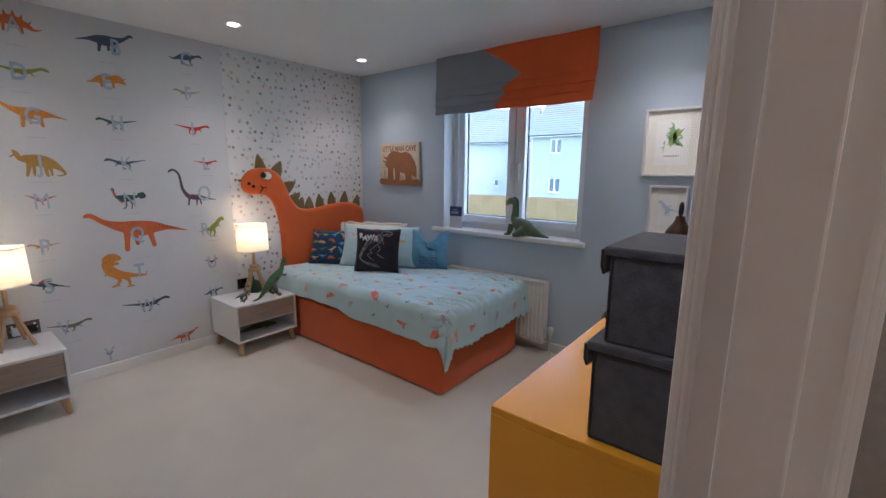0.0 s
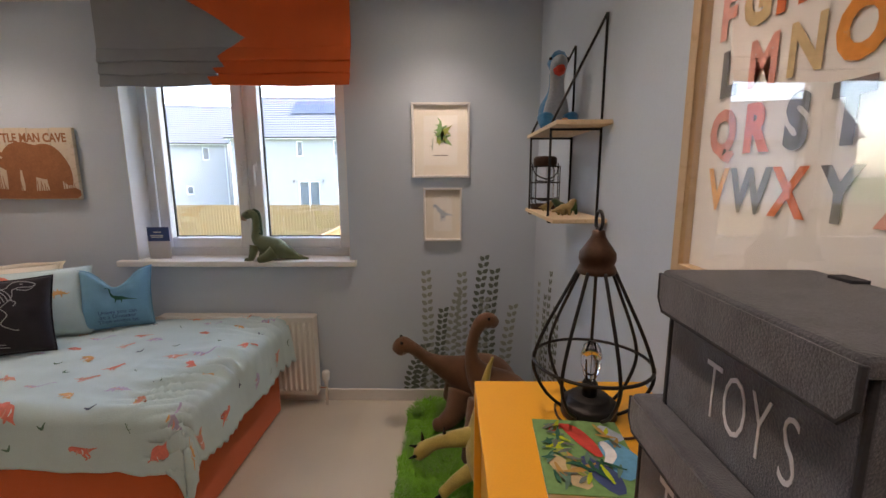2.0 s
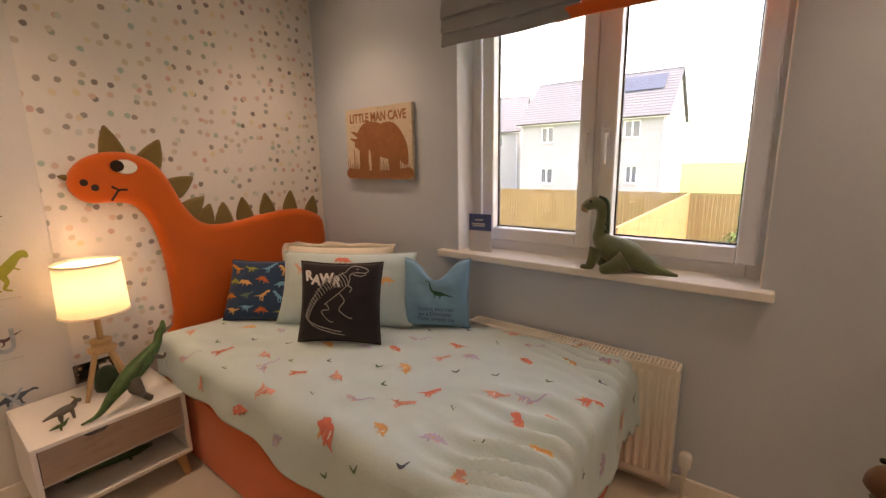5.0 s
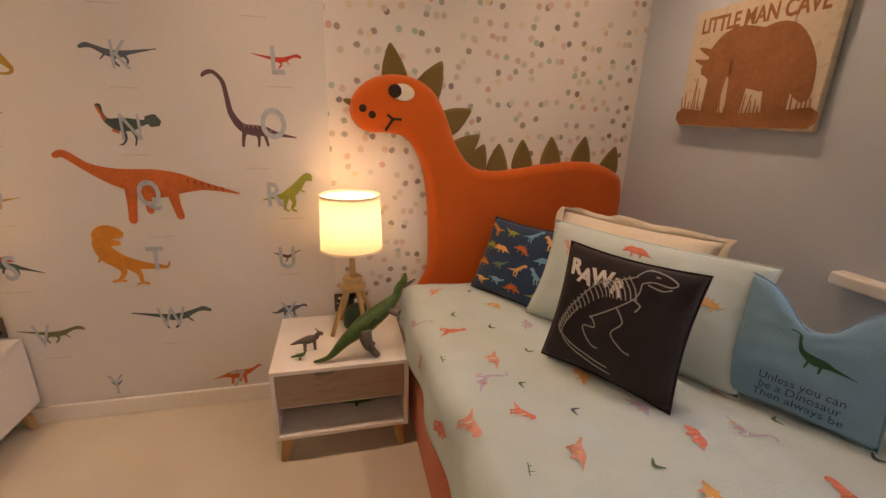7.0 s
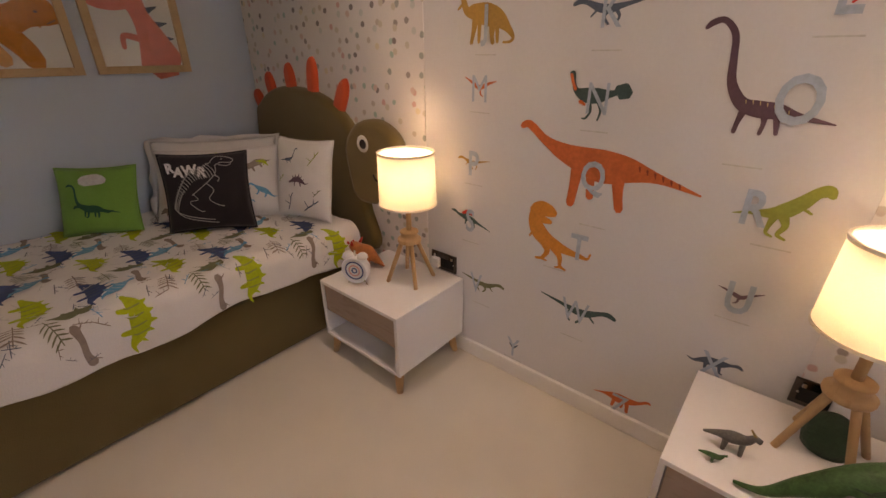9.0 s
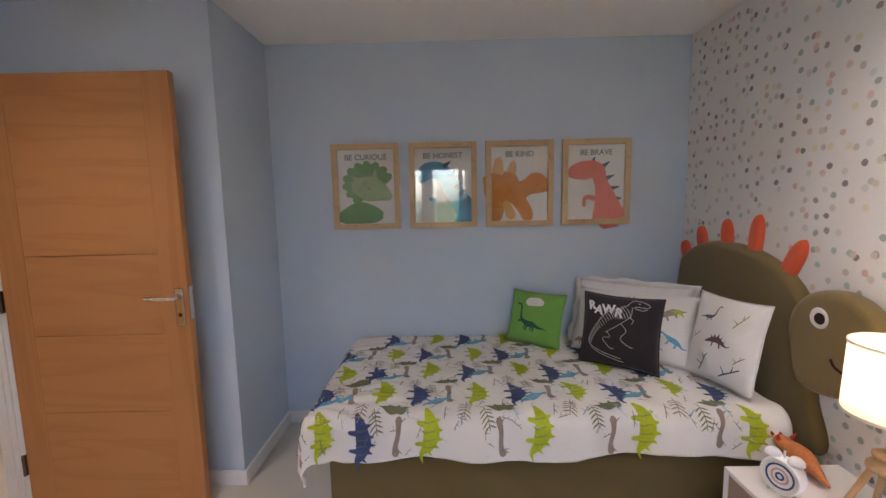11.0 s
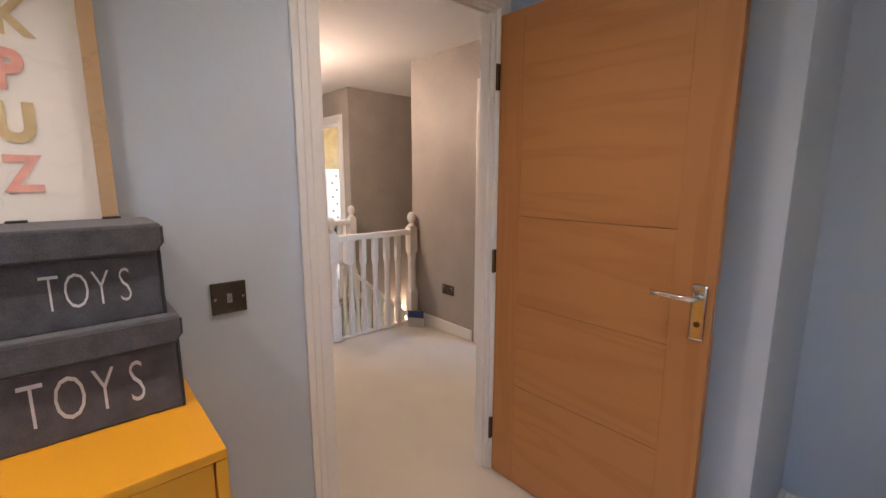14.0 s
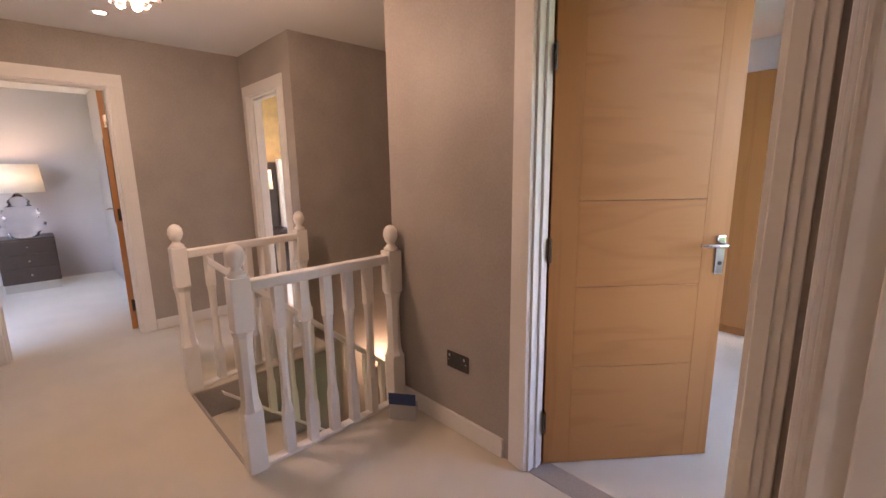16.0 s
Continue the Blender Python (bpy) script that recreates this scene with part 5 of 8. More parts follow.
# plank sign
sign = thing("wooden_sign", "bleached plank sign with a brown triceratops silhouette", "sign", m=face("N", 0.57, 4.178, 1.462))
BLEACHED = oak("bleached_planks", (0.66, 0.58, 0.47), (0.58, 0.48, 0.36), (9, 9, 1.4), 0.7)
PAINT_BROWN = tint("brown_wash", (0.35, 0.145, 0.065))
for k in range(4):
    part("plank", bx(-0.26 + 0.13 * k + 0.001, -0.13 + 0.13 * k - 0.001, -0.2 - 0.004 * (k % 2), 0.2 + 0.003 * (k % 2), 0.004, 0.028, 0.004), BLEACHED, sign)
part("batten", bx(-0.24, 0.24, -0.15, -0.11, 0.0, 0.004), BLEACHED, sign), part("batten", bx(-0.24, 0.24, 0.1, 0.14, 0.0, 0.004), BLEACHED, sign)
part("lettering", moved(lettering("LITTLE MAN CAVE", 0.068, 0.0003, width=0.80, bold=0.002), pose(0.0, 0.145, 0.0288)), PAINT_BROWN, sign)
sf = lambda x, y, l: Vector((x, y, 0.0284 + l))
bm = bmesh.new()
for i, s in enumerate([[(-.17, .0, .05), (-.13, .01, .12), (-.07, .05, .15), (.02, .02, .18), (.10, .01, .20), (.17, -.03, .12), (.21, -.10, .05)], [(-.11, -.02, .08), (-.12, -.15, .07)], [(.12, -.02, .1), (.13, -.16, .08)], [(-.02, -.04, .08), (-.02, -.15, .06)], [(-.15, .05, .03), (-.21, .075, .008)], [(-.17, .02, .025), (-.22, .035, .008)],
                      [(-.245, -.165, .06), (0, -.175, .045), (.245, -.165, .06)]]):
    ribbon(bm, s, sf, 0.0004 + 0.00025 * i)
random.seed(4)
for k in range(34):
    x = -0.245 + 0.49 * k / 33
    h = random.uniform(0.03, 0.10) * (1.4 if abs(x) > 0.17 else 0.7)
    ribbon(bm, [(x, -.16, .007), (x + random.uniform(-.012, .012), -.16 + h, .002)], sf, 0.0025 + 0.0001 * k, 2)
part("silhouette", bm, PAINT_BROWN, sign, "brown painted triceratops in grass")

# ---- cushions ----
def lean(p0, p1, z, tilt):
    """Local x along the foot of a cushion from p0 to p1, y up its front, z out of it."""
    d = Vector((p1[0] - p0[0], p1[1] - p0[1], 0)).normalized()
    n = Vector((d.y, -d.x, 0))
    t = radians(tilt)
    up, out = Vector((0, 0, 1)) * math.cos(t) - n * math.sin(t), n * math.cos(t) + Vector((0, 0, 1)) * math.sin(t)
    c = Vector(((p0[0] + p1[0]) / 2, (p0[1] + p1[1]) / 2, z))
    return Matrix(((d.x, up.x, out.x, c.x), (d.y, up.y, out.y, c.y), (d.z, up.z, out.z, c.z), (0, 0, 0, 1)))


def cushion(name, label, m, w, h, t, material, seed=0.0, dent=0.0, flange=0.0):
    ob = thing(name, label, "cushion", m=m)

    def s(x, y, lift=0.0, side=1):
        """x from -w/2 to w/2, y from 0 to h."""
        u, v = max(-1, min(1, 2 * x / w)), max(-1, min(1, 2 * y / h - 1))
        px, py = x * (1 - 0.07 * (1 - v * v)), h / 2 + (y - h / 2) * (1 - 0.07 * (1 - u * u))
        if v > 0:
            py -= dent * v * v * math.exp(-(u * 2.2) ** 2)
        b = max(0.0, (1 - u * u) * (1 - v * v)) ** 0.42
        wr = 0.012 * noise.noise(Vector((x * 9 + seed, y * 9, seed))) + 0.006 * noise.noise(Vector((x * 22, y * 22, seed)))
        return Vector((px, py, side * (t / 2 * b + wr * b + 0.002) + lift))
    bm = bmesh.new()
    n = 26
    for side in (1, -1):
        g = [[bm.verts.new(s(w * (i / n - 0.5), h * j / n, 0, side)) for i in range(n + 1)] for j in range(n + 1)]
        for a, b in zip(g, g[1:]):
            for i in range(n):
                bm.faces.new((a[i], a[i + 1], b[i + 1], b[i]))
    bmesh.ops.remove_doubles(bm, verts=bm.verts, dist=0.0045)
    bmesh.ops.recalc_face_normals(bm, faces=bm.faces)
    part("case", bm, material, ob, "", True)
    edge = [s(w * (k / 12 - 0.5), 0) for k in range(12)] + [s(w / 2, h * k / 12) for k in range(12)] + [s(w * (0.5 - k / 12), h) for k in range(12)] + [s(-w / 2, h * (1 - k / 12)) for k in range(12)]
    if flange:
        fb, rows = bmesh.new(), []
        mid = Vector((0, h / 2, 0))
        for k, e in enumerate(edge):
            o = e + (e - mid).normalized() * flange
            o.z += 0.02 * math.sin(k * 1.7) + 0.01 * math.sin(k * 4.1)
            rows.append((fb.verts.new((e.x, e.y, 0.0)), fb.verts.new(o)))
        for a, b in zip(rows, rows[1:] + rows[:1]):
            fb.faces.new((a[0], b[0], b[1], a[1]))
        g = bmesh.ops.extrude_face_region(fb, geom=list(fb.faces))
        bmesh.ops.translate(fb, verts=[e for e in g["geom"] if isinstance(e, bmesh.types.BMVert)], vec=(0, 0, 0.004))
        bmesh.ops.recalc_face_normals(fb, faces=fb.faces)
        part("flange", fb, material, ob, "loose flange edge", True)
    else:
        part("seam", tube([(e.x, e.y, 0.0) for e in edge], 0.0035, 6, True), material, ob)
    return ob, s


def prints(ob, s, items, step=5):
    for kind, c, x, y, size, rot, flip in items:
        part("print", figure(kind, placed(s, x, y, size, rot, flip), 0.002, step), COL[c], ob)


def rawr(label, m, seed):
    ob, s = cushion("cushion", label, m, 0.385, 0.365, 0.12, BLACK_COT, seed)
    for ch, x, y, r in (("R", -0.140, 0.300, 10), ("A", -0.102, 0.282, -4), ("W", -0.052, 0.292, 5), ("R", 0.000, 0.280, -8)):
        b = moved(lettering(ch, 0.062, 0.0003, bold=0.0028), pose(x, y, 0, 0, 0, r))
        for v in b.verts:
            v.co = s(v.co.x, v.co.y, 0.0025 + v.co.z)
        part("letter", b, CHALK, ob, "white printed letter")
    bone = bmesh.new()
    W_ = 0.0030
    spine = [(.042, .327), (-.010, .300), (-.058, .277), (-.105, .212), (-.134, .154), (-.140, .108), (-.096, .077), (-.020, .054), (.025, .046)]
    ln = [[(x, y, W_) for x, y in spine], [(x + .012, y - .016, .002) for x, y in spine[3:]],
          [(.040, .330, W_), (.062, .352, W_), (.105, .347, W_), (.138, .330, W_), (.125, .318, W_), (.085, .322, W_), (.060, .312, W_)], [(.075, .312, W_), (.110, .304, W_), (.130, .312, W_)], [(.085, .338, .005), (.093, .337, .005)],
          [(.060, .310, W_), (.058, .270, W_), (.010, .222, W_), (-.055, .172, W_)], [(.055, .262, W_), (.075, .250, W_), (.068, .232, W_)],
          [(.015, .228, .005), (.046, .192, .004), (.020, .150, .0035), (.060, .118, .0035), (.082, .112, .003)], [(-.052, .178, .005), (-.030, .150, .004), (-.070, .140, .0035), (-.032, .096, .0035), (-.010, .092, .003)]]
    sp_ = spline([(x, y, 0.0) for x, y in spine], 5)
    for k in range(2, 27):
        q = sp_[k]
        t = k / 27
        ln.append([(q.x - .004, q.y + .004, .0022), (q.x + .020 * (1 - t) + .004, q.y - .022 * (1 - t) - .004, .0038), (q.x + .040 * (1 - t), q.y - .056 * (1 - t) ** 1.5 - .006, .0018)])
    for i, st in enumerate(ln):
        ribbon(bone, [(x, y, w * 0.55) for x, y, w in st], s, 0.0025 + 0.0001 * i, 4)
    part("skeleton_print", bone, COL["bone"], ob, "thin pale line drawing")


cu, s = cushion("pillow", "cream pillow with a loose flange against the headboard", lean((0.22, 3.60), (0.84, 3.94), 0.56, 28), 0.62, 0.38, 0.19, CREAM, 2.0, 0.0, 0.03)
cu, s = cushion("cushion", "navy cushion covered in bright little dinosaurs", lean((0.155, 3.37), (0.47, 3.56), 0.555, 27), 0.36, 0.33, 0.12, NAVY_COT, 3.0)
random.seed(7)
prints(cu, s, [(random.choice(("rex", "trike", "sauropod", "stego")), c, -0.13 + 0.09 * (k % 4) + random.uniform(-.015, .015), 0.05 + 0.075 * (k // 4) + random.uniform(-.012, .012), 0.085, random.uniform(-20, 20), random.choice((-1, 1))) for k, c in enumerate(("amber", "sky", "rust", "lime", "orange", "leaf", "amber", "sky", "lime", "amber", "rust", "sky", "orange", "lime", "sky", "amber"))])
cu, s = cushion("pillow", "pale aqua pillow printed with pastel dinosaurs", lean((0.43, 3.50), (1.06, 3.866), 0.555, 24), 0.71, 0.38, 0.18, AQUA, 5.0)
prints(cu, s, [("trike", "pink", 0.0, 0.33, 0.10, 0, 1), ("stego", "amber", 0.24, 0.22, 0.10, 12, 1), ("rex", "coral", -0.24, 0.28, 0.08, 0, 1), ("stego", "lilac", -0.1, 0.18, 0.11, 0, 1), ("tick", "leaf", 0.15, 0.28, 0.03, 0, 1), ("tick", "leaf", -0.2, 0.1, 0.03, 0, 1), ("sauropod", "coral", 0.17, 0.08, 0.10, 0, 1)])
rawr("black cushion with a dinosaur skeleton and white letters", lean((0.745, 3.43), (1.07, 3.615), 0.565, 16), 7.0)
cu, s = cushion("cushion", "slouched blue cushion with a green dinosaur and lettering", lean((0.985, 3.845), (1.285, 4.005), 0.56, 16), 0.34, 0.34, 0.12, BLUE_COT, 9.0, 0.11)
prints(cu, s, [("bird", "dkgreen", 0.03, 0.165, 0.15, 0, 1)])
for k, t in enumerate(("Unless you can", "be a Dinosaur", "Then always be")):
    b = moved(lettering(t, 0.030, 0.0002), pose(0.01, 0.085 - 0.026 * k, 0))
    for v in b.verts:
        v.co = s(v.co.x, v.co.y, 0.0025 + v.co.z)
    part("lettering", b, COL["navy"], cu)

JUNGLE = [("stego", "acid"), ("stego", "navy"), ("sprig", "brown"), ("hadrosaur", "sky"), ("sprig", "olive"), ("stego", "acid"), ("rex", "brown"), ("sprig", "slate"), ("trike", "navy"), ("sprig", "sky")]
INNER = {"acid": "lime", "navy": "slate", "sky": "letter", "brown": "sand"}
random.seed(11)


def jungle(n, x0, x1, y0, y1, a, b):
    out = []
    for k in range(n):
        kind, c = JUNGLE[k % len(JUNGLE)]
        out.append((kind, c, random.uniform(x0, x1), random.uniform(y0, y1), random.uniform(a, b), random.uniform(-40, 40), random.choice((-1, 1))))
    return out


cu, s = cushion("pillow", "white pillow leaning in the corner behind the others", lean((0.78, 0.13), (0.20, 0.55), 0.555, 26), 0.62, 0.40, 0.19, WHITE_COT, 12.0, 0.0, 0.03)
cu, s = cushion("pillow", "white pillow printed with lime and navy dinosaurs", lean((0.80, 0.24), (0.24, 0.66), 0.555, 24), 0.62, 0.37, 0.18, WHITE_COT, 13.0)
prints(cu, s, [("stego", "acid", 0.0, 0.29, 0.17, 0, 1), ("trike", "brown", 0.2, 0.26, 0.14, 30, 1), ("stego", "acid", -0.22, 0.18, 0.15, 80, 1), ("hadrosaur", "sky", 0.22, 0.12, 0.14, -20, 1), ("sprig", "brown", -0.1, 0.2, 0.1, 0, 1), ("trike", "brown", -0.24, 0.05, 0.1, 0, 1), ("sprig", "olive", 0.12, 0.31, 0.08, 0, 1)] + jungle(14, -0.25, 0.25, 0.05, 0.31, 0.07, 0.14))
rawr("black cushion with a skeleton print on the olive bed", lean((0.765, 0.47), (0.49, 0.675), 0.56, 14), 17.0)
cu, s = cushion("cushion", "lime green cushion with a dark green dinosaur", lean((1.115, 0.105), (0.845, 0.32), 0.555, 20), 0.34, 0.32, 0.12, GREEN_COT, 19.0)
prints(cu, s, [("bird", "dkgreen", 0.0, 0.12, 0.22, 0, 1), ("hadrosaur", "dkgreen", 0.0, 0.11, 0.17, 0, 1)])
part("patch", (lambda b: ribbon(b, [(-.03, .255, .05), (.02, .26, .055), (.05, .255, .04)], s, 0.003, 5))(bmesh.new()), COL["white"], cu, "white oval patch")
cu, s = cushion("cushion", "white cushion with dinosaurs and seaweed sprigs", lean((0.315, 0.60), (0.215, 0.94), 0.56, 13), 0.34, 0.40, 0.11, WHITE_COT, 21.0)
prints(cu, s, [("bird", "slate", -0.07, 0.30, 0.11, 0, -1), ("stego", "plum", 0.01, 0.19, 0.13, 0, 1), ("sprig", "lime", 0.09, 0.31, 0.10, 10, 1), ("sprig", "slate", -0.05, 0.08, 0.12, 20, 1), ("sprig", "slate", 0.08, 0.07, 0.13, -10, 1), ("sprig", "lime", -0.11, 0.2, 0.07, 0, 1), ("sprig", "olive", 0.12, 0.14, 0.07, 0, 1)])

# ---- prints on the duvets ----
oa, ob_ = duvet_a.matrix_world.translation.copy(), duvet_b.matrix_world.translation.copy()
fa = lambda x, y, l: sa(x, y, 0.0145 + l) - oa
fb = lambda x, y, l: sb(x, y, 0.0135 + l) - ob_
random.seed(21)
PASTEL = [("rex", "coral"), ("stego", "amber"), ("tick", "leaf"), ("swan", "lilac"), ("trike", "pink"), ("tick", "leaf"), ("sauropod", "coral"), ("sprig", "leaf"), ("stego", "lilac"), ("tick", "slate"), ("rex", "pink")]
k = 0
for i in range(13):
    for j in range(8):
        u, v = 0.25 + i * 0.155 + random.uniform(-.04, .04), 0.07 + j * 0.145 + (0.07 if i % 2 else 0) + random.uniform(-.03, .03)
        if v > hem_a(u) - 0.05 or u > au1 - 0.05:
            continue
        kind, c = PASTEL[k % len(PASTEL)]
        size = 0.045 if kind in ("tick", "sprig") else random.uniform(0.075, 0.11)
        part("dinosaur_print" if size > 0.05 else "leaf_print", figure(kind, placed(fa, u, v, size, 180 + random.uniform(-45, 45), random.choice((-1, 1))), 0.001, 4, 1.45), COL[c], duvet_a)
        if size > 0.05:
            for q in range(3):
                part("dinosaur_print", ribbon(bmesh.new(), [(-.24 + .2 * q, .10, .03), (-.20 + .2 * q, .0, .06), (-.23 + .2 * q, -.08, .02)], placed(fa, u, v, size, random.uniform(-20, 20)), 0.0036, 3), COL[("blush", "white", "rose", "amber")[(k + q) % 4]], duvet_a)
        k += 1
random.seed(23)
REPEAT = [(0.00, 0.02, "stego", "navy", 0.215, 90, 1.3), (0.165, -0.01, "stego", "acid", 0.215, 90, 1.35), (0.29, 0.0, "trunk", "brown", 0.12, 90, 1.0), (0.355, 0.05, "hadrosaur", "sky", 0.15, 40, 1.5),
          (0.08, 0.13, "trike", "olive", 0.12, 10, 1.5), (0.23, 0.135, "palm", "brown", 0.11, 80, 1.0), (0.36, -0.06, "palm", "olive", 0.10, 100, 1.0), (0.08, -0.09, "sprig", "grey", 0.07, 30, 1.0), (0.25, -0.09, "sprig", "sky", 0.07, 70, 1.0)]
small_marks = collections.defaultdict(bmesh.new)
for j in range(5):
    for i in range(6):
        for du, dv, kind, c, size, rot, fat in REPEAT:
            u, v = 0.10 + 0.43 * i + 0.215 * (j % 2) + du + random.uniform(-.012, .012), 0.065 + 0.245 * j + dv + random.uniform(-.012, .012)
            if not (0.2 < u < bu1 - 0.07 and 0.05 < v < hem_b(u) - 0.075):
                continue
            marks = small_marks[random.choice(("grey", "brown", "sky", "slate", "olive", "pale"))]
            for q in range(2):
                x, y, m_size, m_rot = u + random.uniform(-.07, .07), v + random.uniform(-.07, .07), random.uniform(.035, .06), random.uniform(0, 180)
                for st in FIG["sprig"]:
                    ribbon(marks, st, placed(fb, x, y, m_size, m_rot), 0.0046, 2)
            part("jungle_print", figure(kind, placed(fb, u, v, size, rot + random.uniform(-9, 9)), 0.001 if kind in ("stego", "trunk") else 0.0032, 4, fat), COL[c], duvet_b)
            if c in INNER and kind != "trunk" and kind != "palm":
                for q in range(4):
                    ribbon(small_marks[INNER[c]], [(-.22 + .13 * q, .16, .02), (-.20 + .13 * q, .0, .03), (-.22 + .13 * q, -.06, .015)], placed(fb, u, v, size, rot), 0.0040, 3)

for c, marks in small_marks.items():
    part("scattered_print", marks, COL[c], duvet_b, "", False, "stuff")

# ---- yellow cabinet and what stands on it ----
cab = thing("cabinet", "low yellow lacquered cabinet with two sliding doors", "cabinet", (3.25, 2.332, 0))
CX0, CX1, CY = -0.213, 0.212, 0.387
part("top", bx(CX0, CX1, -CY, CY, 0.85, 0.87, 0.003), YELLOW, cab)
part("plinth", bx(CX0 + 0.03, CX1, -CY + 0.02, CY - 0.02, 0.0, 0.08), YELLOW, cab)
part("bottom", bx(CX0, CX1, -CY, CY, 0.08, 0.10, 0.002), YELLOW, cab)
for s in (-1, 1):
    part("side", bx(CX0, CX1, min(s * CY, s * (CY - 0.02)), max(s * CY, s * (CY - 0.02)), 0.1005, 0.8495, 0.002), YELLOW, cab)
part("back", bx(CX1 - 0.01, CX1, -CY + 0.021, CY - 0.021, 0.1005, 0.8495), YELLOW, cab)
for y0, y1, d in ((-CY + 0.023, 0.0, 0.006), (-0.004, CY - 0.023, 0.018)):
    ob = part("door", bx(CX0 + d, CX0 + d + 0.012, y0, y1, 0.104, 0.846, 0.002), YELLOW, cab)
part("grip_slot", bx(CX0 + 0.002, CX0 + 0.0055, -0.038, 0.005, 0.70, 0.835), DARK_GAP, cab, "black slotted grip")
# near-black sheet behind the doors: shade in the gaps put into its colour
part("shadow_gap", bx(CX0 + 0.03, CX0 + 0.034, -CY + 0.021, CY - 0.021, 0.101, 0.849), DARK_GAP, cab)


def toy_box(loc, rz, w, d, h, size, pitch, mid):
    """Felt box with a lid that folds over its front (-x)."""
    b = thing("storage_box", "charcoal felt storage box with a flap lid and white lettering", "box", loc, rz, "stacked toy boxes")
    part("body", bx(-d / 2, d / 2, -w / 2, w / 2, 0.0, h - 0.012, 0.006, 2), FELT_GREY, b)
    lid = part("lid", bx(-d / 2 - 0.016, d / 2 + 0.004, -w / 2 - 0.007, w / 2 + 0.007, h - 0.016, h + 0.002, 0.008, 3), FELT_GREY, b, "charcoal felt lid")
    pts = [(-w / 2 - 0.006, 0.0), (-w / 2 - 0.006, -0.032), (-w / 2 + 0.006, -0.048), (w / 2 - 0.006, -0.048), (w / 2 + 0.006, -0.032), (w / 2 + 0.006, 0.0)]
    fl = bmesh.new()
    fl.faces.new([fl.verts.new((-d / 2 - 0.012, y, h - 0.004 + z)) for y, z in pts])
    g = bmesh.ops.extrude_face_region(fl, geom=list(fl.faces))
    bmesh.ops.translate(fl, verts=[e for e in g["geom"] if isinstance(e, bmesh.types.BMVert)], vec=(-0.006, 0, 0))
    bmesh.ops.recalc_face_normals(fl, faces=fl.faces)
    part("flap", fl, FELT_GREY, lid, "front flap")
    part("binding", tube([(-d / 2 - 0.0165, y, h - 0.004 + z) for y, z in pts], 0.0028, 6), FELT_EDGE, lid)
    for y0 in (-w / 2, w / 2):
        part("edge_binding", tube([(-d / 2, y0, 0.004), (-d / 2, y0, h - 0.015)], 0.003, 6), FELT_EDGE, b)
        part("edge_binding", tube([(-d / 2, y0, 0.003), (d / 2, y0, 0.003)], 0.003, 6), FELT_EDGE, b)
    for y0 in (-w * 0.28, w * 0.28):
        part("hinge_tab", bx(d / 2 - 0.02, d / 2 + 0.001, y0 - 0.016, y0 + 0.016, h + 0.001, h + 0.006, 0.001), FELT_EDGE, b)
    m = Matrix(((0, 0, -1, -d / 2 - 0.0006), (-1, 0, 0, 0), (0, 1, 0, (h - 0.05) * 0.5), (0, 0, 0, 1)))
    for k, ch in enumerate("TOYS"):
        part("letter", moved(lettering(ch, size, 0.0004, width=0.5, bold=-0.0016), m @ pose((k - mid) * pitch, 0, 0)), CHALK, b, "white stitched letter")
    return b


toy_box((3.352, 2.124, 0.87), 0.0, 0.305, 0.195, 0.203, 0.125, 0.0505, 1.48)
toy_box((3.357, 2.118, 1.074), 0.0, 0.265, 0.175, 0.187, 0.098, 0.036, 1.0)

cage = thing("cage_lamp", "black wire teardrop lamp with a bare bulb on the cabinet", "lamp", m=pose(3.278, 2.570, 0.87) @ Matrix.Diagonal((0.93, 0.93, 0.915, 1)))
part("base", lathe([(0.0, 0.0), (0.062, 0.0), (0.064, 0.004), (0.064, 0.03), (0.06, 0.034), (0.047, 0.036), (0.046, 0.046), (0.042, 0.049), (0.0, 0.049)], 32), BLACK_METAL, cage, "round black base", True)
part("socket", lathe([(0.0, 0.049), (0.017, 0.049), (0.018, 0.078), (0.014, 0.086), (0.0, 0.086)], 18), BLACK_METAL, cage, "", True)
part("bulb", lathe([(0.010, 0.086), (0.016, 0.100), (0.0225, 0.125), (0.0235, 0.150), (0.018, 0.172), (0.008, 0.182), (0.0, 0.184), (0.0, 0.183), (0.0078, 0.181), (0.0172, 0.1715), (0.0226, 0.150), (0.0216, 0.125), (0.0152, 0.100), (0.010, 0.0865)], 20), CRYSTAL, cage, "clear glass bulb", True)
part("filament", tube([(-0.004, 0, 0.09), (-0.006, 0, 0.14), (0.006, 0, 0.14), (0.004, 0, 0.09)], 0.0012, 6), BRONZE, cage)
for k in range(7):
    a = 2 * math.pi * k / 7 + 0.35
    pr = spline([(0.062, 0.016), (0.100, 0.05), (0.128, 0.105), (0.128, 0.15), (0.105, 0.215), (0.072, 0.285), (0.040, 0.352)], 6)
    part("wire", tube([(q.x * math.cos(a), q.x * math.sin(a), q.y) for q in pr], 0.0040, 8), BLACK_METAL, cage, "", True)
part("ring", tube([(0.131 * math.cos(t), 0.131 * math.sin(t), 0.135) for t in (2 * math.pi * k / 40 for k in range(40))], 0.004, 8, True), BLACK_METAL, cage, "", True)
part("cap", lathe([(0.040, 0.345), (0.043, 0.350), (0.040, 0.358), (0.036, 0.366), (0.040, 0.378), (0.039, 0.392), (0.031, 0.405), (0.022, 0.417), (0.015, 0.43), (0.013, 0.442), (0.0, 0.445)], 28), BRONZE, cage, "turned bronze cap", True)
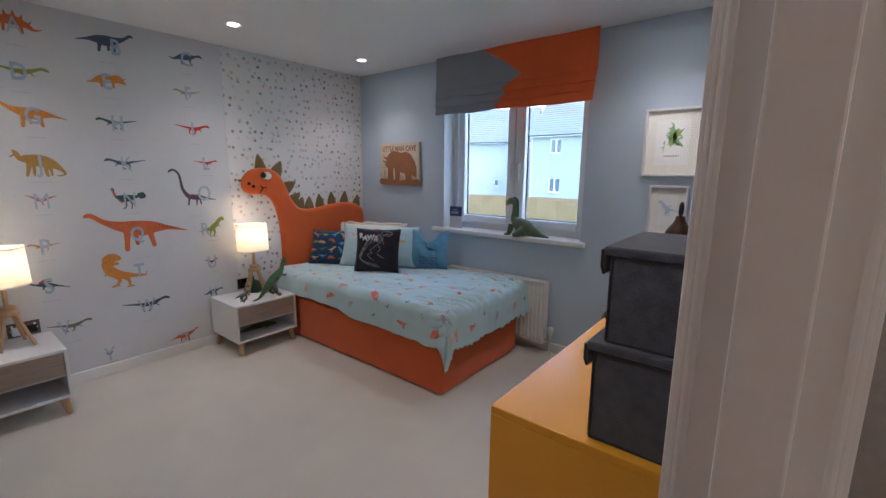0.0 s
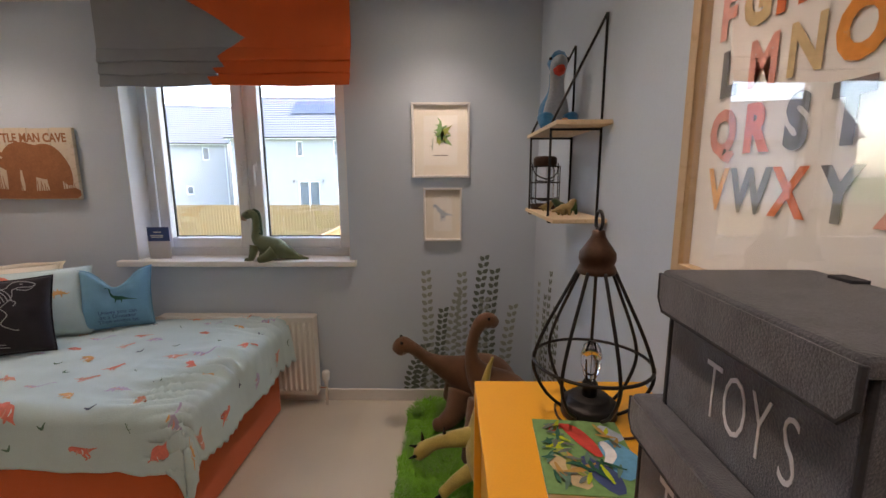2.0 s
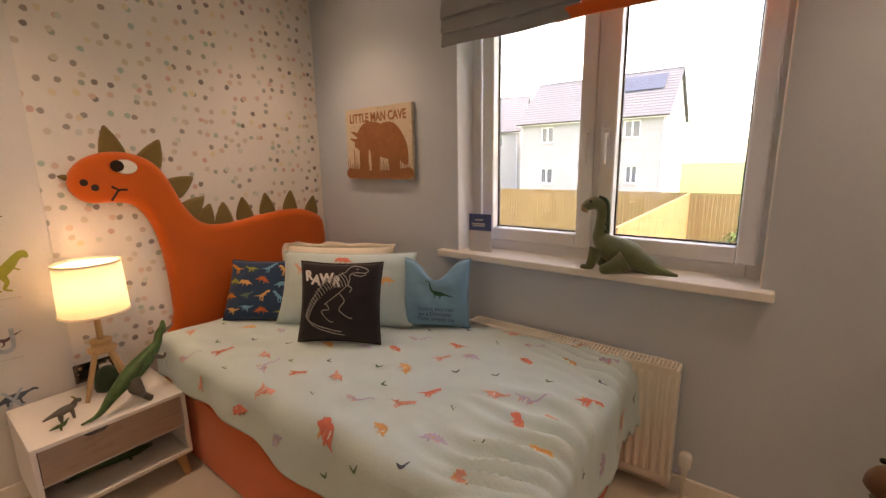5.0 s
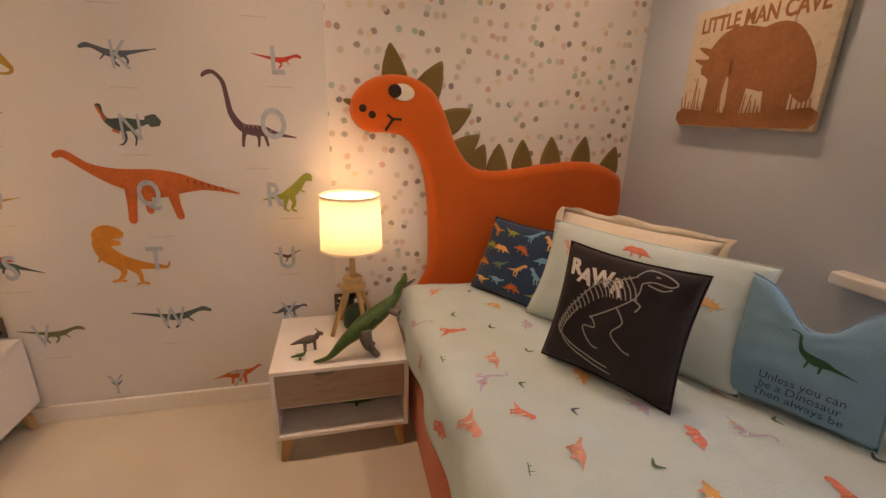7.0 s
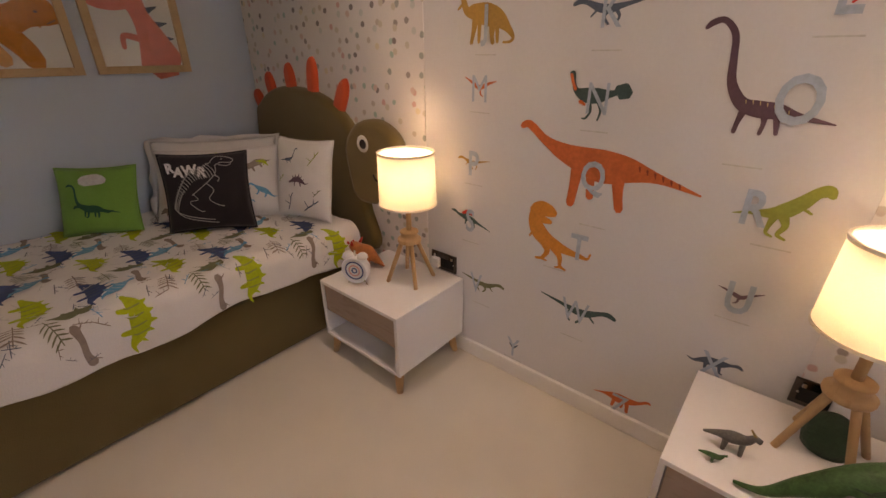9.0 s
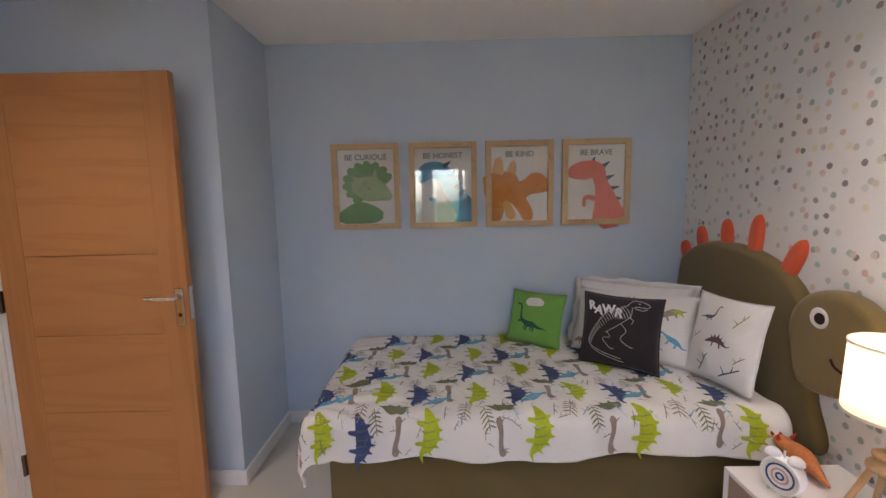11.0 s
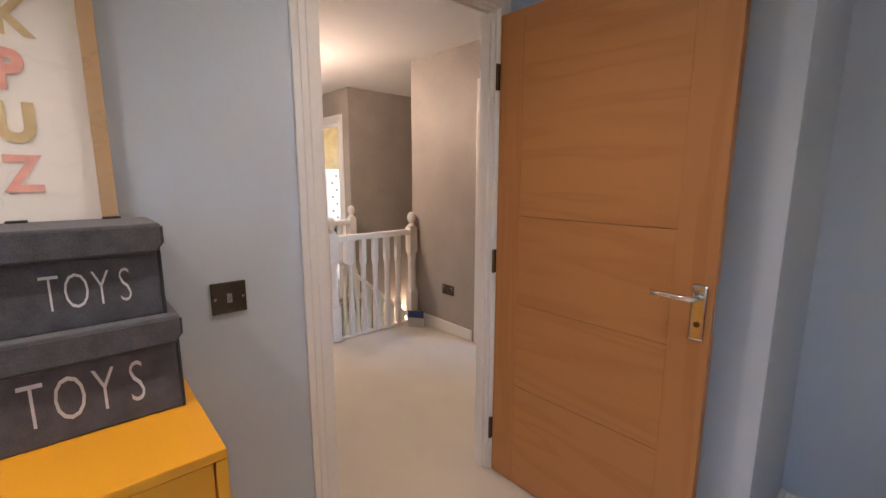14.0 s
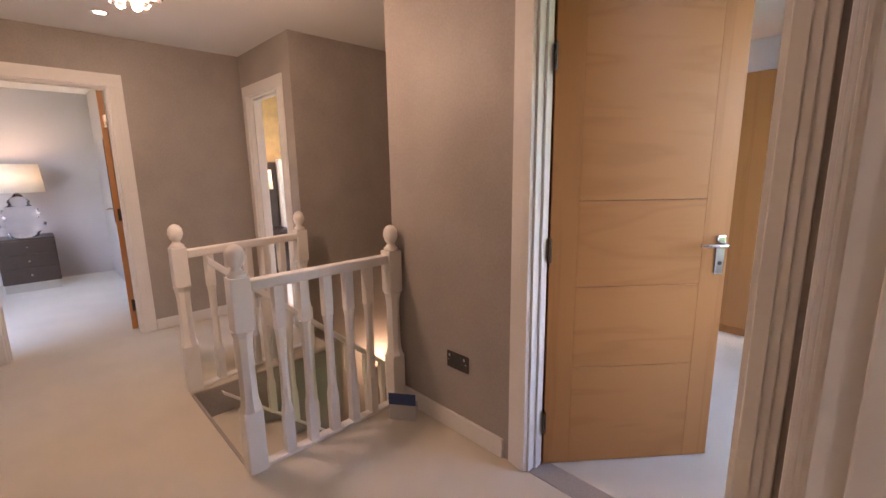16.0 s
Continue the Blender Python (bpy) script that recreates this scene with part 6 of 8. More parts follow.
part("hanging_ring", tube([(0.0, 0.021 * math.cos(t), 0.464 + 0.021 * math.sin(t)) for t in (2 * math.pi * k / 28 for k in range(28))], 0.004, 8, True), BLACK_METAL, cage, "", True)
cable = thing("lamp_cable", "thin brown lamp cable coiled beside its base", "cable", (3.30, 2.565, 0.874))
part("cord", tube(spline([(-0.06, 0.02, 0), (-0.085, 0.04, 0), (-0.09, -0.03, 0), (-0.03, -0.085, 0), (0.05, -0.085, 0), (0.10, -0.03, 0), (0.12, 0.05, 0)], 6), 0.0025, 6), BRONZE, cable, "", True)

book = thing("book", "thin colourful picture book lying on the cabinet", "book", (3.222, 2.412, 0.87), -4)
part("pages", bx(-0.082, 0.082, -0.104, 0.104, 0.001, 0.013, 0.001), BACKING, book)
cov = part("cover", bx(-0.084, 0.084, -0.106, 0.106, 0.013, 0.015, 0.0006), COL["green"], book, "green jungle cover")
cf = lambda x, y, l: Vector((y, -x, 0.0152 + l))
random.seed(17)
COVER = [("sand", [[(.02, -.06, .03), (.06, -.035, .045), (.08, -.02, .03)]]), ("sky", [[(-.02, .05, .05), (.02, .065, .06), (.05, .055, .04)]]), ("navy", [[(.02, .0, .03), (.06, .02, .045), (.09, .03, .03)]]), ("white", [[(-.03, .04, .016), (.0, .045, .02), (.03, .03, .012)]]),
         ("red", [[(-.085, -.03, .012), (-.07, -.012, .03), (-.03, .008, .032), (.005, .022, .016)], [(-.075, -.035, .008), (-.068, -.05, .014)]]), ("letter", [[(-.08, .05, .02), (-.05, .07, .03)]])]
for k, (c, st) in enumerate(COVER):
    bm = bmesh.new()
    for st_ in st:
        ribbon(bm, st_, cf, 0.0004 + 0.0004 * k, 5)
    part("cover_print", bm, COL[c], cov)
for c in ("dkgreen", "lime", "leaf", "acid", "dkgreen", "fern", "ochre"):
    bm = bmesh.new()
    for q in range(14):
        x, y, t = random.uniform(-.095, .095), random.choice((random.uniform(-.076, -.02), random.uniform(-.076, .076))), random.uniform(0, 6.28)
        ln = random.uniform(.010, .024)
        if max(abs(x) + ln - 0.020, abs(y) + ln) < 0.082 and not (-.09 < x < .01 and -.035 < y < .035):
            ribbon(bm, [(x - math.cos(t) * ln, y - math.sin(t) * ln, .003), (x, y, .009), (x + math.cos(t) * ln, y + math.sin(t) * ln, .002)], cf, 0.003 + 0.0001 * q, 3)
    part("cover_print", bm, COL[c], cov)

# ---- wall shelf ----
sh = thing("wall_shelf", "two-tier pine shelf hung in black wire frames", "shelf", (3.475, 3.31, 1.235))
for z in (0.0, 0.305):
    part("board", bx(-0.175, -0.003, -0.255, 0.245, z, z + 0.014, 0.002), PINE, sh, "pale pine board")
for y in (-0.155, 0.19):
    p = [(-0.004, y, -0.02), (-0.004, y, 0.655), (-0.168, y, 0.317), (-0.168, y, -0.005), (-0.004, y, -0.005)]
    bm = tube([p[0], p[1]], 0.0042, 8)
    for a, b in ((1, 2), (2, 3), (3, 4)):
        sweep(bm, [p[a], p[b]], 0.0042, 8)
    sweep(bm, [(-0.168, y, 0.30), (-0.004, y, 0.30)], 0.0038, 8)
    part("wire_frame", bm, BLACK_METAL, sh, "black wire side frame")

lan = thing("wire_lantern", "small black wire lantern holding a glass jar", "lantern", m=pose(3.368, 3.503, 1.249) @ Matrix.Diagonal((1.08, 1.08, 1.45, 1.0)))
part("tray", lathe([(0.0, 0.0), (0.05, 0.0), (0.052, 0.014), (0.0, 0.016)], 24), BRONZE, lan, "", True)
for z in (0.03, 0.075, 0.12):
    part("hoop", tube([(0.058 * math.cos(t), 0.058 * math.sin(t), z) for t in (2 * math.pi * k / 28 for k in range(28))], 0.002, 6, True), BLACK_METAL, lan)
for k in range(8):
    a = 2 * math.pi * k / 8
    part("bar", tube([(0.052 * math.cos(a), 0.052 * math.sin(a), 0.008), (0.058 * math.cos(a), 0.058 * math.sin(a), 0.03), (0.058 * math.cos(a), 0.058 * math.sin(a), 0.12)], 0.002, 6), BLACK_METAL, lan)
part("jar", lathe([(0.0, 0.018), (0.036, 0.018), (0.038, 0.03), (0.038, 0.11), (0.03, 0.122)], 20), CRYSTAL, lan, "clear glass jar", True)
part("lid", lathe([(0.0, 0.122), (0.042, 0.122), (0.044, 0.128), (0.044, 0.142), (0.036, 0.148), (0.0, 0.15)], 24), BRONZE, lan, "brown lid", True)
part("handle", tube(spline([(-0.05, 0, 0.13), (-0.04, -0.02, 0.10), (0.0, -0.05, 0.085), (0.04, -0.02, 0.10), (0.05, 0, 0.13)], 5), 0.002, 6), BLACK_METAL, lan)

# ---- toy and plush dinosaurs ----
PLUSH_BROWN = mat("brown_plush", (0.135, 0.062, 0.030), 0.95, var=0.35, scale=14, bump=0.8, bscale=260, sheen=0.25)
PLUSH_TAN = mat("tan_plush", (0.33, 0.22, 0.14), 0.95, var=0.2, bump=0.6, sheen=0.4)
PLUSH_MOSS = mat("moss_green_plush", (0.12, 0.15, 0.075), 0.95, var=0.25, scale=20, bump=0.7, bscale=260, sheen=0.4)
PLUSH_YELLOW = mat("mustard_plush", (0.42, 0.33, 0.085), 0.95, var=0.25, scale=18, bump=0.6, bscale=220, sheen=0.4)
PLUSH_RED = mat("orange_red_plush", (0.55, 0.10, 0.03), 0.95, var=0.2, bump=0.6, sheen=0.4)
PLUSH_BLUE = mat("blue_plush", (0.03, 0.20, 0.42), 0.95, var=0.2, bump=0.6, sheen=0.4)
PLUSH_GREY = mat("grey_plush", (0.28, 0.32, 0.38), 0.95, var=0.15, bump=0.6, sheen=0.4)
RUBBER_GREEN = mat("green_rubber_toy", (0.045, 0.115, 0.035), 0.5, var=0.35, scale=40, bump=0.5, bscale=150)
RUBBER_DARK = mat("dark_green_rubber_toy", (0.03, 0.07, 0.035), 0.5, var=0.3, scale=40, bump=0.5, bscale=150)
RUBBER_GREY = mat("grey_rubber_toy", (0.12, 0.115, 0.105), 0.55, var=0.3, scale=40, bump=0.5, bscale=150)
RUBBER_ORANGE = mat("orange_rubber_toy", (0.50, 0.17, 0.05), 0.5, var=0.3, scale=30, bump=0.4, bscale=150)
RUBBER_TAN = mat("tan_rubber_toy", (0.33, 0.24, 0.10), 0.5, var=0.3, scale=30, bump=0.4, bscale=150)
TOY_EYE = mat("black_glossy_eye", (0.01, 0.01, 0.01), 0.1)


def creature(name, label, loc, rz, skin, spine, legs, leg_skin=None, eyes=(), extras=(), scale=1.0):
    """A toy animal: a spine of (x, y, z, r), legs as lists of the same, eyes as (x, y, z, r), extras as (name, strokes, material)."""
    ob = thing(name, label, "toy", m=pose(*loc, 0, 0, rz) @ Matrix.Scale(scale, 4))
    sp = spline(spine, 6)
    part("body", tube([q.to_3d() if len(q) == 3 else (q[0], q[1], q[2]) for q in sp], [max(q[3], 0.002) for q in sp], 16), skin, ob, "", True)
    for l in legs:
        lp = [tuple(q) for q in spline(l, 4)]
        e, f = lp[-1], lp[-2]
        dl = max(1e-6, math.dist(e[:3], f[:3]))
        for s_, r_ in ((0.35, 0.88), (0.6, 0.6), (0.72, 0.2)):
            lp.append(tuple(e[i] + (e[i] - f[i]) / dl * e[3] * s_ * 0.8 for i in range(3)) + (e[3] * r_,))
        part("leg", tube([(q[0], q[1], q[2]) for q in lp], [max(q[3], 0.002) for q in lp], 12), leg_skin or skin, ob, "", True)
    for x, y, z, r in eyes:
        part("eye", lathe([(0.0, -r), (r * 0.7, -r * 0.7), (r, 0.0), (r * 0.7, r * 0.7), (0.0, r)], 12, (x, y, z)), TOY_EYE, ob, "", True)
    for nm, strokes, m in extras:
        for st in strokes:
            lp = spline(st, 4)
            part(nm, tube([(q[0], q[1], q[2]) for q in lp], [max(q[3], 0.0015) for q in lp], 8), m, ob, "", True)
    return ob


# green long-necked dinosaur sitting on the window board
creature("plush_dinosaur", "moss green long-necked plush dinosaur sitting on the window board", (1.905, 4.205, 0.885), 0, PLUSH_MOSS,
         [(-0.165, 0, 0.268, 0.014), (-0.145, 0, 0.275, 0.024), (-0.11, 0, 0.285, 0.027), (-0.085, 0, 0.26, 0.024), (-0.085, 0, 0.20, 0.024), (-0.085, 0, 0.14, 0.034), (-0.04, 0, 0.10, 0.055), (0.03, 0, 0.075, 0.060), (0.09, 0, 0.05, 0.042), (0.15, 0, 0.025, 0.022), (0.215, 0, 0.012, 0.009)],
         [[(-0.09, -0.035, 0.10, 0.028), (-0.10, -0.045, 0.05, 0.022), (-0.115, -0.05, 0.016, 0.018), (-0.14, -0.05, 0.014, 0.014)], [(-0.06, 0.035, 0.10, 0.028), (-0.075, 0.045, 0.05, 0.022), (-0.09, 0.045, 0.016, 0.018)], [(0.03, -0.045, 0.06, 0.045), (-0.01, -0.065, 0.035, 0.030), (-0.05, -0.07, 0.02, 0.020)], [(0.03, 0.045, 0.05, 0.04), (-0.02, 0.055, 0.025, 0.025)]],
         None, [(-0.125, -0.024, 0.292, 0.006), (-0.125, 0.024, 0.292, 0.006)],
         [("crest", [[(-0.10, 0, 0.312, 0.006), (-0.065, 0, 0.29, 0.009), (-0.058, 0, 0.22, 0.008), (-0.055, 0, 0.16, 0.006)]], RUBBER_DARK), ("muzzle", [[(-0.168, 0, 0.262, 0.018), (-0.145, 0, 0.262, 0.022)]], PLUSH_TAN), ("stripe", [[(-0.06, -0.02, 0.17, 0.006), (-0.062, 0.02, 0.17, 0.006)], [(-0.06, -0.02, 0.20, 0.005), (-0.062, 0.02, 0.20, 0.005)]], RUBBER_DARK)])

# brochure stand on the window board
br = thing("brochure_stand", "navy and grey folded card standing on the window board", "brochure", (1.215, 4.215, 0.885), 6)
part("card", bx(-0.062, 0.062, -0.002, 0.002, 0.0, 0.12, 0.0008), GREY_IN, br, "grey lower half")
top = part("header", bx(-0.062, 0.062, -0.003, 0.001, 0.12, 0.205, 0.0008), COL["navy"], br, "navy upper half")
for z, w in ((0.175, 0.03), (0.155, 0.05), (0.145, 0.045)):
    part("text_line", bx(-w * 0.9, w * 0.6, -0.0042, -0.0035, z - 0.003, z + 0.003), COL["pale"], top)
part("strut", bx(-0.01, 0.01, 0.003, 0.045, 0.0, 0.10, 0.001), GREY_IN, br)

# blue dinosaur on the shelf
creature("plush_dinosaur", "blue plush dinosaur with an open red mouth on the shelf", (3.385, 3.445, 1.553), -90, PLUSH_GREY,
         [(0.015, 0.0, 0.05, 0.052), (0.02, 0.0, 0.10, 0.044), (0.02, 0, 0.15, 0.030), (0.02, 0, 0.20, 0.027), (0.035, 0, 0.24, 0.031), (0.06, 0, 0.25, 0.027), (0.085, 0, 0.248, 0.014)],
         [[(0.05, -0.045, 0.05, 0.034), (0.07, -0.05, 0.02, 0.022)], [(0.05, 0.045, 0.05, 0.034), (0.07, 0.05, 0.02, 0.022)]], PLUSH_BLUE, [(0.04, -0.032, 0.266, 0.006), (0.04, 0.032, 0.266, 0.006)],
         [("back", [[(-0.035, 0, 0.05, 0.056), (-0.035, 0, 0.10, 0.055), (-0.010, 0, 0.16, 0.027), (-0.002, 0, 0.22, 0.026)], [(-0.06, 0, 0.045, 0.03), (-0.115, 0, 0.025, 0.018), (-0.16, 0, 0.015, 0.007)]], PLUSH_BLUE), ("hood", [[(0.0, 0, 0.255, 0.038), (0.045, 0, 0.272, 0.028)]], PLUSH_BLUE), ("mouth", [[(0.05, 0, 0.225, 0.024), (0.085, 0, 0.222, 0.013)]], COL["red"])])
creature("toy_dinosaur", "small orange plastic toy on the upper shelf", (3.39, 3.30, 1.555), 60, RUBBER_ORANGE, [(-0.035, 0, 0.02, 0.006), (0, 0, 0.022, 0.014), (0.03, 0, 0.012, 0.004)], [[(0, -0.008, 0.015, 0.006), (0, -0.01, 0.003, 0.004)], [(0, 0.008, 0.015, 0.006), (0, 0.01, 0.003, 0.004)]])
for (dx, dy, c, lb, rz, sc) in ((-0.06, 0.10, RUBBER_GREY, "small grey plastic dinosaur on the shelf", 40, 0.9), (-0.12, 0.07, RUBBER_TAN, "small tan plastic dinosaur on the shelf", 130, 0.8), (-0.09, -0.03, RUBBER_DARK, "small brown plastic dinosaur on the shelf", 20, 1.0), (-0.06, -0.075, RUBBER_GREEN, "small green plastic dinosaur on the shelf", 75, 0.95), (-0.10, -0.115, RUBBER_TAN, "small yellow plastic dinosaur on the shelf", 200, 1.05)):
    creature("toy_dinosaur", lb, (3.475 + dx, 3.31 + dy, 1.249), rz, c, [(-0.04, 0, 0.045, 0.006), (-0.03, 0, 0.045, 0.010), (-0.012, 0, 0.028, 0.013), (0.012, 0, 0.024, 0.012), (0.05, 0, 0.014, 0.003)],
             [[(-0.008, -0.008, 0.02, 0.007), (-0.01, -0.011, 0.003, 0.005)], [(-0.008, 0.008, 0.02, 0.007), (-0.01, 0.011, 0.003, 0.005)], [(0.014, -0.008, 0.02, 0.007), (0.016, -0.011, 0.003, 0.005)], [(0.014, 0.008, 0.02, 0.007), (0.016, 0.011, 0.003, 0.005)]], scale=sc)

# ---- green fur rug with big plush toys ----
GRASS = mat("green_faux_fur", (0.16, 0.43, 0.03), 0.9, var=0.35, scale=9, bump=0.2, sheen=0.5)
rug = thing("fur_rug", "bright green shaggy faux fur rug on the carpet", "rug", (3.09, 3.46, 0.0))
rb = bmesh.new()
n = 60
edge = [(0.36 * (abs(math.cos(t)) ** 0.35) * (1 if math.cos(t) > 0 else -1) + 0.012 * math.sin(t * 9), 0.69 * (abs(math.sin(t)) ** 0.35) * (1 if math.sin(t) > 0 else -1)) for t in (2 * math.pi * k / n for k in range(n))]
lo, hi = [rb.verts.new((x, y, 0.002)) for x, y in edge], [rb.verts.new((x * 0.985, y * 0.99, 0.018)) for x, y in edge]
for k in range(n):
    rb.faces.new((lo[k], lo[(k + 1) % n], hi[(k + 1) % n], hi[k]))
rb.faces.new(hi), rb.faces.new(lo[::-1])
part("backing", rb, GRASS, rug)
random.seed(31)
vs, fs = [], []
for k in range(26000):
    x, y = random.uniform(-0.37, 0.37), random.uniform(-0.69, 0.69)
    if (abs(x) / 0.365) ** 6 + (abs(y) / 0.69) ** 6 > 1:
        continue
    a = noise.noise(Vector((x * 5, y * 5, 1.0))) * 5 + random.uniform(-0.5, 0.5)
    ln, hh, w = random.uniform(0.02, 0.045), random.uniform(0.025, 0.05), 0.0016
    dx, dy = math.cos(a), math.sin(a)
    i = len(vs)
    vs += [(x - dy * w, y + dx * w, 0.016), (x + dy * w, y - dx * w, 0.016), (x + dx * ln * .5 + dy * w, y + dy * ln * .5 - dx * w, hh * 0.8), (x + dx * ln * .5 - dy * w, y + dy * ln * .5 + dx * w, hh * 0.8), (x + dx * ln, y + dy * ln, hh * random.uniform(0.7, 1.0))]
    fs += [(i, i + 1, i + 2, i + 3), (i + 3, i + 2, i + 4)]
me = bpy.data.meshes.new("fur")
me.from_pydata(vs, [], fs)
me.materials.append(GRASS)
fur = new("fur", me)
fur.parent = rug
tagged(fur, "", "", "", "stuff")

creature("plush_dinosaur", "large brown long-necked plush dinosaur lying in the corner", (3.06, 3.96, 0.035), 0, PLUSH_BROWN,
         [(-0.375, -0.05, 0.40, 0.034), (-0.345, -0.05, 0.435, 0.05), (-0.29, -0.05, 0.42, 0.034), (-0.20, -0.03, 0.345, 0.038), (-0.09, 0, 0.28, 0.075), (0.04, 0.02, 0.22, 0.135), (0.16, 0.03, 0.20, 0.13), (0.26, 0.05, 0.12, 0.07), (0.33, 0.07, 0.06, 0.03)],
         [[(-0.02, -0.07, 0.17, 0.08), (-0.06, -0.13, 0.09, 0.058), (-0.12, -0.18, 0.055, 0.042), (-0.16, -0.19, 0.05, 0.034)], [(0.15, -0.10, 0.16, 0.075), (0.17, -0.14, 0.05, 0.055)], [(-0.05, 0.09, 0.18, 0.06), (-0.08, 0.11, 0.05, 0.05)]], None, [(-0.345, -0.105, 0.47, 0.009), (-0.36, 0.0, 0.47, 0.009)])
creature("plush_dinosaur", "large brown plush dinosaur with a raised neck and long tail", (3.19, 3.62, 0.035), 0, PLUSH_BROWN,
         [(0.0, 0.03, 0.655, 0.026), (-0.03, 0.02, 0.675, 0.038), (-0.07, 0.01, 0.665, 0.034), (-0.105, 0.01, 0.59, 0.027), (-0.11, 0.0, 0.48, 0.038), (-0.05, 0.0, 0.38, 0.085), (0.05, -0.02, 0.31, 0.115), (0.13, -0.06, 0.24, 0.10), (0.19, -0.12, 0.17, 0.065), (0.225, -0.19, 0.11, 0.045), (0.24, -0.27, 0.06, 0.02)],
         [[(-0.06, -0.06, 0.30, 0.075), (-0.10, -0.10, 0.14, 0.055), (-0.12, -0.12, 0.045, 0.045)], [(0.07, -0.10, 0.22, 0.075), (0.05, -0.15, 0.10, 0.06), (0.03, -0.17, 0.05, 0.05)], [(0.0, 0.08, 0.30, 0.07), (-0.02, 0.12, 0.12, 0.05), (-0.03, 0.13, 0.045, 0.045)], [(0.13, 0.05, 0.20, 0.07), (0.14, 0.1, 0.06, 0.05)]], None, [(-0.035, -0.014, 0.692, 0.007), (-0.025, 0.054, 0.692, 0.007)])
creature("plush_dinosaur", "mustard yellow plush dinosaur lying with its tail up", (3.08, 3.42, 0.03), 0, PLUSH_YELLOW,
         [(0.09, 0.12, 0.54, 0.006), (0.066, 0.11, 0.47, 0.015), (0.046, 0.09, 0.385, 0.024), (0.035, 0.06, 0.31, 0.036), (0.03, 0.01, 0.23, 0.062), (0.04, -0.07, 0.17, 0.078), (0.055, -0.16, 0.14, 0.066), (0.075, -0.23, 0.13, 0.045), (0.085, -0.29, 0.125, 0.056), (0.085, -0.36, 0.11, 0.046), (0.08, -0.41, 0.10, 0.02)],
         [[(0.0, 0.0, 0.22, 0.046), (-0.09, -0.01, 0.215, 0.036), (-0.17, -0.02, 0.20, 0.028), (-0.225, -0.03, 0.175, 0.034), (-0.245, -0.035, 0.15, 0.026)], [(0.02, -0.09, 0.14, 0.042), (-0.06, -0.12, 0.11, 0.030), (-0.11, -0.14, 0.08, 0.024), (-0.135, -0.15, 0.06, 0.024)],
          [(0.09, 0.0, 0.16, 0.045), (0.13, -0.05, 0.06, 0.032)], [(0.11, -0.13, 0.12, 0.035), (0.15, -0.18, 0.05, 0.025)]], None, [(0.045, -0.31, 0.17, 0.008), (0.125, -0.31, 0.17, 0.008)],
         [("claw", [[(-0.248, -0.03, 0.188, 0.010), (-0.285, -0.03, 0.194, 0.002)], [(-0.25, -0.05, 0.160, 0.010), (-0.284, -0.06, 0.152, 0.002)], [(-0.226, -0.01, 0.205, 0.010), (-0.232, 0.0, 0.242, 0.002)], [(-0.13, -0.01, 0.238, 0.010), (-0.134, -0.01, 0.272, 0.002)], [(-0.145, -0.16, 0.055, 0.009), (-0.172, -0.168, 0.05, 0.002)]], TOY_EYE),
          ("mouth", [[(0.04, -0.33, 0.09, 0.022), (0.03, -0.38, 0.085, 0.014)]], COL["red"]), ("teeth", [[(0.018, -0.32 - 0.02 * q, 0.098, 0.005), (0.016, -0.32 - 0.02 * q, 0.082, 0.001)] for q in range(4)], FELT_WHITE),
          ("seam", [[(-0.02 - 0.02 * q, -0.005, 0.262 - 0.004 * q, 0.003), (-0.025 - 0.02 * q, -0.045, 0.215, 0.003)] for q in range(3)] + [[(0.0, -0.04 - 0.03 * q, 0.232 - 0.02 * q, 0.003), (-0.035, -0.05 - 0.03 * q, 0.18 - 0.015 * q, 0.003)] for q in range(3)], PLUSH_TAN)])
creature("plush_dinosaur", "orange-red plush dinosaur with black spikes on the rug", (2.90, 2.98, 0.03), 20, PLUSH_RED,
         [(-0.12, 0.0, 0.06, 0.018), (-0.085, 0, 0.085, 0.04), (-0.03, 0, 0.085, 0.05), (0.05, 0, 0.08, 0.06), (0.12, 0, 0.06, 0.04), (0.19, 0, 0.03, 0.012)],
         [[(-0.02, -0.04, 0.06, 0.03), (-0.04, -0.06, 0.025, 0.024)], [(0.07, -0.05, 0.06, 0.03), (0.07, -0.07, 0.025, 0.024)], [(-0.02, 0.04, 0.06, 0.03), (-0.04, 0.06, 0.025, 0.024)]], None, [(-0.095, -0.034, 0.10, 0.006)],
         [("spike", [[(-0.08 + 0.03 * k, 0.0, 0.12, 0.010), (-0.085 + 0.03 * k, 0.0, 0.155, 0.002)] for k in range(4)] + [[(-0.125, -0.01, 0.075, 0.008), (-0.16, -0.02, 0.105, 0.002)]], TOY_EYE)])

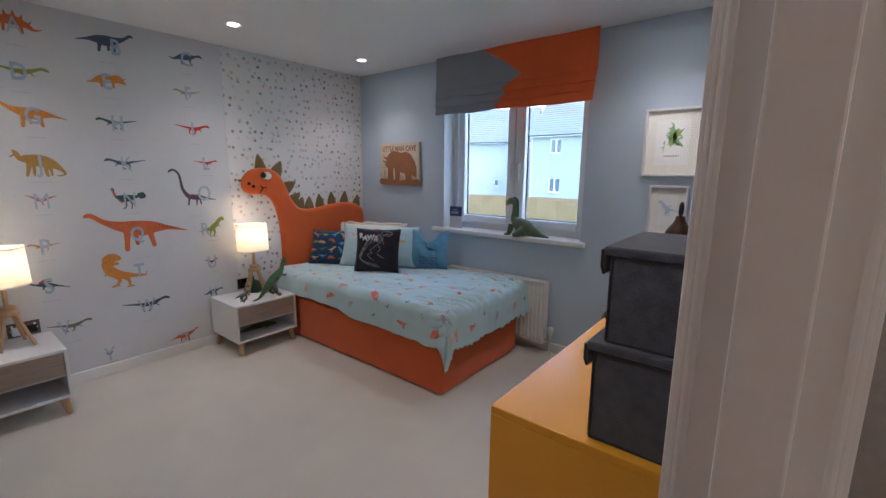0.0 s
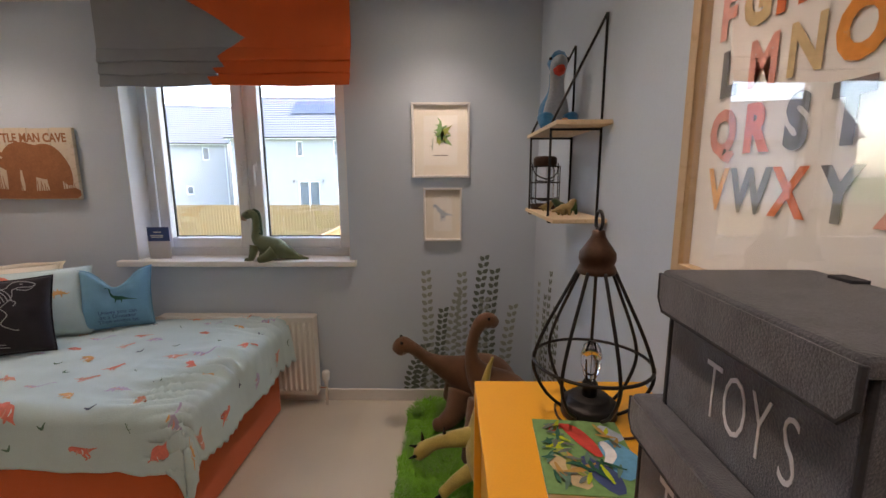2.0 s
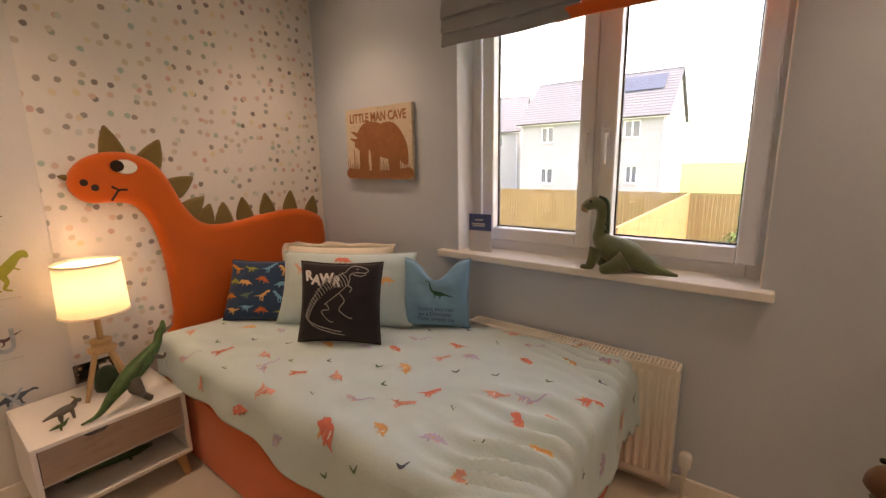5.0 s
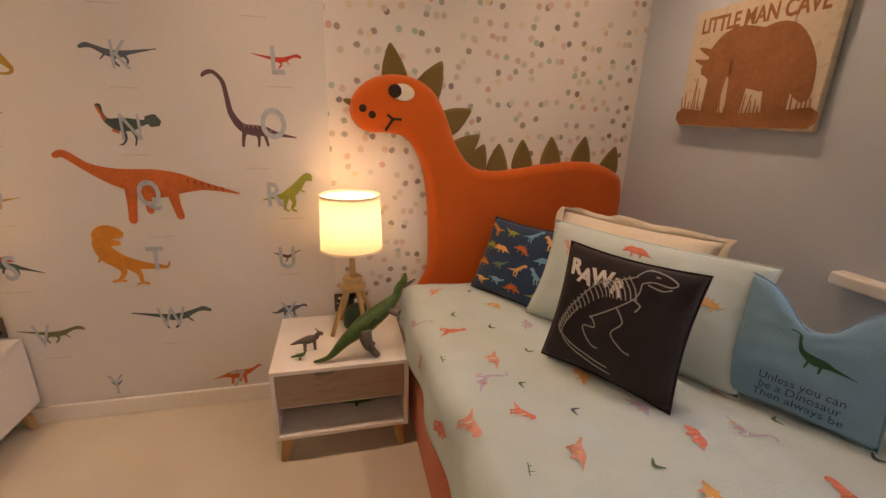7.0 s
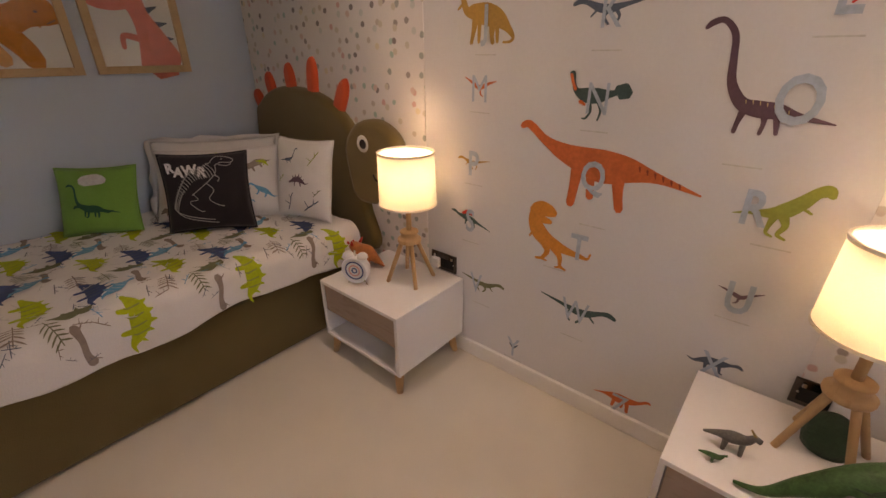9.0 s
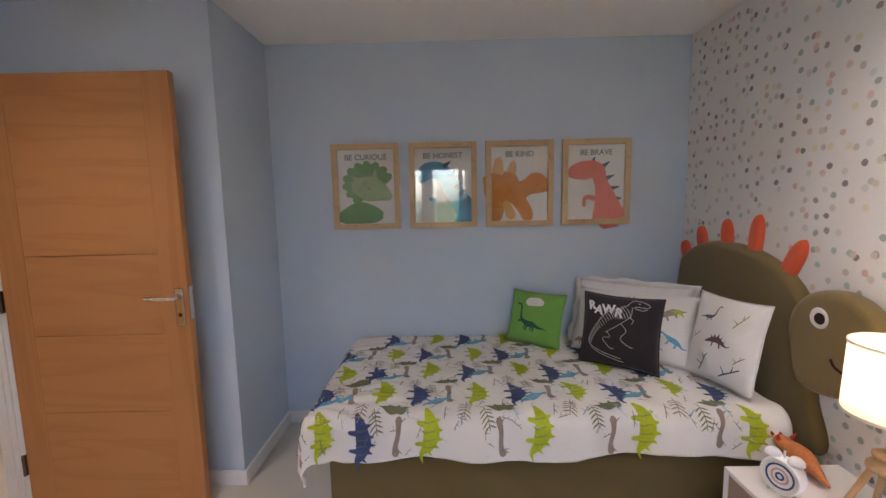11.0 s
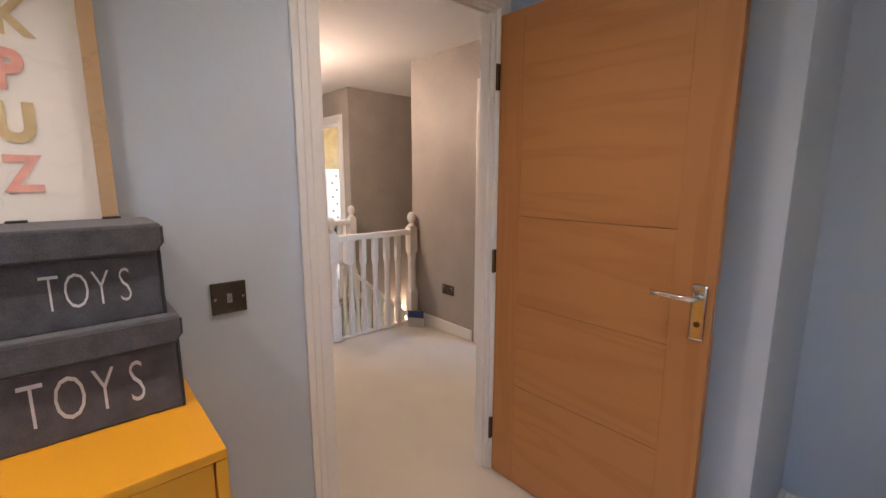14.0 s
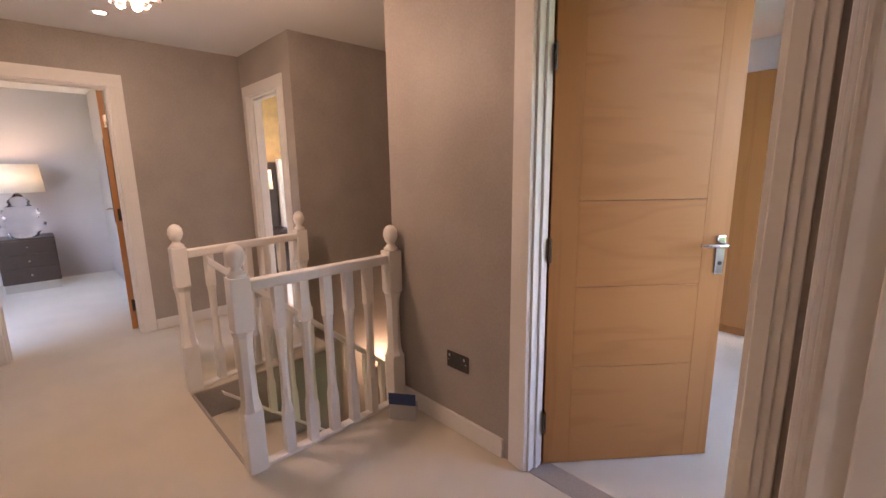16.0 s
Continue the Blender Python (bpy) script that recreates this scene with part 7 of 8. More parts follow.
# ---- on the bedside cabinets ----
T = 0.395
creature("toy_dinosaur", "large green ridged rubber tyrannosaur with grey legs", (0.355, 2.905, T), 0, RUBBER_GREEN,
         [(0.045, -0.195, 0.008, 0.004), (0.045, -0.14, 0.022, 0.010), (0.03, -0.08, 0.075, 0.022), (0.0, 0.0, 0.125, 0.036), (-0.03, 0.07, 0.165, 0.030), (-0.05, 0.115, 0.20, 0.018), (-0.06, 0.13, 0.235, 0.016), (-0.065, 0.15, 0.26, 0.014), (-0.07, 0.155, 0.29, 0.005)],
         [[(0.02, -0.01, 0.10, 0.028), (0.045, 0.0, 0.06, 0.020), (0.03, 0.015, 0.03, 0.014), (0.045, 0.035, 0.010, 0.013)], [(-0.02, -0.01, 0.10, 0.026), (-0.035, 0.0, 0.06, 0.018), (-0.045, 0.0, 0.03, 0.014), (-0.035, 0.025, 0.010, 0.012)], [(-0.01, 0.085, 0.165, 0.011), (0.0, 0.115, 0.15, 0.007), (0.0, 0.125, 0.165, 0.004)]], RUBBER_GREY, [(-0.048, 0.143, 0.26, 0.003)],
         [("jaw", [[(-0.06, 0.135, 0.235, 0.010), (-0.065, 0.165, 0.245, 0.008), (-0.07, 0.195, 0.262, 0.003)]], RUBBER_GREY), ("stripe", [[(0.033, -0.09 + 0.025 * k, 0.075 + 0.016 * k + (0.008 if k % 2 else -0.008), 0.004), (0.033, -0.065 + 0.025 * k, 0.091 + 0.016 * k + (-0.008 if k % 2 else 0.008), 0.004)] for k in range(5)], RUBBER_DARK)])
creature("toy_dinosaur", "small brown plastic dinosaur with a crested head on the cabinet", (0.295, 2.685, T), 0, RUBBER_GREY,
         [(0.01, -0.062, 0.032, 0.003), (0.005, -0.03, 0.040, 0.009), (0.0, 0.0, 0.042, 0.016), (0.0, 0.028, 0.050, 0.012), (0.0, 0.042, 0.066, 0.008), (0.0, 0.056, 0.062, 0.007)], [[(0.008, -0.01, 0.035, 0.008), (0.012, -0.012, 0.004, 0.005)], [(-0.008, -0.01, 0.035, 0.008), (-0.012, -0.012, 0.004, 0.005)], [(0.006, 0.024, 0.04, 0.007), (0.01, 0.026, 0.004, 0.005)]], None, [], [("crest", [[(0.0, 0.044, 0.07, 0.004), (0.0, 0.03, 0.088, 0.002)]], RUBBER_TAN)])
creature("toy_dinosaur", "tiny bright green plastic dinosaur on the cabinet", (0.362, 2.662, T), 0, RUBBER_GREEN,
         [(0, -0.034, 0.014, 0.002), (0, -0.012, 0.018, 0.006), (0, 0.008, 0.02, 0.007), (0, 0.018, 0.032, 0.003), (0, 0.024, 0.036, 0.003)], [[(0.003, -0.002, 0.014, 0.004), (0.005, -0.002, 0.002, 0.003)], [(-0.003, -0.002, 0.014, 0.004), (-0.005, -0.002, 0.002, 0.003)]])
egg = thing("cave_ornament", "dark green ridged cave ornament beneath the lamp", "ornament", (0.125, 2.875, T))
part("dome", lathe([(0.052, 0.0), (0.055, 0.02), (0.05, 0.055), (0.036, 0.085), (0.018, 0.098), (0.0, 0.10)], 18), RUBBER_DARK, egg, "", True)
creature("toy_dinosaur", "long green plastic crocodile-like toy lying in the open shelf", (0.28, 2.80, 0.121), 88, RUBBER_GREEN, [(-0.15, 0, 0.014, 0.004), (-0.06, 0.01, 0.02, 0.014), (0.02, 0, 0.024, 0.02), (0.09, -0.01, 0.022, 0.016), (0.15, 0, 0.016, 0.006)], [[(-0.02, 0.015, 0.014, 0.008), (-0.03, 0.03, 0.006, 0.005)], [(0.06, -0.015, 0.014, 0.008), (0.06, -0.032, 0.006, 0.005)]])

clock = thing("alarm_clock", "white twin-bell alarm clock with a blue patterned dial", "clock", m=pose(0.345, 1.270, T, 0, 0, 25) @ Matrix.Scale(1.35, 4))
rim = moved(lathe([(0.0, -0.018), (0.042, -0.018), (0.045, -0.012), (0.045, 0.016), (0.041, 0.02), (0.038, 0.014), (0.0, 0.014)], 28), pose(0, 0, 0.056, 0, 90, 0))
part("case", rim, WHITE_LAM, clock, "white metal case", True)
part("dial", moved(lathe([(0.0, 0.0), (0.038, 0.0), (0.038, 0.001), (0.0, 0.001)], 28), pose(0.0142, 0, 0.056, 0, 90, 0)), BACKING, clock)
for r in (0.03, 0.018, 0.008):
    part("dial_ring", tube([(0.0162, r * math.cos(t), 0.056 + r * math.sin(t)) for t in (2 * math.pi * k / 24 for k in range(24))], 0.0022, 6, True), COL["navy"] if r != 0.018 else COL["coral"], clock)
for s in (-1, 1):
    part("bell", lathe([(0.018, 0.0), (0.017, 0.008), (0.011, 0.015), (0.0, 0.017)], 18, (0, s * 0.025, 0.098)), WHITE_LAM, clock, "white bell", True)
    part("foot", tube([(0, s * 0.022, 0.018), (0, s * 0.032, 0.0)], 0.004, 8), CHROME, clock)
part("hammer", tube([(0, 0, 0.10), (0, 0, 0.122)], 0.003, 8), CHROME, clock)
creature("toy_dinosaur", "orange plastic triceratops at the edge of the olive bed", (0.185, 1.135, T), 92, RUBBER_ORANGE,
         [(-0.10, 0, 0.055, 0.012), (-0.075, 0, 0.065, 0.026), (-0.04, 0, 0.062, 0.03), (0.02, 0, 0.06, 0.036), (0.07, 0, 0.045, 0.022), (0.13, 0, 0.02, 0.004)], [[(-0.03, -0.02, 0.045, 0.014), (-0.035, -0.026, 0.004, 0.010)], [(-0.03, 0.02, 0.045, 0.014), (-0.035, 0.026, 0.004, 0.010)], [(0.04, -0.022, 0.04, 0.015), (0.045, -0.028, 0.004, 0.010)], [(0.04, 0.022, 0.04, 0.015), (0.045, 0.028, 0.004, 0.010)]], None, [(-0.085, 0.024, 0.075, 0.003)],
         [("horn", [[(-0.095, 0.015, 0.08, 0.006), (-0.13, 0.02, 0.105, 0.001)], [(-0.095, -0.015, 0.08, 0.006), (-0.13, -0.02, 0.105, 0.001)], [(-0.06, 0.025, 0.085, 0.008), (-0.05, 0.035, 0.11, 0.003)], [(-0.06, -0.025, 0.085, 0.008), (-0.05, -0.035, 0.11, 0.003)]], COL["red"])])

# ---- sockets and switch ----
def plate(name, label, m, w, h, rockers, plug=None):
    p = thing(name, label, "socket" if "socket" in name else "switch", m=m)
    part("plate", bx(-w / 2, w / 2, -h / 2, h / 2, 0.0, 0.008, 0.003), NICKEL, p)
    for x, y, a, b in rockers:
        part("rocker", bx(x - a / 2, x + a / 2, y - b / 2, y + b / 2, 0.008, 0.012, 0.001), CHROME, p)
    for s in (-1, 1):
        part("screw", lathe([(0.0, 0.0), (0.004, 0.0), (0.004, 0.0015), (0.0, 0.0015)], 10, (s * w * 0.4, 0, 0.008)), CHROME, p)
    if plug is not None:
        part("insert", bx(-w * 0.4, w * 0.4, -h * 0.32, h * 0.18, 0.008, 0.0095), DARK_GAP, p, "black insert")
        part("plug", bx(plug - 0.022, plug + 0.022, -0.03, 0.02, 0.0095, 0.034, 0.008, 3), UPVC, p, "white plug")
    return p


plate("light_switch", "polished black nickel light switch by the door", face("E", 3.475, 1.813, 1.032), 0.088, 0.086, [(0, 0, 0.014, 0.026)])
plate("wall_socket", "black nickel double socket with a white plug behind the cabinet", face("W", 0.003, 1.487, 0.443), 0.146, 0.086, [(-0.05, 0.025, 0.012, 0.014), (0.05, 0.025, 0.012, 0.014)], -0.035)
plate("wall_socket", "black nickel double socket behind the bedside lamp", face("W", 0.003, 2.857, 0.452), 0.146, 0.086, [(-0.05, 0.025, 0.012, 0.014), (0.05, 0.025, 0.012, 0.014)], 0.035)
plate("wall_socket", "black nickel double socket with a white plug by the plush toys", face("E", 3.475, 3.42, 0.40), 0.146, 0.086, [(-0.05, 0.025, 0.012, 0.014), (0.05, 0.025, 0.012, 0.014)], 0.035)
plate("wall_socket", "black nickel double socket on the landing wall", Matrix(((-1, 0, 0, 4.922), (0, 0, 1, -0.31), (0, 1, 0, 0.385), (0, 0, 0, 1))), 0.146, 0.086, [(-0.05, 0.025, 0.012, 0.014), (0.05, 0.025, 0.012, 0.014)])

# ---- landing: balustrade, stairs, lights ----
def newel(x, y):
    n = thing("newel_post", "white painted newel post with a ball finial", "post", (x, y, 0.0), 0, "balustrade posts")
    part("post", bx(-0.041, 0.041, -0.041, 0.041, 0.0, 0.30, 0.006), WHITE_WOOD, n)
    part("shaft", lathe([(0.050, 0.30), (0.042, 0.33), (0.038, 0.36), (0.036, 0.58), (0.040, 0.64), (0.050, 0.67)], 8), WHITE_WOOD, n)
    part("block", bx(-0.041, 0.041, -0.041, 0.041, 0.67, 0.905, 0.006), WHITE_WOOD, n)
    part("finial", lathe([(0.036, 0.905), (0.040, 0.915), (0.026, 0.928), (0.018, 0.942), (0.030, 0.955), (0.040, 0.985), (0.036, 1.015), (0.022, 1.036), (0.0, 1.044)], 24), WHITE_WOOD, n, "turned ball finial", True)


def balustrade(p0, p1, count):
    a, b = Vector(p0), Vector(p1)
    d = (b - a)
    ln = math.hypot(d.x, d.y)
    rz = math.degrees(math.atan2(d.y, d.x))
    o = thing("balustrade", "white painted handrail with square chamfered balusters", "railing", p0, rz, "landing balustrades")
    slope = d.z / ln
    for name, z, w, h in (("handrail", 0.835, 0.058, 0.05), ("base_rail", 0.0, 0.05, 0.016)):
        r = bx(0.042, ln - 0.042, -w / 2, w / 2, z, z + h, 0.010 if name == "handrail" else 0.004)
        for v in r.verts:
            v.co.z += slope * v.co.x
        part(name, r, WHITE_WOOD, o)
    for k in range(count):
        x = 0.042 + (ln - 0.084) * (k + 1) / (count + 1)
        bl = bmesh.new()
        box(bl, x - 0.022, x + 0.022, -0.022, 0.022, 0.012, 0.22)
        prof = [(0.029, 0.22), (0.0235, 0.26), (0.021, 0.42), (0.0235, 0.60), (0.029, 0.64)]
        lathe(prof, 8, (x, 0, 0), bl)
        box(bl, x - 0.022, x + 0.022, -0.022, 0.022, 0.64, 0.84)
        for v in bl.verts:
            v.co.z += slope * x
        part("baluster", bl, WHITE_WOOD, o)


N1, N2, N3, N4 = (5.382, 0.545, 0.0), (5.382, -0.26, 0.0), (6.395, 0.54, 0.0), (6.56, -0.30, 0.0)
for p in (N1, N2, N3, N4):
    newel(p[0], p[1])
balustrade(N1, N2, 5), balustrade(N3, N4, 5)
stairs = thing("staircase", "carpeted flight of stairs going down beside the landing", "stairs", (5.89, 0.52, -2.6))
for k in range(11):
    z1 = 2.41 - 0.19 * k
    part("step", bx(-0.445, 0.445, -0.225 * (k + 1), -0.225 * k, 0.0, z1, 0.006), CARPET, stairs)
sb0 = bmesh.new()
sv = [sb0.verts.new((x, y, z)) for x in (0.448, 0.455) for y, z in ((0.0, 2.5), (-2.5, 0.4), (-2.5, 0.1), (0.0, 2.15))]
for f in ((0, 1, 2, 3), (7, 6, 5, 4), (0, 4, 5, 1), (3, 2, 6, 7)):
    sb0.faces.new([sv[i] for i in f])
part("string", sb0, WHITE_WOOD, stairs)
balustrade((6.29, 0.46, 0.0), (6.29, -1.45, -1.665), 11)
for x0, x1, y0, y1 in ((5.43, 6.33, 0.562, 0.576), (6.336, 6.347, -0.405, 0.562)):
    setting("landing_fascia", bx(x0, x1, y0, y1, -0.30, -0.004), TAUPE, "taupe boxed edge of the landing floor", "trim")
wall("hall_wall_north", "y", 0.582, 0.1, 5.31, 6.349, -2.6, -0.201, [], TAUPE, "pale wall down in the hall")
wall("hall_wall_east", "x", 6.35, 0.1, -0.41, 0.64, -2.6, -0.201, [], TAUPE, "pale wall down in the hall")
setting("hall_wall_nib", bx(6.45, 6.75, -0.53, -0.412, -2.6, -0.002), TAUPE, "pale short wall under the landing", "wall")

ch = thing("chandelier", "lit crystal flush ceiling light hung with glass drops", "light", m=pose(5.78, 0.72, LZ) @ Matrix.Diagonal((1.22, 1.22, 1.25, 1.0)))
part("plate", lathe([(0.0, 0.0), (0.215, 0.0), (0.215, -0.02), (0.20, -0.03), (0.0, -0.03)], 40), CHROME, ch, "round chrome plate", True)
drop = lathe([(0.0, -0.017), (0.012, -0.012), (0.017, 0.0), (0.012, 0.012), (0.0, 0.017)], 10)
drop_me = bpy.data.meshes.new("crystal_drop")
drop.to_mesh(drop_me)
drop.free()
drop_me.materials.append(CRYSTAL)
for r, n, levels in ((0.175, 22, 4), (0.135, 17, 5), (0.09, 11, 6), (0.045, 6, 7)):
    for k in range(n):
        a = 2 * math.pi * k / n + r * 9
        for j in range(levels):
            if j < levels - 2 and r < 0.17:
                continue
            d = new("crystal_drop", drop_me)
            d.parent = ch
            d.location = (r * math.cos(a), r * math.sin(a), -0.055 - 0.036 * j)
for k in range(5):
    a = 2 * math.pi * k / 5
    part("bulb", lathe([(0.0, -0.09), (0.012, -0.085), (0.016, -0.065), (0.008, -0.04), (0.0, -0.03)], 12, (0.075 * math.cos(a), 0.075 * math.sin(a), 0)), BULB, ch, "glowing bulb", True)
hl = new("chandelier_light", bpy.data.lights.new("chandelier_light", "POINT"))
hl.data.energy, hl.data.color, hl.data.shadow_soft_size = HALL_W, (1.0, 0.77, 0.60), 0.10
hl.location = (5.80, 0.70, LZ - 0.34)
s = thing("ceiling_spotlight", "small recessed spotlight in the landing ceiling, lit", "light", (7.21, 0.63, LZ))
part("bezel", lathe([(0.033, 0.0), (0.036, -0.006), (0.046, -0.006), (0.049, 0.0)], 28), CHROME, s, "chrome ring", True)
part("lens", lathe([(0.0, -0.003), (0.032, -0.003), (0.033, 0.0)], 24), SPOT_LENS, s, "bright lens")

card = thing("brochure_stand", "navy and grey folded card standing by the stairs", "brochure", (5.205, -0.165, 0.0), 215)
part("card", bx(-0.075, 0.075, -0.002, 0.002, 0.0, 0.09, 0.001), GREY_IN, card, "grey lower half")
part("header", bx(-0.075, 0.075, -0.003, 0.001, 0.09, 0.155, 0.001), COL["navy"], card, "navy upper half")
part("strut", bx(-0.07, 0.07, 0.004, 0.06, 0.0, 0.085, 0.001), GREY_IN, card)

mir = thing("round_mirror", "large round gold-framed mirror on the landing wall", "mirror", m=Matrix(((1, 0, 0, 6.62), (0, 0, -1, 1.619), (0, 1, 0, 1.42), (0, 0, 0, 1))))
GOLD = mat("brushed_gold", (0.62, 0.40, 0.13), 0.35, metal=1.0, var=0.1)
part("frame", lathe([(0.29, 0.0), (0.40, 0.0), (0.41, 0.012), (0.40, 0.028), (0.30, 0.034), (0.29, 0.02)], 48), GOLD, mir, "wide gold rim", True)
part("glass", lathe([(0.0, 0.008), (0.295, 0.008), (0.295, 0.012), (0.0, 0.012)], 48), mat("mirror_glass", (0.85, 0.85, 0.85), 0.02, metal=1.0, var=0.0, bump=0.0), mir, "mirror glass")
lr = thing("radiator", "slim white panel radiator on the landing wall", "radiator", (7.1, 1.575, 0.15))
part("panel", bx(-0.45, 0.45, -0.035, 0.03, 0.0, 0.6, 0.008), RADIATOR, lr)
part("grille", bx(-0.44, 0.44, -0.03, 0.025, 0.6, 0.606, 0.001), RADIATOR, lr)
for x in (-0.47, 0.47):
    part("pipe", tube([(x, 0.0, -0.15), (x, 0.0, 0.05), (x * 0.95, 0, 0.05)], 0.008, 8), CHROME, lr)

# ---- rooms seen through the landing doors ----
LILAC = mat("lilac_grey_paint", (0.50, 0.47, 0.47), 0.75, var=0.04, scale=2, bump=0.06)
GOLD_PAPER = mat("gold_leaf_wallpaper", (0.40, 0.27, 0.12), 0.45, var=0.35, scale=9, bump=0.2)
DARK_WOOD = oak("dark_stained_wood", (0.045, 0.028, 0.022), (0.03, 0.018, 0.014), (5, 5, 5), 0.35)
ICE = mat("ice_blue_paint", (0.60, 0.66, 0.72), 0.7, var=0.03, bump=0.05)
setting("far_room_floor", bx(7.78, 11.1, 0.3, 3.2, -0.2, -0.001), CARPET, "pale carpet of the far bedroom", "floor")
setting("far_room_ceiling", bx(7.9, 11.1, 0.3, 3.2, LZ, LZ + 0.1), CEIL, "white ceiling of the far bedroom", "ceiling")
wall("far_room_wall_1", "x", 10.98, 0.1, 0.35, 3.2, 0, LZ, [], LILAC, "lilac-grey painted bedroom wall")
wall("far_room_wall_2", "y", 0.40, -0.08, 7.9, 11.1, 0, LZ, [], LILAC, "lilac-grey painted bedroom wall")
# the opening is added out of view to let sky light into the far bedroom
wall("far_room_wall_3", "y", 3.1, 0.2, 7.9, 11.1, 0, LZ, [(9.0, 9.8, 0.9, 2.1)], LILAC, "lilac-grey painted wall with an added unseen opening for daylight")
bs = thing("bedside_chest", "dark wood chest of drawers with a metal base", "cabinet", (10.55, 1.22, 0))
part("carcass", bx(-0.22, 0.22, -0.25, 0.25, 0.10, 0.62, 0.006), DARK_WOOD, bs)
for k in range(3):
    dr = part("drawer", bx(-0.235, -0.221, -0.235, 0.235, 0.12 + 0.165 * k, 0.27 + 0.165 * k, 0.003), DARK_WOOD, bs)
    part("knob", tube([(-0.236, 0, 0.195 + 0.165 * k), (-0.255, 0, 0.195 + 0.165 * k)], 0.012, 10), CHROME, dr)
for x in (-0.2, 0.2):
    part("leg_bar", bx(x - 0.012, x + 0.012, -0.24, 0.24, 0.0, 0.10, 0.002), CHROME, bs)
gl = thing("table_lamp", "lit lamp with a glass gourd base and a pale shade", "lamp", (10.55, 1.22, 0.62))
part("base", lathe([(0.0, 0.0), (0.13, 0.0), (0.13, 0.03), (0.20, 0.10), (0.21, 0.15), (0.15, 0.21), (0.17, 0.27), (0.16, 0.32), (0.09, 0.38), (0.10, 0.42), (0.05, 0.47), (0.02, 0.52), (0.0, 0.52)], 24), CRYSTAL, gl, "clear glass base", True)
part("shade", lathe([(0.247, 0.52), (0.25, 0.52), (0.225, 0.84), (0.222, 0.84), (0.247, 0.52)], 36), SHADE, gl, "pale fabric shade", True)
part("bulb", lathe([(0.0, 0.60), (0.02, 0.62), (0.03, 0.66), (0.02, 0.69), (0.0, 0.70)], 14), BULB, gl, "", True)
fl_ = new("far_lamp_light", bpy.data.lights.new("far_lamp_light", "POINT"))
fl_.data.energy, fl_.data.color, fl_.data.shadow_soft_size, fl_.location = HALL_W * 0.20, (1.0, 0.76, 0.52), 0.05, (10.55, 1.22, 1.36)
fp = thing("framed_picture", "black framed picture on the bedroom wall", "picture", m=Matrix(((-1, 0, 0, 9.6), (0, 0, 1, 0.401), (0, 1, 0, 1.25), (0, 0, 0, 1))))
part("frame", frame_bars(0.6, 1.0, 0.025, 0.025), DARK_WOOD, fp)
part("print", bx(-0.28, 0.28, -0.48, 0.48, 0.002, 0.01), BACKING, fp)

setting("second_room_floor", bx(6.87, 9.3, -4.0, -0.41, -0.2, -0.001), CARPET, "pale carpet of the second bedroom", "floor")
setting("second_room_ceiling", bx(6.87, 9.3, -4.0, -0.53, LZ, LZ + 0.1), CEIL, "white ceiling of the second bedroom", "ceiling")
wall("second_room_wall_1", "x", 9.2, 0.1, -3.6, -0.53, 0, LZ, [], GOLD_PAPER, "gold leaf papered bedroom wall")
# another unseen opening, added so daylight reaches the second bedroom
wall("second_room_wall_2", "y", -3.6, -0.2, 6.87, 9.3, 0, LZ, [(7.3, 8.7, 0.9, 2.1)], LILAC, "lilac-grey painted wall with an added unseen opening for daylight")
th = thing("headboard", "tall buttoned pale velvet headboard against the gold wall", "headboard", (9.16, -1.98, 0), 90)
part("panel", bx(-0.70, 0.70, -0.038, 0.06, 0.0, 1.50, 0.02, 3), CREAM, th)
for i in range(8):
    for j in range(7):
        part("button", moved(lathe([(0.0, 0.0), (0.022, 0.0), (0.014, 0.010), (0.0, 0.014)], 8), pose(-0.60 + 0.16 * i + (0.08 if j % 2 else 0), 0.06, 0.66 + 0.12 * j, -90)), COL["brown"], th)
nd = thing("bedside_chest", "dark wood bedside chest with a tall back panel", "cabinet", (8.95, -1.05, 0))
part("carcass", bx(-0.22, 0.22, -0.20, 0.24, 0.02, 0.62, 0.006), DARK_WOOD, nd)
part("back_panel", bx(0.20, 0.24, -0.21, -0.10, 0.62, 1.46, 0.004), DARK_WOOD, nd, "tall dark panel")
for k in range(2):
    part("drawer", bx(-0.235, -0.221, -0.185, 0.225, 0.06 + 0.28 * k, 0.32 + 0.28 * k, 0.003), DARK_WOOD, nd)
nl = thing("table_lamp", "small lit lamp with a pale drum shade", "lamp", (8.97, -1.00, 0.62))
part("stem", tube([(0, 0, 0), (0, 0, 0.54)], 0.015, 10), CHROME, nl)
part("shade", lathe([(0.118, 0.50), (0.12, 0.50), (0.11, 0.74), (0.108, 0.74), (0.118, 0.50)], 24), SHADE, nl, "pale shade", True)
part("bulb", lathe([(0.0, 0.54), (0.03, 0.58), (0.03, 0.62), (0.0, 0.66)], 12), BULB, nl, "", True)
sl_ = new("second_lamp_light", bpy.data.lights.new("second_lamp_light", "POINT"))
sl_.data.energy, sl_.data.color, sl_.data.shadow_soft_size, sl_.location = HALL_W * 0.25, (1.0, 0.70, 0.42), 0.05, (8.97, -1.00, 1.30)
# added lamp with no known fixture here; it brightens the dark stairwell
wl_ = thing("added_stair_lamp", "small lit lamp added to brighten the stairwell", "lamp", (6.745, -1.12, -0.56))
part("bracket", bx(-0.03, 0.0, -0.03, 0.03, -0.05, 0.05, 0.004), CHROME, wl_)
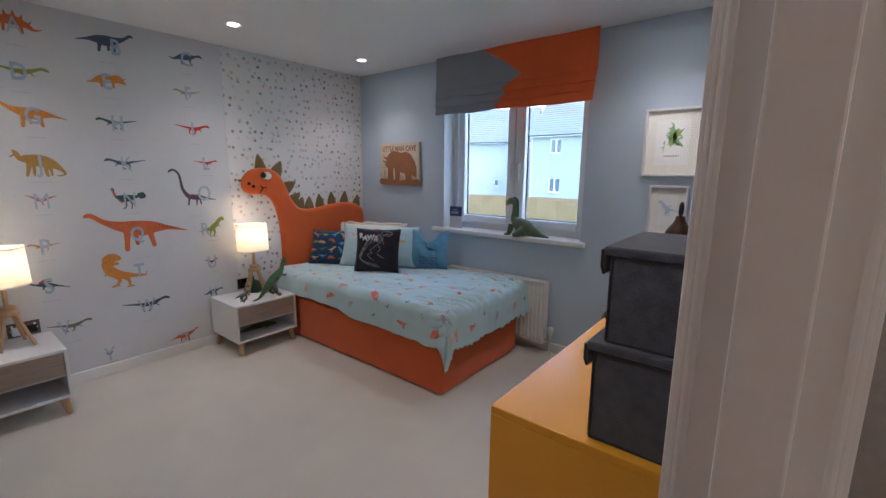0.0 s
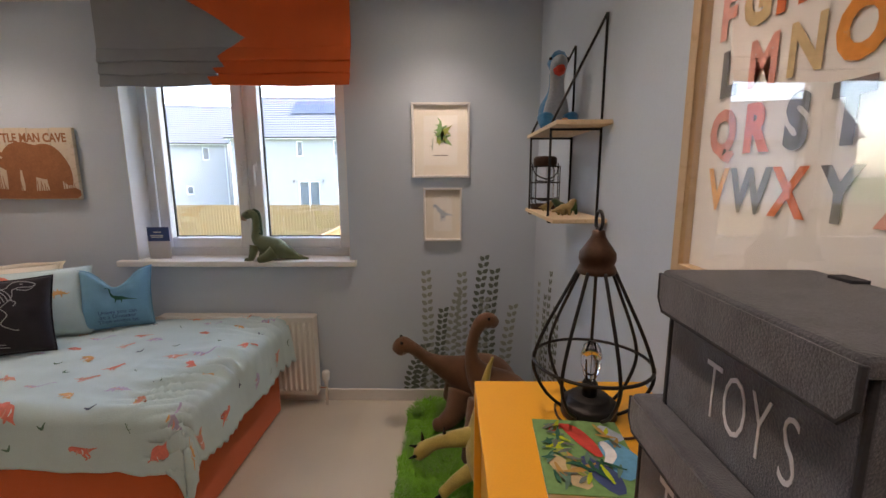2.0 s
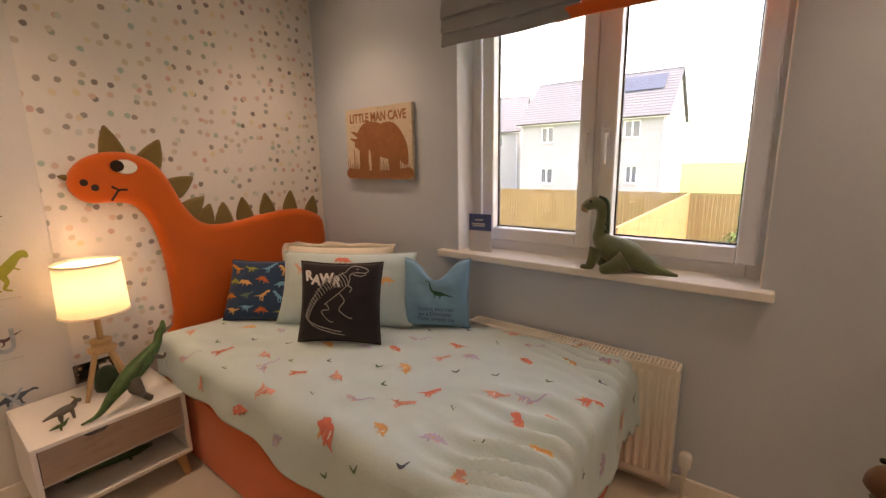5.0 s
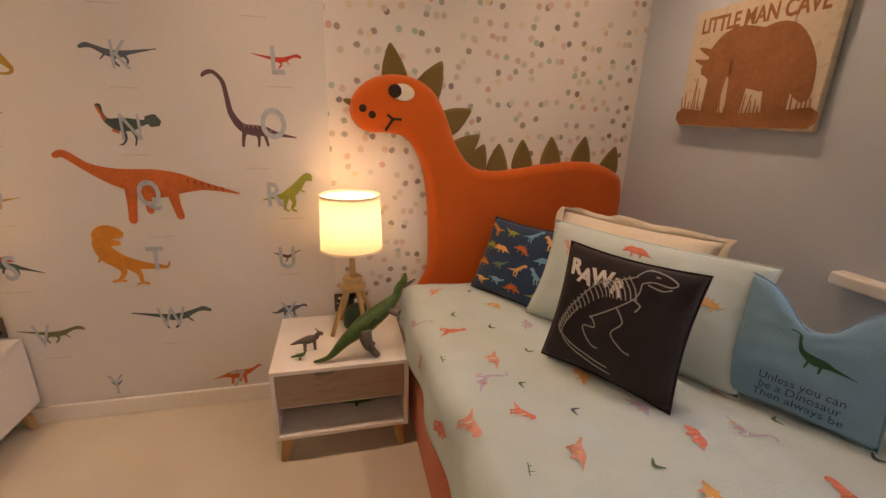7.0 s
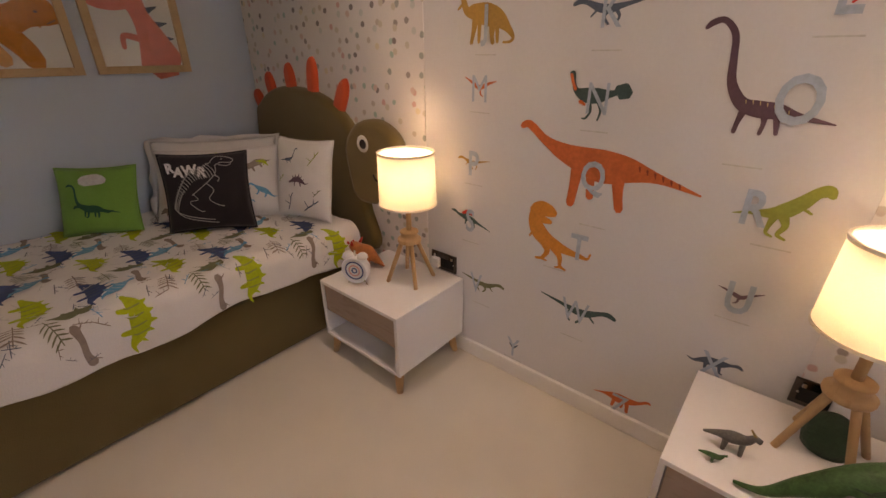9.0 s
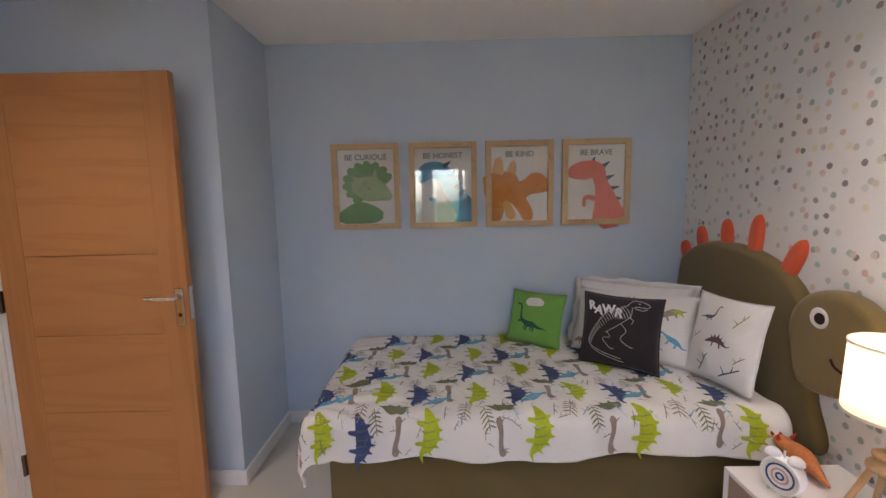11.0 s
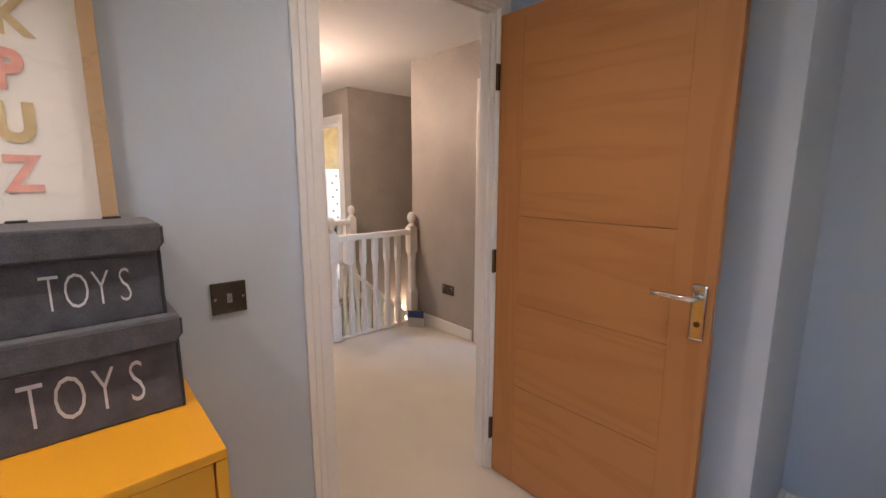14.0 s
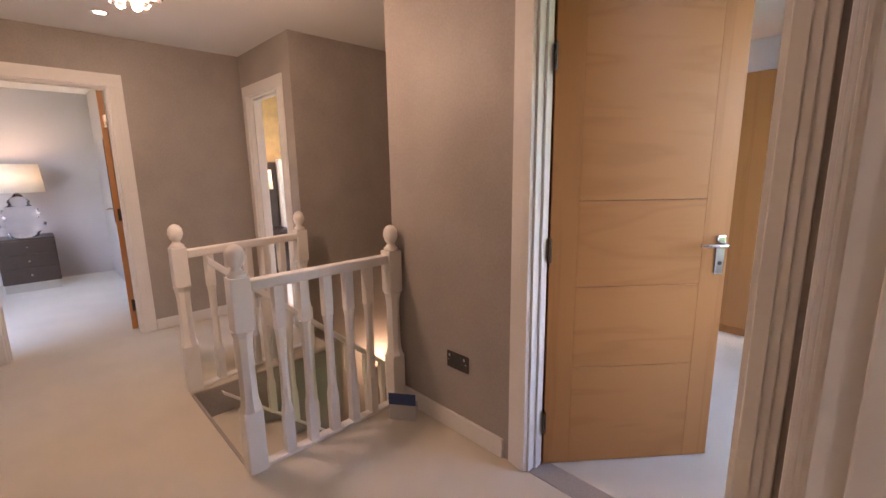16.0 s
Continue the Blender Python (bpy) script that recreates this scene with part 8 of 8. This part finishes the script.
part("shade", lathe([(0.05, 0.0), (0.055, 0.0), (0.045, 0.10), (0.04, 0.10)], 20, (-0.06, 0, -0.02)), SHADE, wl_, "", True)
part("bulb", lathe([(0.0, 0.01), (0.02, 0.03), (0.0, 0.06)], 10, (-0.06, 0, 0)), BULB, wl_, "", True)
# fill light of the added stairwell lamp
st_ = new("stair_light", bpy.data.lights.new("stair_light", "POINT"))
st_.data.energy, st_.data.color, st_.data.shadow_soft_size, st_.location = HALL_W * 0.15, (1.0, 0.72, 0.50), 0.05, (6.60, -1.12, -0.42)

setting("third_room_floor", bx(2.2, 5.31, -4.0, -0.31, -0.2, -0.001), CARPET, "pale carpet of the third room", "floor")
setting("third_room_ceiling", bx(2.2, 5.31, -4.0, -0.43, LZ, LZ + 0.1), CEIL, "white ceiling of the third room", "ceiling")
wall("third_room_wall_1", "y", -3.4, -0.15, 2.2, 5.31, 0, LZ, [], ICE, "ice blue painted end wall")
# unglazed hole added out of view; it only brings daylight to the third room
wall("third_room_wall_2", "x", 2.32, -0.1, -3.55, -0.12, 0, LZ, [(-2.6, -0.9, 0.7, 2.1)], ICE, "ice blue painted wall with an added unseen opening for daylight")
wall("third_room_wall_3", "y", -0.12, -0.08, 2.32, 3.6, 0, LZ, [], ICE, "ice blue painted wall")
wd = thing("wardrobe", "tall golden wood wardrobe in the third room", "wardrobe", (4.45, -3.07, 0))
part("carcass", bx(-0.75, 0.75, -0.32, 0.30, 0.06, 2.0, 0.006), OAK_V, wd)
part("plinth", bx(-0.74, 0.74, -0.31, 0.28, 0.0, 0.06), OAK_V, wd)
for x0, x1 in ((-0.745, -0.002), (0.002, 0.745)):
    part("door", bx(x0, x1, 0.302, 0.32, 0.07, 1.99, 0.003), OAK_V, wd)

# ---- outside ----
LAWN = mat("lawn", (0.07, 0.13, 0.03), 0.95, var=0.35, scale=1.5, bump=0.4, bscale=40)
RENDER_W = mat("white_render", (0.28, 0.285, 0.30), 0.85, var=0.05, scale=0.6, bump=0.15, bscale=30)
SLATE = mat("grey_roof_tile", (0.11, 0.12, 0.14), 0.6, var=0.2, scale=3, bump=0.2, bscale=20)
FENCE = oak("new_fence_boards", (0.20, 0.125, 0.055), (0.155, 0.095, 0.04), (4, 4, 0.5), 0.8)
SOLAR = mat("solar_panel", (0.05, 0.065, 0.10), 0.12, var=0.1)
DARK_PANE = mat("dark_window_pane", (0.10, 0.12, 0.14), 0.06, var=0.1)
LEAVES = mat("shrub_leaves", (0.05, 0.10, 0.03), 0.8, var=0.4, scale=8)


def ground_z(y):
    return -2.7 + 1.3 * min(1.0, max(0.0, (y - 6.0) / 8.0))


gb, rows = bmesh.new(), []
ys = [-400, -60, -20, -6, 0, 4, 6, 7, 8, 9, 10, 11, 12, 13, 14, 16, 20, 30, 60, 150, 600]
for y in ys:
    rows.append([gb.verts.new((x, y, ground_z(y))) for x in (-500, -120, -40, -12, -4, 4, 12, 40, 120, 500)])
for a, b in zip(rows, rows[1:]):
    for k in range(len(a) - 1):
        gb.faces.new((a[k], a[k + 1], b[k + 1], b[k]))
setting("ground", gb, LAWN, "mown grass of the gardens", "ground")

board = bmesh.new()
box(board, -0.058, 0.058, -0.009, 0.009, 0.0, 1.62, 0.004, 1)
board_me = bpy.data.meshes.new("board")
board.to_mesh(board_me)
board.free()
board_me.materials.append(FENCE)
random.seed(41)


def fence(label, x0, y0, x1, y1):
    ln = math.hypot(x1 - x0, y1 - y0)
    rz = math.degrees(math.atan2(y1 - y0, x1 - x0))
    f = thing("fence", label, "fence", (x0, y0, -1.42), rz)
    for z in (0.3, 0.8, 1.3):
        part("rail", bx(0, ln, 0.012, 0.05, z - 0.04, z + 0.04, 0.004), FENCE, f)
    part("cap_rail", bx(0, ln, -0.03, 0.05, 1.625, 1.665, 0.004), FENCE, f)
    n = int(ln / 0.125)
    for k in range(n):
        b = new("board", board_me)
        b.parent = f
        b.location = (0.0625 + k * 0.125, random.uniform(-0.004, 0.004), random.uniform(-0.008, 0.008))
    for k in range(int(ln / 2.4) + 1):
        part("post", bx(k * 2.4 - 0.05, k * 2.4 + 0.05, 0.05, 0.15, 0.0, 1.6, 0.004), FENCE, f)


fence("tall close-boarded timber garden fence along the back", -21.0, 19.4, 9.0, 19.4)
fence("close-boarded timber fence dividing the gardens", 0.42, 9.8, 0.30, 19.3)
shrub = thing("shrub", "small round green shrub beside the fence", "plant", (2.0, 15.5, ground_z(15.5)))
lb = bmesh.new()
for k in range(420):
    d = Vector((random.gauss(0, 1), random.gauss(0, 1), random.gauss(0, 1))).normalized() * random.uniform(0.25, 0.5)
    c = Vector((d.x, d.y, 0.5 + d.z))
    a, b2 = Vector((random.uniform(-1, 1), random.uniform(-1, 1), random.uniform(-1, 1))).normalized() * 0.05, Vector((random.uniform(-1, 1), random.uniform(-1, 1), random.uniform(-1, 1))).normalized() * 0.05
    lb.faces.new([lb.verts.new(c - a), lb.verts.new(c + b2), lb.verts.new(c + a), lb.verts.new(c - b2)])
part("crown", lb, LEAVES, shrub, "", False, "stuff")
part("stem", tube([(0, 0, 0), (0, 0, 0.5)], [0.04, 0.02], 8), FENCE, shrub)


def house(label, loc, rz, w, d, eaves, ridge, openings, solar=0):
    """Front faces local -y; base at 0."""
    h = thing("house", label, "house", loc, rz)
    holes = [(x - a / 2, x + a / 2, z, z + b) for x, z, a, b, kind in openings]
    fw = wall("wall", "y", 0.0, 0.25, -w / 2, w / 2, 0.0, eaves, holes, RENDER_W, "")
    shell = bx(-w / 2, w / 2, 0.25, d, 0.0, eaves)
    for key in ("label", "category", "kind"):
        if key in fw:
            del fw[key]
    fw.parent = h
    part("wall", shell, RENDER_W, h)
    gable = bmesh.new()
    for x in (-w / 2, w / 2 - 0.2):
        v = [gable.verts.new(c) for c in ((x, 0.0, eaves), (x, d, eaves), (x, d / 2, ridge - 0.15), (x + 0.2, 0.0, eaves), (x + 0.2, d, eaves), (x + 0.2, d / 2, ridge - 0.15))]
        for f in ((0, 1, 2), (5, 4, 3), (0, 2, 5, 3), (1, 4, 5, 2)):
            gable.faces.new([v[i] for i in f])
    part("gable", gable, RENDER_W, h)
    n = 17
    for s, y0, y1 in ((1, -0.35, d / 2), (-1, d + 0.35, d / 2)):
        roof = bmesh.new()
        for k in range(n):
            ya, yb = y0 + (y1 - y0) * k / n, y0 + (y1 - y0) * (k + 1.08) / n
            za, zb = eaves - 0.1 + (ridge - eaves + 0.1) * k / n, eaves - 0.1 + (ridge - eaves + 0.1) * (k + 1.08) / n
            vs = [roof.verts.new(c) for c in ((-w / 2 - 0.25, ya, za + 0.07), (w / 2 + 0.25, ya, za + 0.07), (w / 2 + 0.25, yb, zb + 0.02), (-w / 2 - 0.25, yb, zb + 0.02), (-w / 2 - 0.25, ya, za), (w / 2 + 0.25, ya, za))]
            roof.faces.new((vs[0], vs[1], vs[2], vs[3])), roof.faces.new((vs[4], vs[5], vs[1], vs[0]))
        part("roof", roof, SLATE, h, "grey tiled roof slope")
    part("ridge", bx(-w / 2 - 0.25, w / 2 + 0.25, d / 2 - 0.12, d / 2 + 0.12, ridge - 0.05, ridge + 0.08, 0.03), SLATE, h)
    part("gutter", tube([(-w / 2 - 0.25, -0.38, eaves - 0.1), (w / 2 + 0.25, -0.38, eaves - 0.1)], 0.06, 8), SEAL, h, "dark gutter")
    part("fascia", bx(-w / 2 - 0.2, w / 2 + 0.2, -0.34, -0.28, eaves - 0.22, eaves - 0.06), UPVC, h, "white fascia")
    for x in (-w / 2 + 0.15, w / 2 - 0.15):
        part("downpipe", tube([(x, -0.3, eaves - 0.15), (x, -0.06, eaves - 0.4), (x, -0.06, 0.0)], 0.04, 8), GREY_IN, h, "grey downpipe")
    for x, z, a, b, kind in openings:
        o = part("door" if kind == "door" else "window", moved(frame_bars(a, b, 0.07, 0.06), Matrix(((1, 0, 0, x), (0, 0, -1, 0.16), (0, 1, 0, z + b / 2), (0, 0, 0, 1)))), UPVC, h)
        part("pane", bx(x - a / 2 + 0.05, x + a / 2 - 0.05, 0.14, 0.15, z + 0.05, z + b - 0.05), DARK_PANE, o)
        if a > 0.8:
            part("mullion", bx(x - 0.05, x + 0.05, 0.09, 0.138, z + 0.07, z + b - 0.07), UPVC, o)
        if kind == "door":
            for s_ in (-1, 1):
                part("wall_light", bx(x + s_ * (a / 2 + 0.35) - 0.05, x + s_ * (a / 2 + 0.35) + 0.05, -0.1, -0.002, z + b - 0.1, z + b + 0.15, 0.01), SEAL, h)
        else:
            part("sill", bx(x - a / 2 - 0.08, x + a / 2 + 0.08, -0.08, 0.1, z - 0.09, z - 0.005, 0.01), RENDER_W, o)
    for k in range(solar):
        t0, t1 = 0.52, 0.86
        y0, y1, z0, z1 = -0.35 + (d / 2 + 0.35) * t0, -0.35 + (d / 2 + 0.35) * t1, eaves + (ridge - eaves) * t0 + 0.16, eaves + (ridge - eaves) * t1 + 0.16
        x0 = -1.2 + 1.25 * k
        sb_ = bmesh.new()
        lo = [sb_.verts.new(c) for c in ((x0, y0, z0), (x0 + 1.2, y0, z0), (x0 + 1.2, y1, z1), (x0, y1, z1))]
        sb_.faces.new(lo)
        g = bmesh.ops.extrude_face_region(sb_, geom=list(sb_.faces))
        bmesh.ops.translate(sb_, verts=[e for e in g["geom"] if isinstance(e, bmesh.types.BMVert)], vec=(0, 0.03, -0.06))
        bmesh.ops.recalc_face_normals(sb_, faces=sb_.faces)
        part("solar_panel", sb_, SOLAR, h, "dark solar panel")
    return h


G = -1.4
house("white rendered two-storey house with a grey roof and solar panels", (-9.4, 37.0, G), 0, 11.4, 8.2, 6.05, 9.75,
      [(0.68, 0.0, 1.75, 2.45, "door"), (3.4, 4.5, 1.15, 1.25, "window"), (0.05, 4.45, 0.55, 1.25, "window"), (3.5, 1.1, 0.85, 1.35, "window"), (-3.3, 4.4, 1.1, 1.25, "window"), (-3.3, 1.0, 1.1, 1.3, "window")], 5)
house("white rendered house end with a grey roof behind the fence", (-24.5, 41.0, G), 14, 13.0, 8.0, 6.0, 9.8, [(4.6, 4.4, 0.6, 1.2, "window"), (3.0, 1.2, 0.6, 0.8, "window")])
house("white rendered house with a grey roof further along the street", (12.5, 40.0, G), -10, 10.0, 8.0, 5.9, 9.4, [(-2.0, 4.3, 1.1, 1.2, "window"), (2.0, 4.3, 1.1, 1.2, "window"), (-2.0, 1.0, 1.1, 1.3, "window")])
